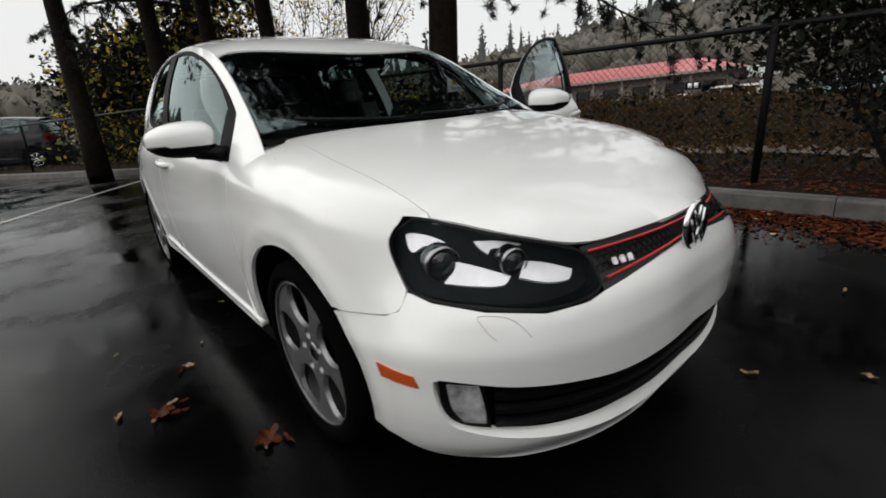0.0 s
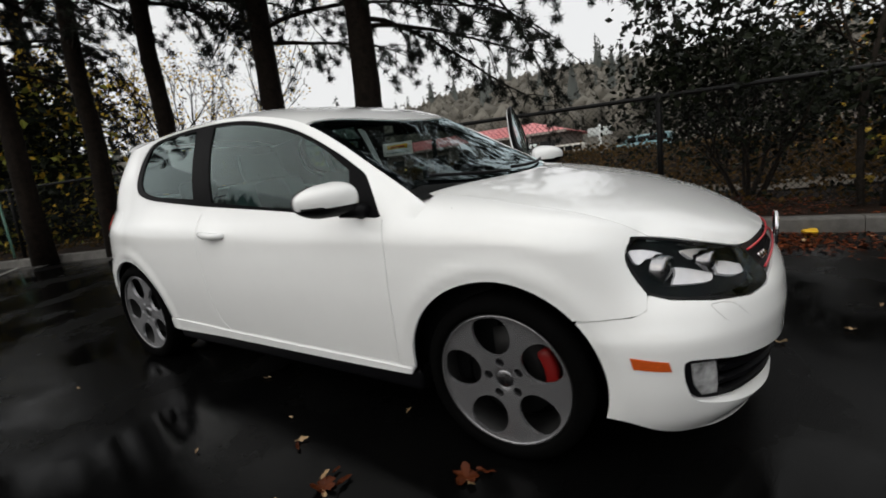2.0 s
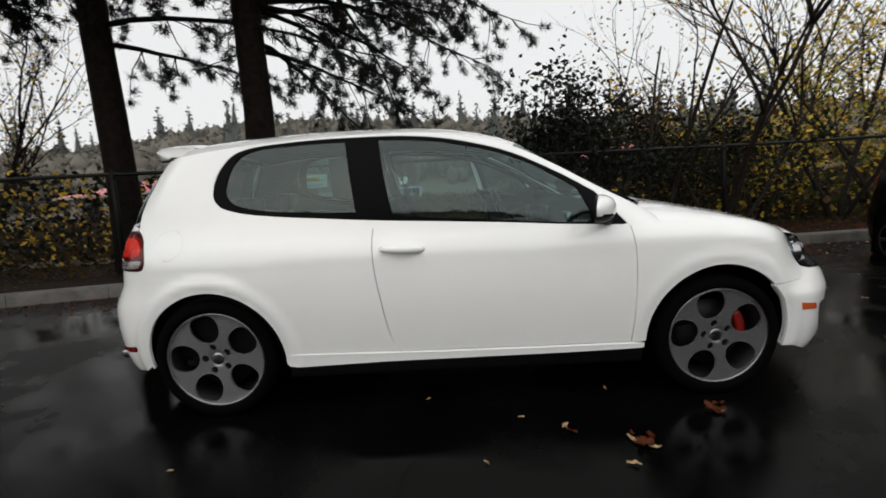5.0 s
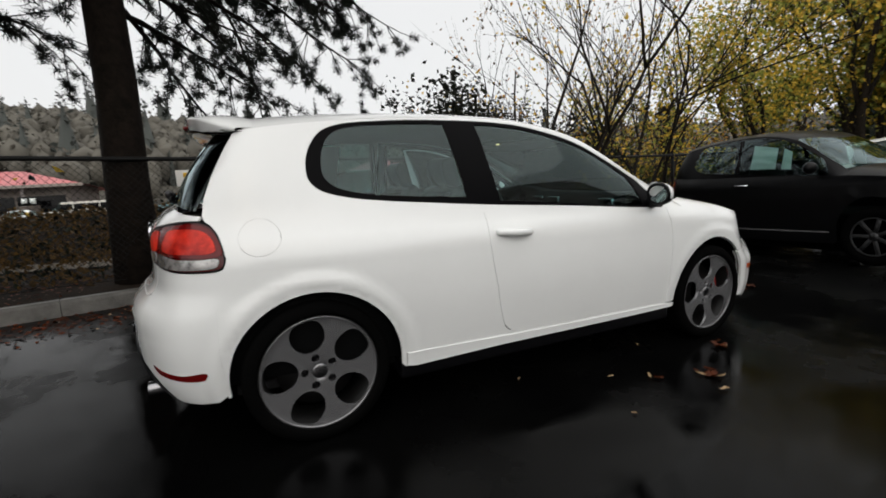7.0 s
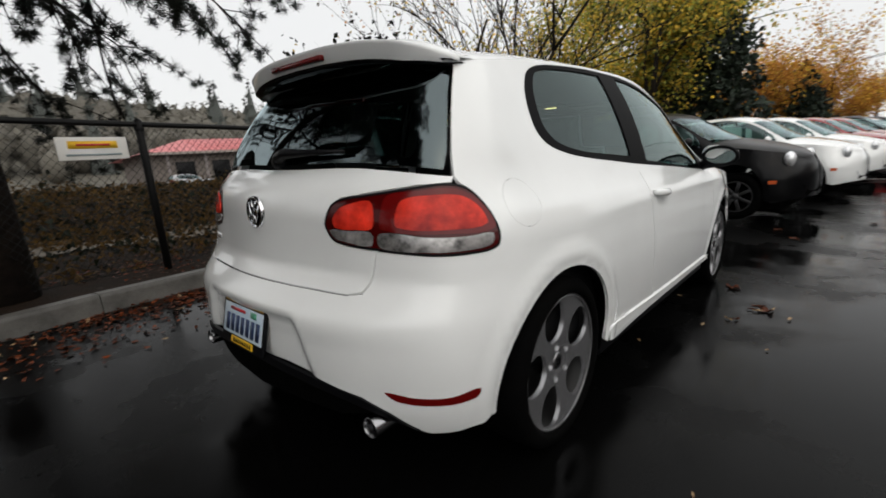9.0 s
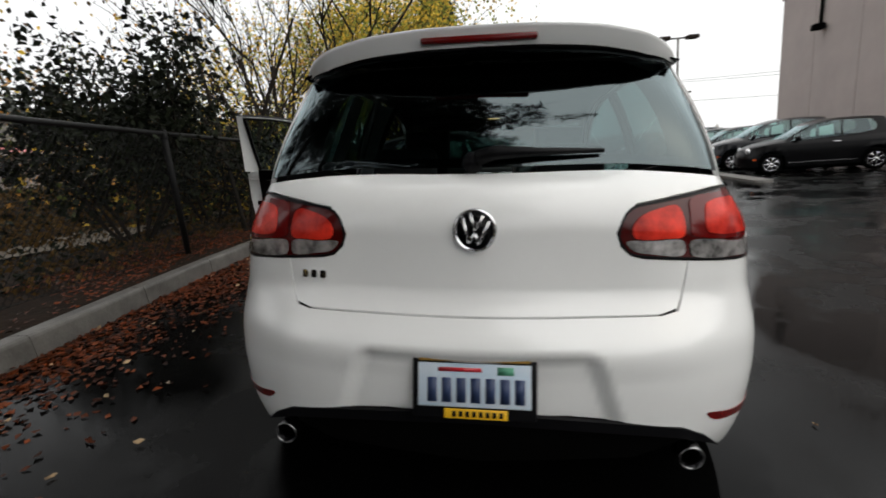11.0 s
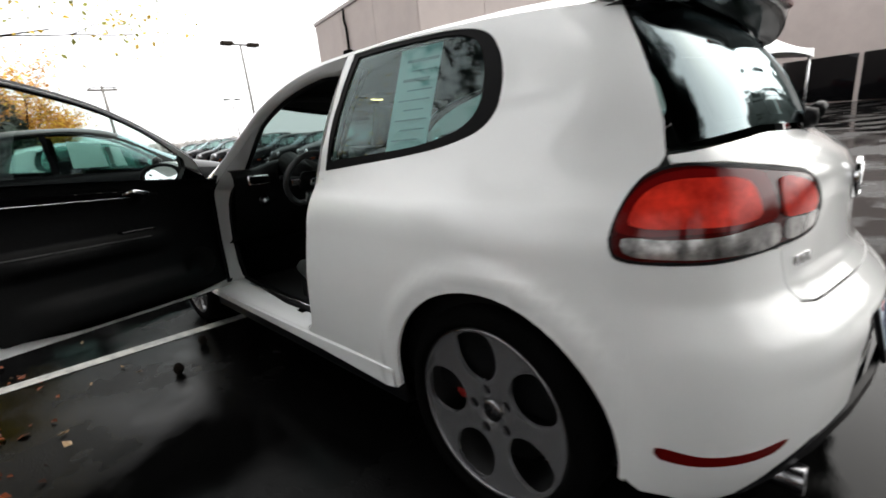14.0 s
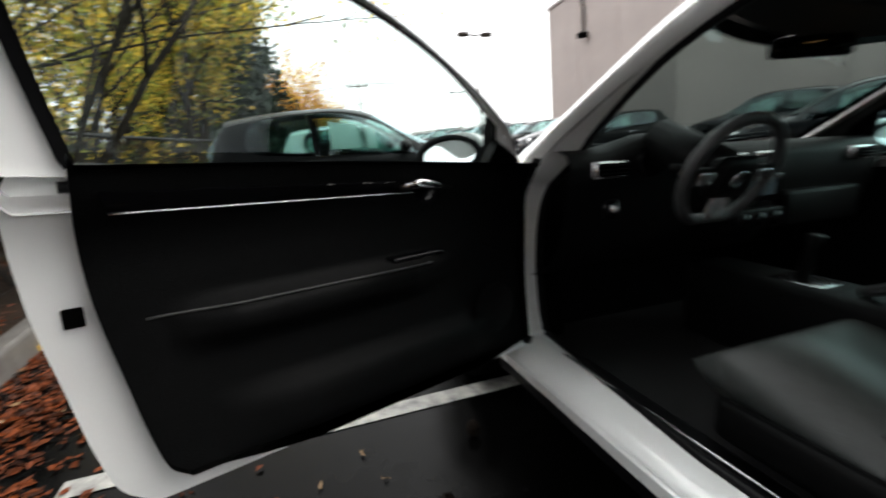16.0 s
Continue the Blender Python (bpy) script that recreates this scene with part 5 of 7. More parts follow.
# the painted frame of the open doorway
def aperture():
    lower = np.concatenate([spline2(DOOR_REAR)[2:], [(s, float(sill_top(s)[0])) for s in np.linspace(-.29, .82, 20)], spline2(DOOR_FRONT)])
    a = low(lower[:, 0], lower[:, 1])
    upw = clip(WIN_OUT, -.463, True)
    c = upw[np.argsort(np.arctan2(upw[:, 1] - .45, upw[:, 0] - .15))]
    pts = spline2([(.83, .06), (.70, .80), (.60, .862), (.45, .89), (.274, .912), (.03, .945), (-.28, .968), (-.50, .972, 1), (-.475, .5), (-.445, .10)], .03)
    b = up(pts[:, 0], pts[:, 1])
    return np.concatenate([a, b])


loop = aperture()
mid = np.array([.2, 0, .75])
levels = []
deep = np.where(loop[:, 2] < 1.0, 1.0, np.clip(1.0 - (loop[:, 2] - 1.0) * 2.2, .45, 1)) * np.clip(.62 + .55 * (loop[:, 0] - .2), .55, 1.0)
back = np.clip((-.30 - loop[:, 0]) / .06, 0, 1)
for dy, k, bx, by in ((0, .999, 0, 0), (.012, .985, .004, .012), (.075, .968, .010, .022), (.10, .958, .020, .026), (.185, .952, .026, .10)):
    q = loop.copy()
    q[:, 0] = mid[0] + (q[:, 0] - mid[0]) * k
    q[:, 2] = mid[2] + (q[:, 2] - mid[2]) * (k - (0.0 if k > .99 else .012))
    q[:, 0] = q[:, 0] * (1 - back) + (loop[:, 0] + bx) * back
    q[:, 1] -= dy * deep * (1 - back) + by * back
    levels.append(q)
bm = bmesh.new()
vs = [[bm.verts.new(p) for p in q] for q in levels]
for a, b in zip(vs, vs[1:]):
    n = len(a)
    for i in range(n):
        bm.faces.new((a[i], a[(i + 1) % n], b[(i + 1) % n], b[i]))
bmesh.ops.recalc_face_normals(bm, faces=bm.faces)
part("door_frame", bm, M_WHITE, car, "white painted door frame")
q = levels[-1]
part("door_seal", tube([tuple(p) for p in q] + [tuple(q[0])], .013, 8, cap=False), M_BLACK, car)
part("sill_plug", box(-.135, -.085, .772, .80, .345, .351, bevel=.002), M_DARK, car)
part("sill_strip", tube([(-.26, .735, .352), (.1, .738, .350), (.62, .735, .345)], .004, 6), M_SILVER, car)
# ---- the place: ground, kerb, planting strip ----
def soft_limit(v, a):
    return v if abs(v) < a else math.copysign(a + 1.5 * math.tanh((abs(v) - a) / 1.5), v)


kerb_line = curve([-40, -20, -13.5, -9.5, -7.3, -6, -4.6, -3.4, -2.5, -1.2, .15, 1.1, 2.8, 4, 7, 10, 16, 30, 60], [-8, -4.2, -1.7, .25, 1.2, 1.57, 1.85, 2.12, 2.38, 2.57, 2.76, 2.88, 3.02, 3.1, 3.1, 2.8, 1.95, -.05, -4.4])


def kerb_y(x):
    return float(kerb_line(x)[0])


def height(x, y):
    """The lot: its edge slopes with the car, the rest is level."""
    return SLOPE_X * soft_limit(x, 4.0) + SLOPE_Y * soft_limit(y, 3.2)


def bed(x, y):
    """Behind the kerb: a soil strip, then a bank that rises to a street."""
    d = y - kerb_y(x)
    rise = np.clip((d - 3.2) / 5.0, 0, 1)
    rise = rise * rise * (3 - 2 * rise)
    return height(x, min(y, kerb_y(x) + 1.5)) + .125 + .03 * math.sin(x * 2.1 + y) * min(1, d) + .80 * float(rise)


def noise_mix(name, col_a, col_b, scale, rough_a, rough_b, bump, bump_scale, rscale=.5, detail=6):
    """A ground material: colour by one noise, gloss by another."""
    m = mat(name, col_a, rough_a, color2=col_b, scale=scale, bump=bump, bump_scale=bump_scale)
    n, l = m.node_tree.nodes, m.node_tree.links
    tc, no, mr = n.new("ShaderNodeTexCoord"), n.new("ShaderNodeTexNoise"), n.new("ShaderNodeMapRange")
    no.inputs["Scale"].default_value, no.inputs["Detail"].default_value = rscale, detail
    no.inputs["Roughness"].default_value = .6
    mr.inputs[1].default_value, mr.inputs[2].default_value = .44, .58
    mr.inputs[3].default_value, mr.inputs[4].default_value = rough_a, rough_b
    l.new(tc.outputs["Object"], no.inputs["Vector"])
    l.new(no.outputs["Fac"], mr.inputs[0])
    l.new(mr.outputs[0], n["Principled BSDF"].inputs["Roughness"])
    bp = next((k for k in n if k.type == "BUMP"), None)
    if bp:
        m2 = n.new("ShaderNodeMapRange")
        m2.inputs[1].default_value, m2.inputs[2].default_value = .42, .60
        m2.inputs[3].default_value, m2.inputs[4].default_value = bump * .12, bump
        l.new(no.outputs["Fac"], m2.inputs[0])
        l.new(m2.outputs[0], bp.inputs["Strength"])
    return m


M_ASPHALT = noise_mix("wet_asphalt", (0.0010, 0.0010, 0.0011), (0.0024, 0.0024, 0.0023), 1.3, 0.03, 0.34, .20, 130, rscale=.8, detail=9)
M_ASPHALT.node_tree.nodes["Principled BSDF"].inputs["Specular IOR Level"].default_value = .09
M_SOIL = mat("leafy_soil", (0.022, 0.012, 0.007), 0.9, color2=(0.008, 0.006, 0.004), scale=3, spec=.12, bump=.9, bump_scale=25)
M_GRASS = mat("rough_bank", (0.035, 0.032, 0.016), 0.95, color2=(0.060, 0.048, 0.028), scale=1.2, spec=.12, bump=.9, bump_scale=10)
M_CONC = mat("kerb_concrete", (0.135, 0.128, 0.117), 0.5, color2=(0.055, 0.052, 0.047), scale=5, bump=0.3, bump_scale=60)
M_LINE = mat("worn_white_line", (0.55, 0.54, 0.50), 0.35, color2=(0.16, 0.16, 0.155), scale=14, bump=.2, bump_scale=120)
M_BARK = mat("pine_bark", (0.017, 0.012, 0.009), 0.9, color2=(0.005, 0.004, 0.003), scale=12, spec=.12, bump=1.0, bump_scale=26)
M_BARK2 = mat("grey_bark", (0.034, 0.027, 0.021), 0.85, color2=(0.012, 0.010, 0.008), scale=16, spec=.12, bump=.6, bump_scale=40)
M_NEEDLE = mat("pine_needles", (0.010, 0.013, 0.008), 0.7, per_piece=.5, spec=.2)
M_LEAFGREEN = leaf_mat("dull_green_leaves", (0.27, 0.28, 0.05), .6)
M_LEAFDEEP = leaf_mat("deep_green_leaves", (0.070, 0.085, 0.022), .6)
M_LEAFYELLOW = leaf_mat("yellow_leaves", (0.68, 0.46, 0.06), .45)
M_LEAFORANGE = leaf_mat("orange_leaves", (0.50, 0.24, 0.05), .4)
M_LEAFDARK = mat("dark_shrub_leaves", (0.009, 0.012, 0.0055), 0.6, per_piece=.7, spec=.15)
M_LEAFBROWN = leaf_mat("brown_bank_plants", (0.090, 0.052, 0.015), .4)
M_LITTER = mat("fallen_leaves", (0.125, 0.028, 0.006), 0.5, per_piece=.9, vary=.5, scale=20, spec=.15)
M_LITTERPALE = mat("pale_fallen_leaf", (0.48, 0.32, 0.17), 0.4, per_piece=.4, vary=.3, scale=40)
M_FENCE = mat("black_fence_coating", (0.003, 0.003, 0.003), 0.6, spec=.25, vary=.3, scale=30)
# far trees: distance haze is painted into these greyed base colours
M_FAR = mat("haze_tinted_far_woods", (0.105, 0.097, 0.080), 0.98, per_piece=.22)
M_FARGREEN = mat("haze_tinted_far_conifers", (0.060, 0.066, 0.060), 0.98, per_piece=.2)


def sheet_mesh(xs, ys, fn):
    bm = bmesh.new()
    g = [[bm.verts.new((x, fn_y(x, v), fn(x, fn_y(x, v)))) for x in xs] for v, fn_y in ys]
    for a, b in zip(g, g[1:]):
        for i in range(len(xs) - 1):
            bm.faces.new((a[i], a[i + 1], b[i + 1], b[i]))
    return bm


XS = [-600, -300, -150, -90, -60, -40, -30, -22, -17] + [x * .5 for x in range(-28, 41)] + [22, 25, 30, 40, 60, 100, 200, 400, 600]
flat_rows = [(y, lambda x, v: v) for y in [-600, -300, -150, -90, -60, -40, -28, -20, -14, -10] + [k * .4 for k in range(-20, 12)] + [5, 7, 10, 20, 60, 200, 600]]
tagged(part("ground", sheet_mesh(XS, flat_rows, height), M_ASPHALT), "dark wet asphalt of the parking lot with puddles", "ground", kind="structure")
bed_rows = [(d, lambda x, v: kerb_y(x) + v) for d in (.13, .3, .6, 1.0, 1.5, 2.2, 3.0, 3.6, 4.4, 5.2, 6, 7, 8, 8.6)]
tagged(part("planting_bed", sheet_mesh([x for x in XS if -60 <= x <= 60], bed_rows, bed), M_SOIL), "brown leafy soil strip and bank behind the kerb", "planting bed", kind="structure")
path_rows = [(d, lambda x, v: kerb_y(x) + v) for d in (2.6, 2.9, 3.2, 3.5, 3.8)]
tagged(part("gravel_path", sheet_mesh([x for x in XS if -40 <= x <= 25], path_rows, lambda x, y: bed(x, y) + .03), mat("pale_gravel", (.20, .17, .13), .85, color2=(.07, .055, .04), scale=9, bump=.8, bump_scale=40)), "pale gravel path at the foot of the bank", "path", kind="structure")
street_rows = [(d, lambda x, v: kerb_y(x) + v) for d in (8.5, 12, 20, 30, 45, 62)]
tagged(part("street", sheet_mesh([x for x in XS if -90 <= x <= 100], street_rows, lambda x, y: bed(x, kerb_y(x) + 8.6) + .004), mat("far_lot_asphalt", (.06, .06, .06), .3, vary=.3, scale=.5)), "wet grey lot in front of the low building", "street", kind="structure")

# kerb, in cast lengths
kerb = thing("kerb", "pale wet concrete kerb along the planting strip", "kerb", kind="structure")
x = -26.0
while x < 26:
    ds = 1.0
    dy = kerb_y(x + ds) - kerb_y(x)
    ang = math.atan2(dy, ds)
    L = math.hypot(ds, dy)
    z0, z1 = height(x, kerb_y(x)), height(x + ds, kerb_y(x + ds))
    bm = bmesh.new()
    rows = []
    for px, py, pz in ((x, kerb_y(x), z0), (x + ds - .006, kerb_y(x + ds) - .001, z1)):
        nx, ny = -math.sin(ang), math.cos(ang)
        rows.append([bm.verts.new((px + nx * o, py + ny * o, pz + h)) for o, h in ((-.012, -.05), (.004, .118), (.010, .134), (.024, .144), (.125, .146), (.140, .138), (.146, .10), (.148, -.05))])
    for k in range(7):
        bm.faces.new((rows[0][k], rows[0][k + 1], rows[1][k + 1], rows[1][k]))
    for r in rows:
        bm.faces.new(r)
    bmesh.ops.recalc_face_normals(bm, faces=bm.faces)
    part("kerb_stone", bm, M_CONC, kerb, smooth=False)
    x += ds


def ground_strip(name, x0, y0, x1, y1, w, label):
    bm = bmesh.new()
    n = max(2, int(math.hypot(x1 - x0, y1 - y0) / .3))
    dx, dy = x1 - x0, y1 - y0
    L = math.hypot(dx, dy)
    nx, ny = -dy / L * w / 2, dx / L * w / 2
    rows = []
    for i in range(n + 1):
        px, py = x0 + dx * i / n, y0 + dy * i / n
        rows.append([bm.verts.new((px + s * nx, py + s * ny, height(px + s * nx, py + s * ny) + .004)) for s in (-1, 1)])
    for a, b in zip(rows, rows[1:]):
        bm.faces.new((a[0], b[0], b[1], a[1]))
    bmesh.ops.recalc_face_normals(bm, faces=bm.faces)
    return tagged(part(name, bm, M_LINE), label, "line", kind="structure")


ground_strip("stall_line", 1.07, 2.35, 1.10, .25, .095, "worn white painted stall line")
ground_strip("stall_line", -9.2, .55, -5.0, -2.15, .09, "worn white painted stall line")
for k in range(5):
    xx = 4.15 + 2.85 * k
    if k > 2:
        ground_strip("stall_line", xx, kerb_y(xx) - .1, xx - .62, -1.1 - .145 * (xx - 4), .09, "worn white painted stall line")


# ---- fence ----
fence = thing("chain_link_fence", "black chain-link fence with round posts and a top rail", "fence")
def fence_y(x):
    return kerb_y(x) + .47


def fence_top(x):
    return height(min(max(x, -9), 9), fence_y(x)) + 1.42


for px in [-1.37 + 2.72 * k for k in range(-6, 10)]:
    py = fence_y(px)
    p = part("fence_post", tube([(px, py, bed(px, py) - .05), (px, py, fence_top(px) + .03), (px, py, fence_top(px) + .05)], [.032, .032, .012], 12), M_FENCE, fence)
    part("rail_clamp", lathe([(.036, -.02), (.039, -.01), (.039, .01), (.036, .02)], 12, Matrix.Translation((px, py, fence_top(px) - .04)) @ Matrix.Rotation(radians(90), 4, "X")), M_FENCE, fence)
fx = np.linspace(-17, 22, 90)
part("top_rail", tube([(a, fence_y(a), fence_top(a)) for a in fx], .024, 10), mat("worn_rail_coating", (.008, .008, .008), .5, spec=.25, vary=.3, scale=20), fence)
part("tension_wire", tube([(a, fence_y(a), bed(a, fence_y(a)) + .06) for a in fx], .003, 4), M_FENCE, fence)
vv, ff = [], []
for k in range(int(38 / .062)):
    a0 = -16.5 + k * .062
    for sg in (1, -1):
        x0, x1 = a0, a0 + sg * 1.15
        z0, z1 = bed(x0, fence_y(x0)) + .05, fence_top(min(max(x1, -17), 22)) - .01
        p0, p1 = np.array([x0, fence_y(x0) + sg * .002, z0]), np.array([x1, fence_y(x1) + sg * .002, z1])
        for q in (p0, p1):
            for c, s in ((0, .0022), (.0019, -.0011), (-.0019, -.0011)):
                vv.append(q + np.array([c, s * .7, s]))
        b = len(vv) - 6
        ff += [(b, b + 1, b + 4, b + 3), (b + 1, b + 2, b + 5, b + 4), (b + 2, b, b + 3, b + 5)]
me = bpy.data.meshes.new("wire_mesh")
me.from_pydata([tuple(v) for v in vv], [], ff)
me.materials.append(M_FENCE)
wm = new("wire_mesh", me)
wm.parent = fence
tagged(wm, "black diamond wire mesh", kind="stuff")
sx0, sx1 = -2.02, -1.56
sign = tagged(part("fence_sign", box(sx0, sx1, -.004, .004, -.085, .085, bevel=.002, m=Matrix.Translation((0, fence_y(-1.8) - .045, 1.42)) @ Matrix.Rotation(radians(6), 4, "Z")), mat("white_sign", (.72, .70, .66), .4, vary=.1)), "small white sign with an orange band on the fence", "sign")
for z0, z1, a, b, c in ((.0, .055, .07, .39, M_YELLOW), (-.055, -.04, .05, .41, M_PAPERINK), (.018, .035, .12, .34, M_REDTRIM)):
    part("sign_bar", box(sx0 + a, sx0 + b, -.0065 if c is not M_REDTRIM else -.0080, -.003, z0, z1, m=Matrix.Translation((0, fence_y(-1.8) - .045, 1.42)) @ Matrix.Rotation(radians(6), 4, "Z")), c, sign)
# ---- trees ----
RNG = random.Random(7)


def leaf_mesh(name, places, sizes, mt, parent, seed, shape="leaf", kind="", flat=0.0):
    """Many single leaves: a bent kite each, turned at random round its place."""
    r = np.random.RandomState(seed)
    P = np.array(places, float)
    n = len(P)
    S = np.array(sizes, float) if np.ndim(sizes) else np.full(n, sizes)
    a = r.normal(size=(n, 3))
    a[:, 2] *= (1 - flat)
    a /= np.linalg.norm(a, axis=1)[:, None]
    b = np.cross(a, r.normal(size=(n, 3)) * (1, 1, 1 - flat) + (0, 0, flat * 4))
    b /= np.linalg.norm(b, axis=1)[:, None]
    if shape == "needle":
        V = np.stack([P - b * S[:, None] * .062, P + b * S[:, None] * .062, P + a * S[:, None]], 1)
        F = np.arange(3 * n).reshape(-1, 3)
    else:
        c = np.cross(a, b) * S[:, None] * r.uniform(-.25, .25, (n, 1))
        w = S[:, None] * .32
        V = np.stack([P, P + a * S[:, None] * .5 + b * w + c, P + a * S[:, None], P + a * S[:, None] * .5 - b * w + c], 1)
        F = np.arange(4 * n).reshape(-1, 4)
    me = bpy.data.meshes.new(name)
    me.from_pydata(V.reshape(-1, 3).tolist(), [], F.tolist())
    me.materials.append(mt)
    ob = new(name, me)
    if parent:
        ob.parent = parent
    if kind:
        ob["kind"] = kind
    return ob


def wander(p, d, length, steps, rng, droop=0.0, wig=.25):
    """A crooked line from p along d."""
    p, d = Vector(p), Vector(d).normalized()
    pts = [p.copy()]
    for i in range(steps):
        d = (d + Vector((rng.uniform(-wig, wig), rng.uniform(-wig, wig), rng.uniform(-wig, wig) - droop))).normalized()
        p = p + d * (length / steps)
        pts.append(p.copy())
    return pts


def pine(x, y, h, r, lean, low_z, seed, limbs=26, toward=None, reach=3.2, lows=0, tops=0, roof=5.2):
    rng = random.Random(seed)
    t = thing("pine_tree", "tall pine tree with a dark wet trunk and drooping needle tufts", "tree")
    z0 = bed(x, y) - .1
    tp = [Vector((x + lean[0] * k / h, y + lean[1] * k / h, z0 + k)) for k in np.linspace(0, h, 12)]
    for i, p in enumerate(tp):
        if i:
            p += Vector((rng.uniform(-.03, .03), rng.uniform(-.03, .03), 0))
    bm = bmesh.new()
    rings = add_tube(bm, tp, [r * (1.25 if i == 0 else 1.05 - .6 * i / 11) for i in range(12)], 14)
    for ring in rings:
        for v in ring:
            v.co += Vector((rng.uniform(-.012, .012), rng.uniform(-.012, .012), 0))
    needles, sizes = [], []
    for i in range(limbs + lows):
        zz = rng.uniform(low_z, h * .97) if i < limbs else rng.uniform(2.75, 4.5)
        base = tp[0].lerp(tp[-1], min(1, zz / h))
        az = rng.uniform(0, 2 * math.pi)
        if toward is not None and rng.random() < .6:
            az = toward + rng.uniform(-.45, .9)
        if i >= limbs:
            az = toward + rng.uniform(-.3, .95)
        L = reach * rng.uniform(.55, 1.1) * (1.15 - .6 * zz / h)
        pts = wander(base, (math.cos(az), math.sin(az), rng.uniform(-.05, .35)), L, 9, rng, droop=.045, wig=.16)
        add_tube(bm, pts, [.034 * (1 - j / 10.5) + .004 for j in range(10)], 6)
        for j in range(2, 10):
            for _ in range(3 if i >= limbs else 2):
                dd = Vector((rng.uniform(-1, 1), rng.uniform(-1, 1), rng.uniform(-.9, .35)))
                q = wander(pts[j], dd + (pts[j] - pts[j - 1]).normalized() * .9, rng.uniform(.3, .95), 5, rng, droop=.10, wig=.25)
                add_tube(bm, q, [.009 * (1 - m / 7) + .002 for m in range(6)], 3, cap=False)
                for m in (3, 4, 5, 5):
                    if rng.random() < .85:
                        c = q[m] + Vector((rng.uniform(-.04, .04), rng.uniform(-.04, .04), rng.uniform(-.04, .04)))
                        for _ in range(52):
                            needles.append(c + Vector((rng.gauss(0, .022), rng.gauss(0, .022), rng.gauss(0, .022))))
                            sizes.append(rng.uniform(.06, .125))
    part("trunk", bm, M_BARK, t)
    leaf_mesh("crown", needles, sizes, M_NEEDLE, t, seed, "needle")
    if tops:
        bm, tufts, big = bmesh.new(), [], []
        for i in range(tops):
            zz = rng.uniform(roof, h) if i % 2 else rng.uniform(roof, roof + 2.6)
            base, az = tp[0].lerp(tp[-1], min(1, zz / h)), rng.uniform(0, 2 * math.pi)
            pts = wander(base, (math.cos(az), math.sin(az), rng.uniform(.05, .4)), reach * 1.15 * (1.3 - .8 * zz / h), 8, rng, droop=.02, wig=.18)
            add_tube(bm, pts, [.04 * (1 - j / 9) + .005 for j in range(9)], 5)
            for j in range(2, 9):
                for _ in range(9):
                    c = pts[j] + Vector((rng.gauss(0, .30), rng.gauss(0, .30), rng.gauss(0, .16)))
                    for _ in range(22):
                        tufts.append(c + Vector((rng.gauss(0, .05), rng.gauss(0, .05), rng.gauss(0, .04))))
                        big.append(rng.uniform(.14, .27))
        part("upper_limb", bm, M_BARK, t)
        leaf_mesh("upper_crown", tufts, big, M_NEEDLE, t, seed + 500, "needle")
    return t


pine(-2.50, 3.05, 12, .205, (.10, .1), 3.1, 11, 11, toward=.45, reach=4.6, lows=9, tops=62, roof=4.7)
pine(-4.25, 2.85, 12, .19, (-.25, .05), 3.3, 12, 6, toward=.5, reach=3.4, lows=3, tops=48, roof=4.8)
pine(-6.15, 2.05, 12, .15, (-.35, .1), 2.8, 13, 9, toward=.6, reach=3.0, lows=2, tops=36)
pine(-6.9, 1.25, 11, .15, (-.5, .1), 2.8, 14, 9, reach=3.0, tops=34)
pine(-8.3, .65, 12, .16, (-.6, 0), 2.8, 15, 10, reach=3.2, tops=36)
pine(-10.3, -.62, 12, .20, (-3.2, -.1), 2.8, 16, 11, reach=3.0, tops=24)
pine(-13.5, 2.5, 13, .2, (.3, .3), 2.8, 18, 14, reach=3.4)


def branchy(bm, p, d, L, r, depth, rng, tips, wig=.16, split=(2, 4)):
    steps = 6
    pts = wander(p, d, L, steps, rng, droop=-.02, wig=wig)
    add_tube(bm, pts, [r * (1 - .6 * j / steps) for j in range(steps + 1)], 7 if depth > 1 else 4, cap=depth > 1)
    tips += pts[3:]
    if depth == 0:
        return
    for _ in range(rng.randint(*split)):
        j = rng.randint(2, steps)
        dd = (pts[j] - pts[j - 1]).normalized()
        side = Vector((rng.uniform(-1, 1), rng.uniform(-1, 1), rng.uniform(-.2, .8)))
        branchy(bm, pts[j], dd + side * .75, L * rng.uniform(.45, .75), r * .50, depth - 1, rng, tips, wig, split)


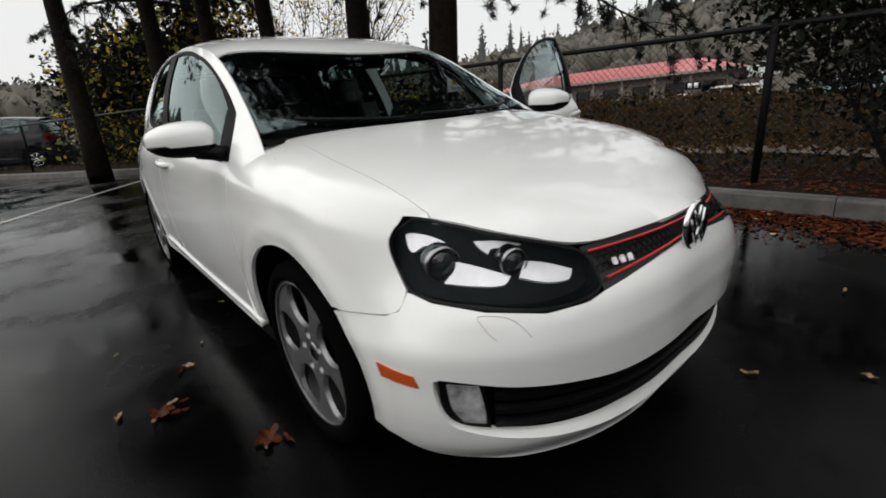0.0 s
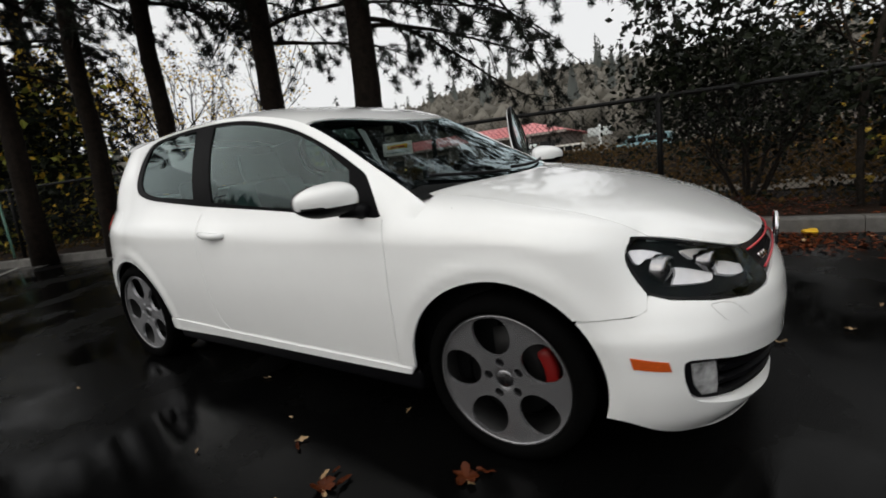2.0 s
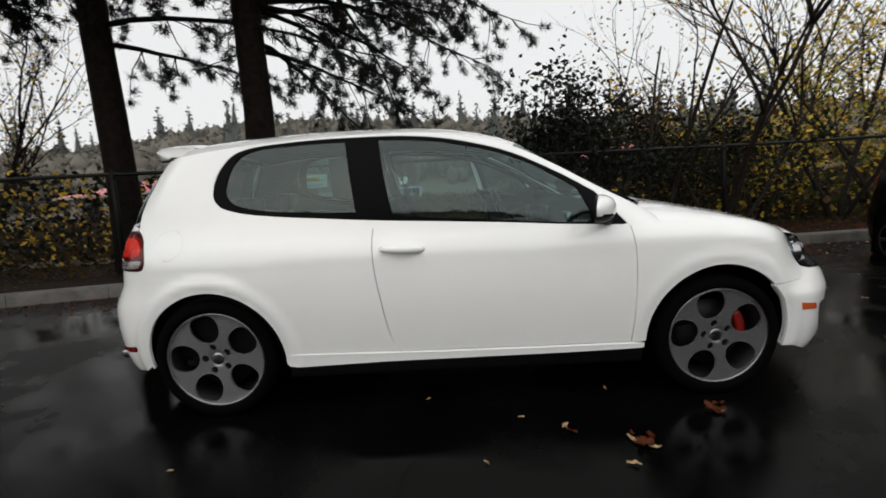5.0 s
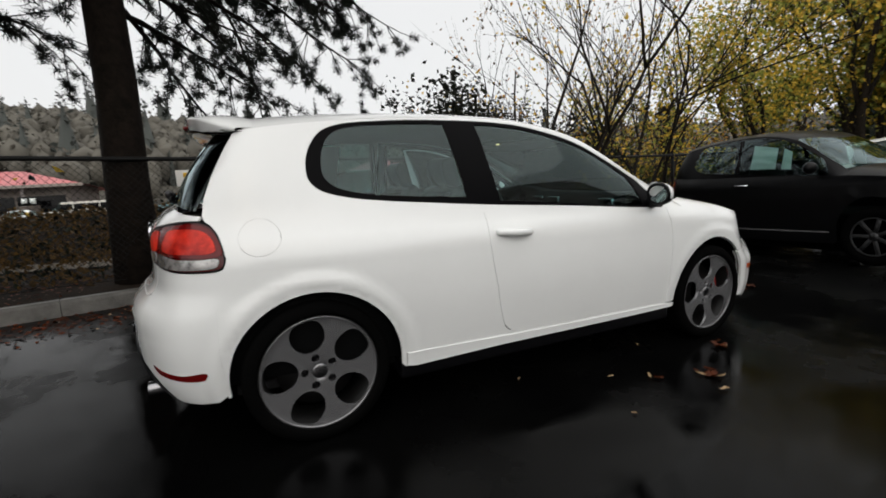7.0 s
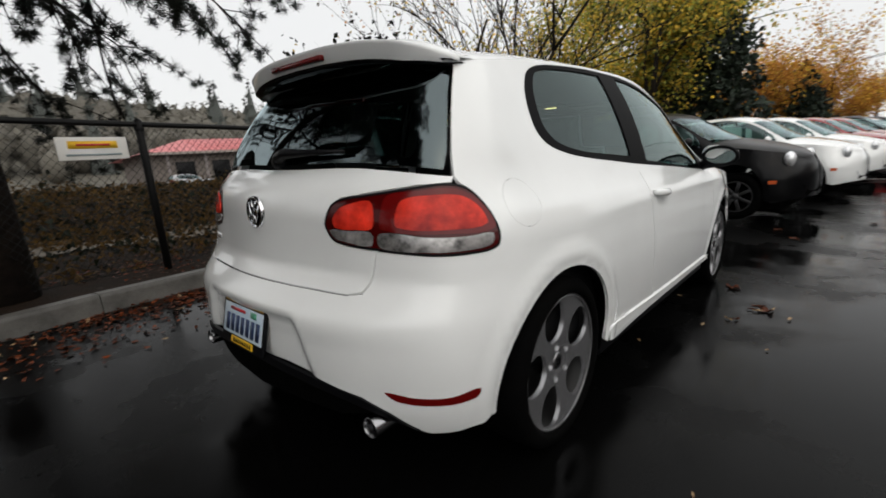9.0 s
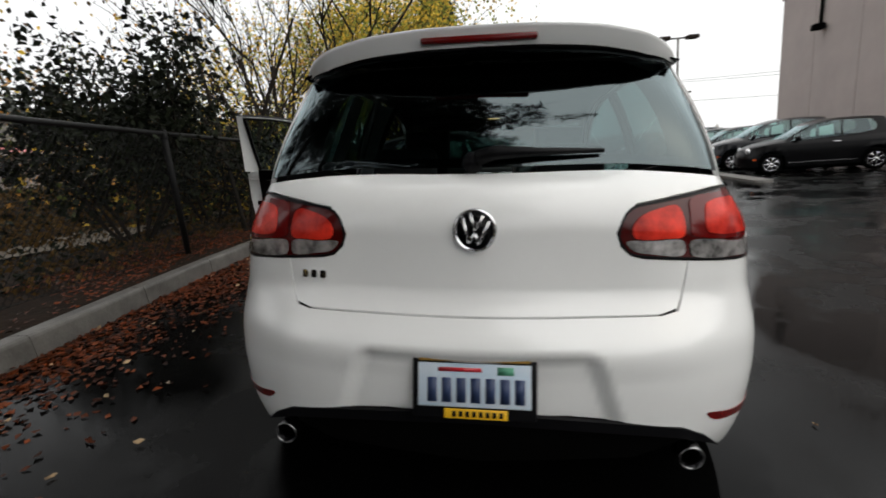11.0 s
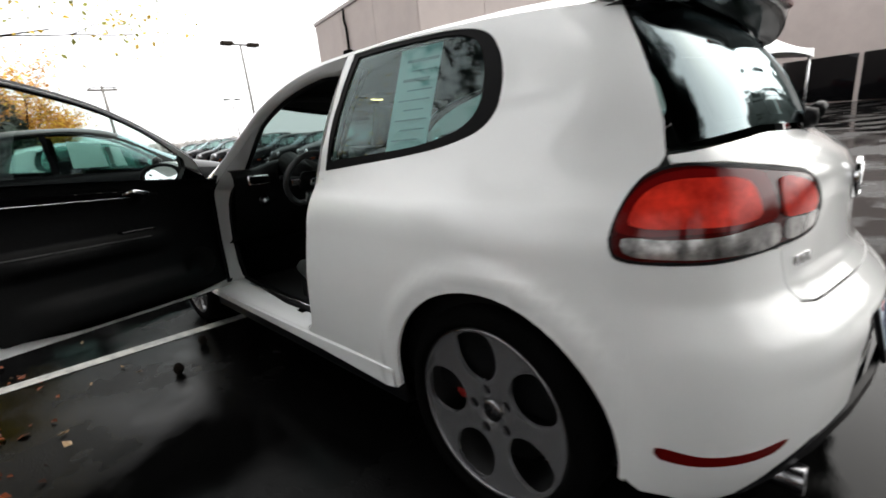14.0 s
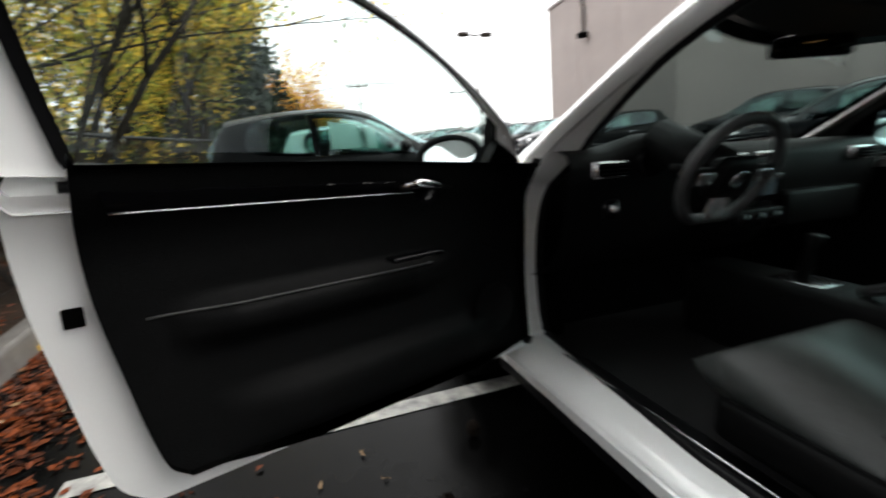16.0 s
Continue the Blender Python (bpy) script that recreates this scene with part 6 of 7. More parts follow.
def leafy(name, x, y, z, stems, L, r, seed, mts, leaves, size, label, depth=3, spread=.5, puff=.12, split=(3, 4), over=()):
    """Limbs that fork, and leaves gathered round the outer twigs."""
    rng = random.Random(seed)
    t = thing(name, label, "tree")
    bm = bmesh.new()
    tips = []
    for k in range(stems):
        a = 2 * math.pi * k / stems + rng.uniform(-.4, .4)
        sp = spread if stems > 1 else .05
        branchy(bm, (x + .08 * math.cos(a), y + .08 * math.sin(a), z - .1), (math.cos(a) * sp, math.sin(a) * sp, 1), L * rng.uniform(.8, 1.1), r * rng.uniform(.75, 1.1), depth, rng, tips, split=split)
    if name == "bare_tree":
        tips = [c for c in tips if c.z > z + 1.75]
    n0 = len(tips)
    for a, b, c, far in over:
        branchy(bm, (x, y, z + 2.2), (a, b, c), far, r * .55, 2, rng, tips, wig=.1, split=(3, 4))
    tips += tips[n0:] * 2
    part("trunk", bm, M_BARK2, t)
    for i, (mt, share) in enumerate(mts):
        n = int(leaves * share)
        P = []
        for _ in range(n):
            c = tips[rng.randrange(len(tips))]
            P.append(c + Vector((rng.gauss(0, puff), rng.gauss(0, puff), rng.gauss(0, puff * .8))))
        if P:
            leaf_mesh("crown", P, [size * rng.uniform(.6, 1.3) for _ in P], mt, t, seed * 7 + i)
    return t


BARE = "bare autumn tree with many thin upright limbs"
leafy("bare_tree", 3.18, 3.78, bed(3.18, 3.78), 2, 3.3, .045, 21, [(M_LEAFBROWN, .6), (M_LEAFORANGE, .4)], 240, .07, BARE, depth=4, spread=.16, split=(2, 3))
leafy("bare_tree", 4.12, 3.6, bed(4.12, 3.6), 5, 2.9, .046, 22, [(M_LEAFBROWN, .4), (M_LEAFYELLOW, .6)], 420, .07, BARE, depth=4, spread=.6, split=(2, 3))
leafy("bare_tree", 6.6, 4.6, bed(6.6, 4.6), 4, 3.4, .05, 23, [(M_LEAFYELLOW, .6), (M_LEAFORANGE, .4)], 320, .075, "thin autumn tree with scattered yellow leaves", spread=.5)
leafy("bare_tree", -8.3, 4.6, bed(-8.3, 4.6), 6, 3.0, .045, 25, [(M_LEAFYELLOW, .5), (M_LEAFBROWN, .5)], 1800, .07, "thin autumn tree with sparse yellow leaves", spread=.6)
leafy("bare_tree", -11.5, 4.2, bed(-11.5, 4.2), 6, 3.0, .05, 26, [(M_LEAFYELLOW, .6), (M_LEAFBROWN, .4)], 3000, .08, "thin autumn tree with sparse yellow leaves", spread=.6)
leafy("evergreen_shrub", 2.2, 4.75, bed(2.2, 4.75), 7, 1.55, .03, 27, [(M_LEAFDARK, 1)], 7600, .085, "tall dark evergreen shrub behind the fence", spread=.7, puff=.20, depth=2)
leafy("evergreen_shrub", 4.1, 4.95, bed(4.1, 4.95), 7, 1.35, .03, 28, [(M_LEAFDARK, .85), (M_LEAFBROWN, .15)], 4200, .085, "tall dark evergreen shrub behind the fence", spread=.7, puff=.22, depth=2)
leafy("evergreen_shrub", 5.6, 5.2, bed(5.6, 5.2), 6, 1.6, .03, 29, [(M_LEAFDARK, .6), (M_LEAFGREEN, .2), (M_LEAFYELLOW, .2)], 2200, .08, "dark shrub with some yellow leaves", spread=.8, puff=.22, depth=2)
leafy("evergreen_shrub", 8.2, 5.4, bed(8.2, 5.4), 6, 1.7, .03, 30, [(M_LEAFGREEN, .55), (M_LEAFYELLOW, .45)], 2400, .08, "autumn shrub turning yellow behind the fence", spread=.8, puff=.25, depth=2)
YEL = "autumn tree with green and yellow leaves"
leafy("autumn_tree", 12.2, 5.0, bed(12.2, 5.0), 3, 3.3, .09, 31, [(M_LEAFDEEP, .15), (M_LEAFGREEN, .50), (M_LEAFYELLOW, .35)], 8500, .11, YEL, spread=.35, puff=.35)
leafy("autumn_tree", 15.6, 3.9, bed(15.6, 3.9), 4, 5.0, .14, 32, [(M_LEAFDEEP, .20), (M_LEAFGREEN, .46), (M_LEAFYELLOW, .34)], 21000, .14, "tall " + YEL, spread=.26, puff=.45)
leafy("autumn_tree", 7.2, 4.3, bed(7.2, 4.3), 3, 4.3, .04, 34, [(M_LEAFGREEN, .45), (M_LEAFYELLOW, .55)], 2100, .085, "slender tree with loose sprays of yellow-green leaves", spread=.4, puff=.30, split=(2, 3), over=((-.12, -1, .22, 3.9), (.25, -1, .3, 3.6)))
leafy("autumn_tree", 9.8, 6.6, bed(9.8, 6.6), 3, 2.8, .08, 33, [(M_LEAFYELLOW, .5), (M_LEAFGREEN, .5)], 2600, .10, YEL, spread=.4, puff=.35)
for i, (px, py, L) in enumerate(((28.5, 3.3, 2.9), (31, 1.8, 3.7), (34, 0.2, 3.6), (36.5, -.9, 3.0))):
    leafy("orange_tree", px, py, bed(px, py) - .4, 3, L, .09, 41 + i, [(M_LEAFORANGE, .75), (M_LEAFYELLOW, .25)], 9000, .15, "small autumn tree with bright orange leaves", spread=.35, puff=.4)


def conifer(x, y, z, h, w, seed, mt, tris, size, name="conifer_tree", label="dark green conifer tree"):
    rng = random.Random(seed)
    t = thing(name, label, "tree")
    part("trunk", tube([(x, y, z - .2), (x, y, z + h * .96)], [h * .018, .02], 8), M_BARK, t)
    P, S = [], []
    while len(P) < tris:
        k = rng.random() ** .8
        a = rng.uniform(0, 2 * math.pi)
        tier = .75 + .25 * math.sin(k * 40 + a * 3)
        rr = w * (1 - k) ** .75 * tier * math.sqrt(rng.uniform(.15, 1))
        P.append((x + rr * math.cos(a), y + rr * math.sin(a), z + h * (.08 + .92 * k) - rr * .25))
        S.append(size * rng.uniform(.6, 1.4) * (1.15 - .5 * k))
    leaf_mesh("crown", P, S, mt, t, seed)
    return t


M_CONIFER = mat("conifer_green", (0.016, 0.028, 0.016), 0.7, per_piece=.6)
conifer(18.2, 2.5, .2, 9.4, 2.5, 51, M_CONIFER, 11000, .26)
conifer(21, 5.5, .6, 5.6, 2.4, 52, M_CONIFER, 8000, .24)
conifer(31, .4, .2, 4.6, 2.2, 53, M_CONIFER, 5000, .26)


# ---- bank plants and far woods: nobody could count them ----
def bank_plants():
    rng = random.Random(61)
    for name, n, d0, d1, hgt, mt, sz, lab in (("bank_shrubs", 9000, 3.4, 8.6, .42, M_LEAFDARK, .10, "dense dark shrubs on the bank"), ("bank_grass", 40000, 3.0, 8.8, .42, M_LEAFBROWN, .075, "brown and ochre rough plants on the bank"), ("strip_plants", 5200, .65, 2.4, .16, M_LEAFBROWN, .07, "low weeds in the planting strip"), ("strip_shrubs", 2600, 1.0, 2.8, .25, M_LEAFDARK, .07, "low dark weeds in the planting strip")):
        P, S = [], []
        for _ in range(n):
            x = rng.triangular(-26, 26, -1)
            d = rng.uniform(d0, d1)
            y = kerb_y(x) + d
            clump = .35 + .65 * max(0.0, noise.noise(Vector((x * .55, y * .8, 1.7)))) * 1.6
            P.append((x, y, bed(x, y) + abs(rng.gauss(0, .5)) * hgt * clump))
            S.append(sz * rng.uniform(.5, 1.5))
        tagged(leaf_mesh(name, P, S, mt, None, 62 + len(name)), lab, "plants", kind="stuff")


bank_plants()


def hedge(name, pts, n, h, w, mts, size, seed, label):
    rng = random.Random(seed)
    for i, (mt, share) in enumerate(mts):
        P, S = [], []
        for _ in range(int(n * share)):
            k = rng.uniform(0, len(pts) - 1.001)
            a, b = pts[int(k)], pts[int(k) + 1]
            f = k - int(k)
            x, y = a[0] + (b[0] - a[0]) * f, a[1] + (b[1] - a[1]) * f
            hh = h * (.55 + .8 * noise.noise(Vector((x * .35, y * .35, seed))) + .3)
            z = bed(x, y) if y > kerb_y(x) else height(x, y)
            P.append((x + rng.gauss(0, w), y + rng.gauss(0, w), z + hh * rng.random() ** .8))
            S.append(size * rng.uniform(.6, 1.4))
        tagged(leaf_mesh(name, P, S, mt, None, seed + i), label, "shrubs", kind="stuff")


hedge("orange_thicket", [(4.6, 8.5), (8, 8.5), (12, 7.5), (18, 6.5)], 9000, 2.6, .8, [(M_LEAFORANGE, .20), (M_LEAFYELLOW, .10), (M_LEAFBROWN, .4), (M_LEAFDEEP, .3)], .11, 75, "orange and ochre autumn thicket on the bank")
hedge("dark_thicket", [(-30, 2), (-20, 2.5), (-14, 3.6), (-9, 4.2), (-5.5, 5.0)], 9000, 1.7, .7, [(M_LEAFDARK, .75), (M_LEAFYELLOW, .25)], .11, 71, "dark thicket with yellowing leaves behind the pines")
hedge("tall_thicket", [(-17.6, .35), (-16, 1.0), (-14, 1.9), (-11.6, 2.7)], 26000, 4.6, .7, [(M_LEAFDARK, .80), (M_LEAFYELLOW, .07), (M_LEAFGREEN, .13)], .17, 77, "tall dark thicket with yellowing leaves behind the pines")
hedge("far_thicket", [(4, 6.2), (9, 6.2), (14, 5.2), (22, 4.0), (40, 1.5)], 17000, 1.5, .7, [(M_LEAFDARK, .22), (M_LEAFYELLOW, .12), (M_LEAFDEEP, .30), (M_LEAFBROWN, .36)], .14, 73, "autumn thicket behind the fence")


crest = curve([20, 40, 60, 90, 113, 131, 150, 180, 215], [6.5, 8, 9.5, 12.5, 13, 9.8, 7.5, 6.5, 6.5])


def hill_z(a, d):
    """The wooded hill: rises from the street to its ridge."""
    return .9 + 150 * math.tan(radians(float(crest(a)[0]) - 3.6)) * max(0.0, min(1.0, (d - 62) / 88)) ** 1.1


def far_crowns(name, mt, trees, label, seed):
    """Distant trees as rough crowns: (x, y, z, height, width, conifer) each."""
    r = np.random.RandomState(seed)
    bm = bmesh.new()
    bmesh.ops.create_icosphere(bm, subdivisions=1, radius=1)
    ball, bf = np.array([v.co for v in bm.verts]), np.array([[v.index for v in f.verts] for f in bm.faces])
    bm.free()
    V, F, base, P, S = [], [], 0, [], []
    for x, y, z, h, w, con in trees:
        if con:
            k = r.uniform(0, 1, 110)
            a, rr = r.uniform(0, 6.283, 110), w * (1 - k) * np.sqrt(r.uniform(.1, 1, 110)) * (.7 + .3 * np.sin(k * 34))
            P += np.stack([x + rr * np.cos(a), y + rr * np.sin(a), z + h * k - rr * .3], 1).tolist()
            S += (h * .085 * (1.2 - .6 * k) * r.uniform(.6, 1.3, 110)).tolist()
            q = np.array([(np.cos(b), np.sin(b), 0) for b in np.arange(7) * .8976] + [(0, 0, 1)]) * (w * .55, w * .55, h * .9)
            f = np.array([(i, (i + 1) % 7, 7) for i in range(7)])
        else:
            off = r.uniform(0, 99, 3)
            q = ball * (1 + .30 * np.sin(ball @ (3.1, 2.3, 1.7) + off[0]) * np.cos(ball @ (-1.9, 2.9, 2.2) + off[1]))[:, None]
            q, f = q * (w, w, h * .5) + (0, 0, h * .5), bf
            P += (q[r.randint(0, len(q), 36)] * r.uniform(.9, 1.12, (36, 1)) + (x, y, z)).tolist()
            S += (h * .13 * r.uniform(.5, 1.3, 36)).tolist()
        V.append(q + (x, y, z))
        F += (f + base).tolist()
        base += len(q)
    tagged(leaf_mesh(name + "_sprays", P, S, mt, None, seed), label, "woods", kind="stuff")
    me = bpy.data.meshes.new(name)
    me.from_pydata(np.concatenate(V).tolist(), [], F)
    me.materials.append(mt)
    me.polygons.foreach_set("use_smooth", [True] * len(me.polygons))
    tagged(new(name, me), label, "woods", kind="stuff")


def far_woods():
    rng = random.Random(81)
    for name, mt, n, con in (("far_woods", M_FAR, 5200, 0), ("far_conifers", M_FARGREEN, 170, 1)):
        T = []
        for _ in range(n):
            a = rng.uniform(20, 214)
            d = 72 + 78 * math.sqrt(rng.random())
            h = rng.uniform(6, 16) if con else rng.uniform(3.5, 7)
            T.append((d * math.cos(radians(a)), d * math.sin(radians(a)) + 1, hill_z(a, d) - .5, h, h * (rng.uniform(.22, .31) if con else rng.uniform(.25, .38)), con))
        far_crowns(name, mt, T, "wooded hill beyond the buildings, greyed in colour for haze", 82 + con)


far_woods()
hill = bmesh.new()
rows = []
for d in (52, 62, 80, 100, 125, 150, 200):
    rows.append([hill.verts.new((d * math.cos(radians(a)), d * math.sin(radians(a)) + 1, hill_z(a, d))) for a in range(18, 217, 3)])
for a, b in zip(rows, rows[1:]):
    for i in range(len(a) - 1):
        hill.faces.new((a[i], a[i + 1], b[i + 1], b[i]))
# the hillside's grey-brown holds the haze in its colour too
tagged(part("backdrop_hill", hill, mat("haze_tinted_hillside", (.11, .10, .08), .95, color2=(.08, .074, .06), scale=.08)), "wooded hillside in the distance, greyed in colour for haze", "hill", kind="structure")


# ---- fallen leaves ----
def litter():
    rng = random.Random(91)
    P, S = [], []
    for _ in range(24000):
        x = rng.triangular(-5.5, 9, 1.5)
        o = -abs(rng.gauss(0, .36)) - .01
        if rng.random() < .30:
            o = rng.uniform(.16, 1.3)
        dens = .22 + 1.3 * noise.noise(Vector((x * .9, o * 1.4, 3.3))) - max(0, -o - .4) * .8
        if rng.random() > .50 + dens:
            continue
        y = kerb_y(x) + o
        z = (height(x, y) + .004 if o < 0 else bed(x, y) + .015) + rng.random() * .010
        P.append((x, y, z))
        S.append(rng.uniform(.02, .056))
    tagged(leaf_mesh("leaf_litter", P, S, M_LITTER, None, 92, flat=.95), "red-brown wet fallen leaves heaped along the kerb", "leaves", kind="stuff")
    P, S = [], []
    for _ in range(130):
        x = rng.uniform(-3, 8)
        o = -abs(rng.gauss(0, .42)) - .03
        y = kerb_y(x) + o
        P.append((x, y, height(x, y) + .014 + rng.random() * .014))
        S.append(rng.uniform(.025, .05))
    tagged(leaf_mesh("pale_leaf_litter", P, S, M_LITTERPALE, None, 93, flat=.8), "pale curled fallen leaves along the kerb", "leaves", kind="stuff")


litter()


def fallen_leaf(x, y, size, turn, mt, label="single wet fallen leaf on the asphalt"):
    """A lobed leaf, curled and crumpled as it dries; small ones are narrow slivers."""
    rng = random.Random(int(x * 971 + y * 577))
    bm = bmesh.new()
    narrow = size < .09
    n = 30
    rings = []
    for f in (.34, .68, 1.0):
        ring = []
        for i in range(n):
            a = 2 * math.pi * i / n
            r = size * .5 * f * ((.55 + .45 * abs(math.cos(2.5 * a)) ** .7) if f > .5 else .8)
            px, py = r * math.cos(a), r * math.sin(a) * (.30 if narrow else .9)
            cr = noise.noise(Vector((px * 24 / (size * 8), py * 24 / (size * 8), x * 7 + y))) * .22 * size * f
            ring.append(bm.verts.new((px, py, max(.002, .006 + .16 * size * f * f * (.4 + .6 * math.sin(a * 1.5 + x) ** 2) + cr))))
        rings.append(ring)
    c = bm.verts.new((0, 0, .004))
    for i in range(n):
        bm.faces.new((c, rings[0][i], rings[0][(i + 1) % n]))
        for p, q in zip(rings, rings[1:]):
            bm.faces.new((p[i], q[i], q[(i + 1) % n], p[(i + 1) % n]))
    ob = part("fallen_leaf", bm, mt, smooth=False)
    ob.matrix_world = LEAN @ pose(x, y, .001, 0, 0, turn) if abs(x) < 4 and abs(y) < 3.1 else pose(x, y, height(x, y) + .002, 0, 0, turn)
    return tagged(ob, label, "leaf", "fallen leaves on the asphalt")


rl = random.Random(5)
for (x, y, s, p) in ((.74, -1.26, .12, 0), (.79, -1.21, .11, 0), (.70, -1.22, .08, 1), (.77, -1.29, .07, 1), (.72, -1.18, .06, 0), (1.19, -1.01, .13, 0), (1.24, -.96, .10, 0), (1.22, -1.03, .05, 1), (.64, -1.39, .08, 1), (.44, -1.10, .08, 1), (.46, -1.14, .07, 0), (-.21, -.78, .06, 1), (.25, -1.0, .05, 1), (.75, -.75, .05, 1), (-1.3, -1.3, .04, 1), (2.2, .45, .08, 1), (2.5, .7, .07, 1), (2.7, 1.1, .08, 1), (2.3, 1.5, .07, 1), (3.1, 1.3, .06, 0), (2.9, -.2, .12, 0), (2.75, -.25, .07, 0), (3.4, .6, .08, 1), (4.0, -1.6, .06, 1), (5.2, -1.9, .12, 0), (3.1, -2.1, .05, 1), (1.6, -2.2, .04, 1), (.05, -1.34, .04, 1), (3.6, -1.2, .15, 0), (4.2, -1.0, .14, 0), (-.9, 1.6, .07, 0), (-.4, 1.9, .08, 0), (.3, 1.7, .06, 1), (.75, 1.55, .05, 1), (.85, 1.4, .05, 1), (.7, 1.35, .04, 1), (-1.7, 1.55, .09, 0), (-1.9, 1.5, .05, 1), (-2.1, 1.75, .09, 0), (1.5, 1.5, .06, 1), (1.8, 2.1, .07, 0)):
    fallen_leaf(x, y, s * .8, rl.uniform(0, 360), M_LITTERPALE if p else M_LITTER)
for (x, y) in ((.50, 1.21), (.80, 1.0), (-1.66, -2.71)):
    bm = bmesh.new()
    for k in range(46):
        a, t = k * 2.4, k / 46
        rr = .020 * math.sin(math.pi * (.12 + .8 * t))
        add_box(bm, -.006, .006, -.006, .006, -.003, .003, m=Matrix.Translation((rr * math.cos(a), rr * math.sin(a), .008 + .05 * t)) @ Euler((0, .5, a)).to_matrix().to_4x4())
    ob = part("pine_cone", bm, M_BARK)
    ob.matrix_world = LEAN @ pose(x, y, .0)
    tagged(ob, "small dark pine cone on wet asphalt", "pine cone", "pine cones on the asphalt")
for x, y, s, mt, nm, lb in ((2.62, 3.0, .07, M_YELLOW, "yellow_wrapper", "crumpled yellow wrapper on the kerb's leaves"), (3.7, 3.28, .12, M_PAPER, "white_paper_scrap", "crumpled white paper lying by the kerb")):
    bm = bmesh.new()
    bmesh.ops.create_icosphere(bm, subdivisions=2, radius=s)
    for v in bm.verts:
        v.co *= 1 + .35 * noise.noise(v.co * 22)
        v.co.z *= .38
    ob = part(nm, bm, mt, smooth=False)
    ob.matrix_world = pose(x, y, (height(x, y) if y < kerb_y(x) else bed(x, y)) + s * .25)
    tagged(ob, lb, "litter")
# ---- other cars ----
M_PAINTBLACK = mat("black_car_paint", (0.003, 0.003, 0.0035), 0.3, coat=.05, vary=.2, spec=.15)
M_PAINTNAVY = mat("dark_blue_car_paint", (0.006, 0.007, 0.010), 0.25, coat=.25, vary=.2, spec=.3)
M_PAINTSILVER = mat("silver_car_paint", (0.45, 0.46, 0.47), 0.3, metal=.5, coat=1.0, vary=.1)
M_PAINTRED = mat("red_car_paint", (0.30, 0.015, 0.018), 0.25, coat=1.0, vary=.15)
M_PAINTTEAL = mat("teal_car_paint", (0.16, 0.30, 0.33), 0.35, coat=.6, vary=.15)
M_LAMPWHITE = mat("car_lamp_glass", (0.75, 0.76, 0.78), 0.1, metal=.5, coat=1)
M_CARGLASS = glass_mat("parked_car_glass", (0.46, 0.62, 0.59), f0=.07)
M_TEALGLASS = mat("covered_window", (0.16, 0.34, 0.32), 0.15, coat=1, vary=.2, scale=6)


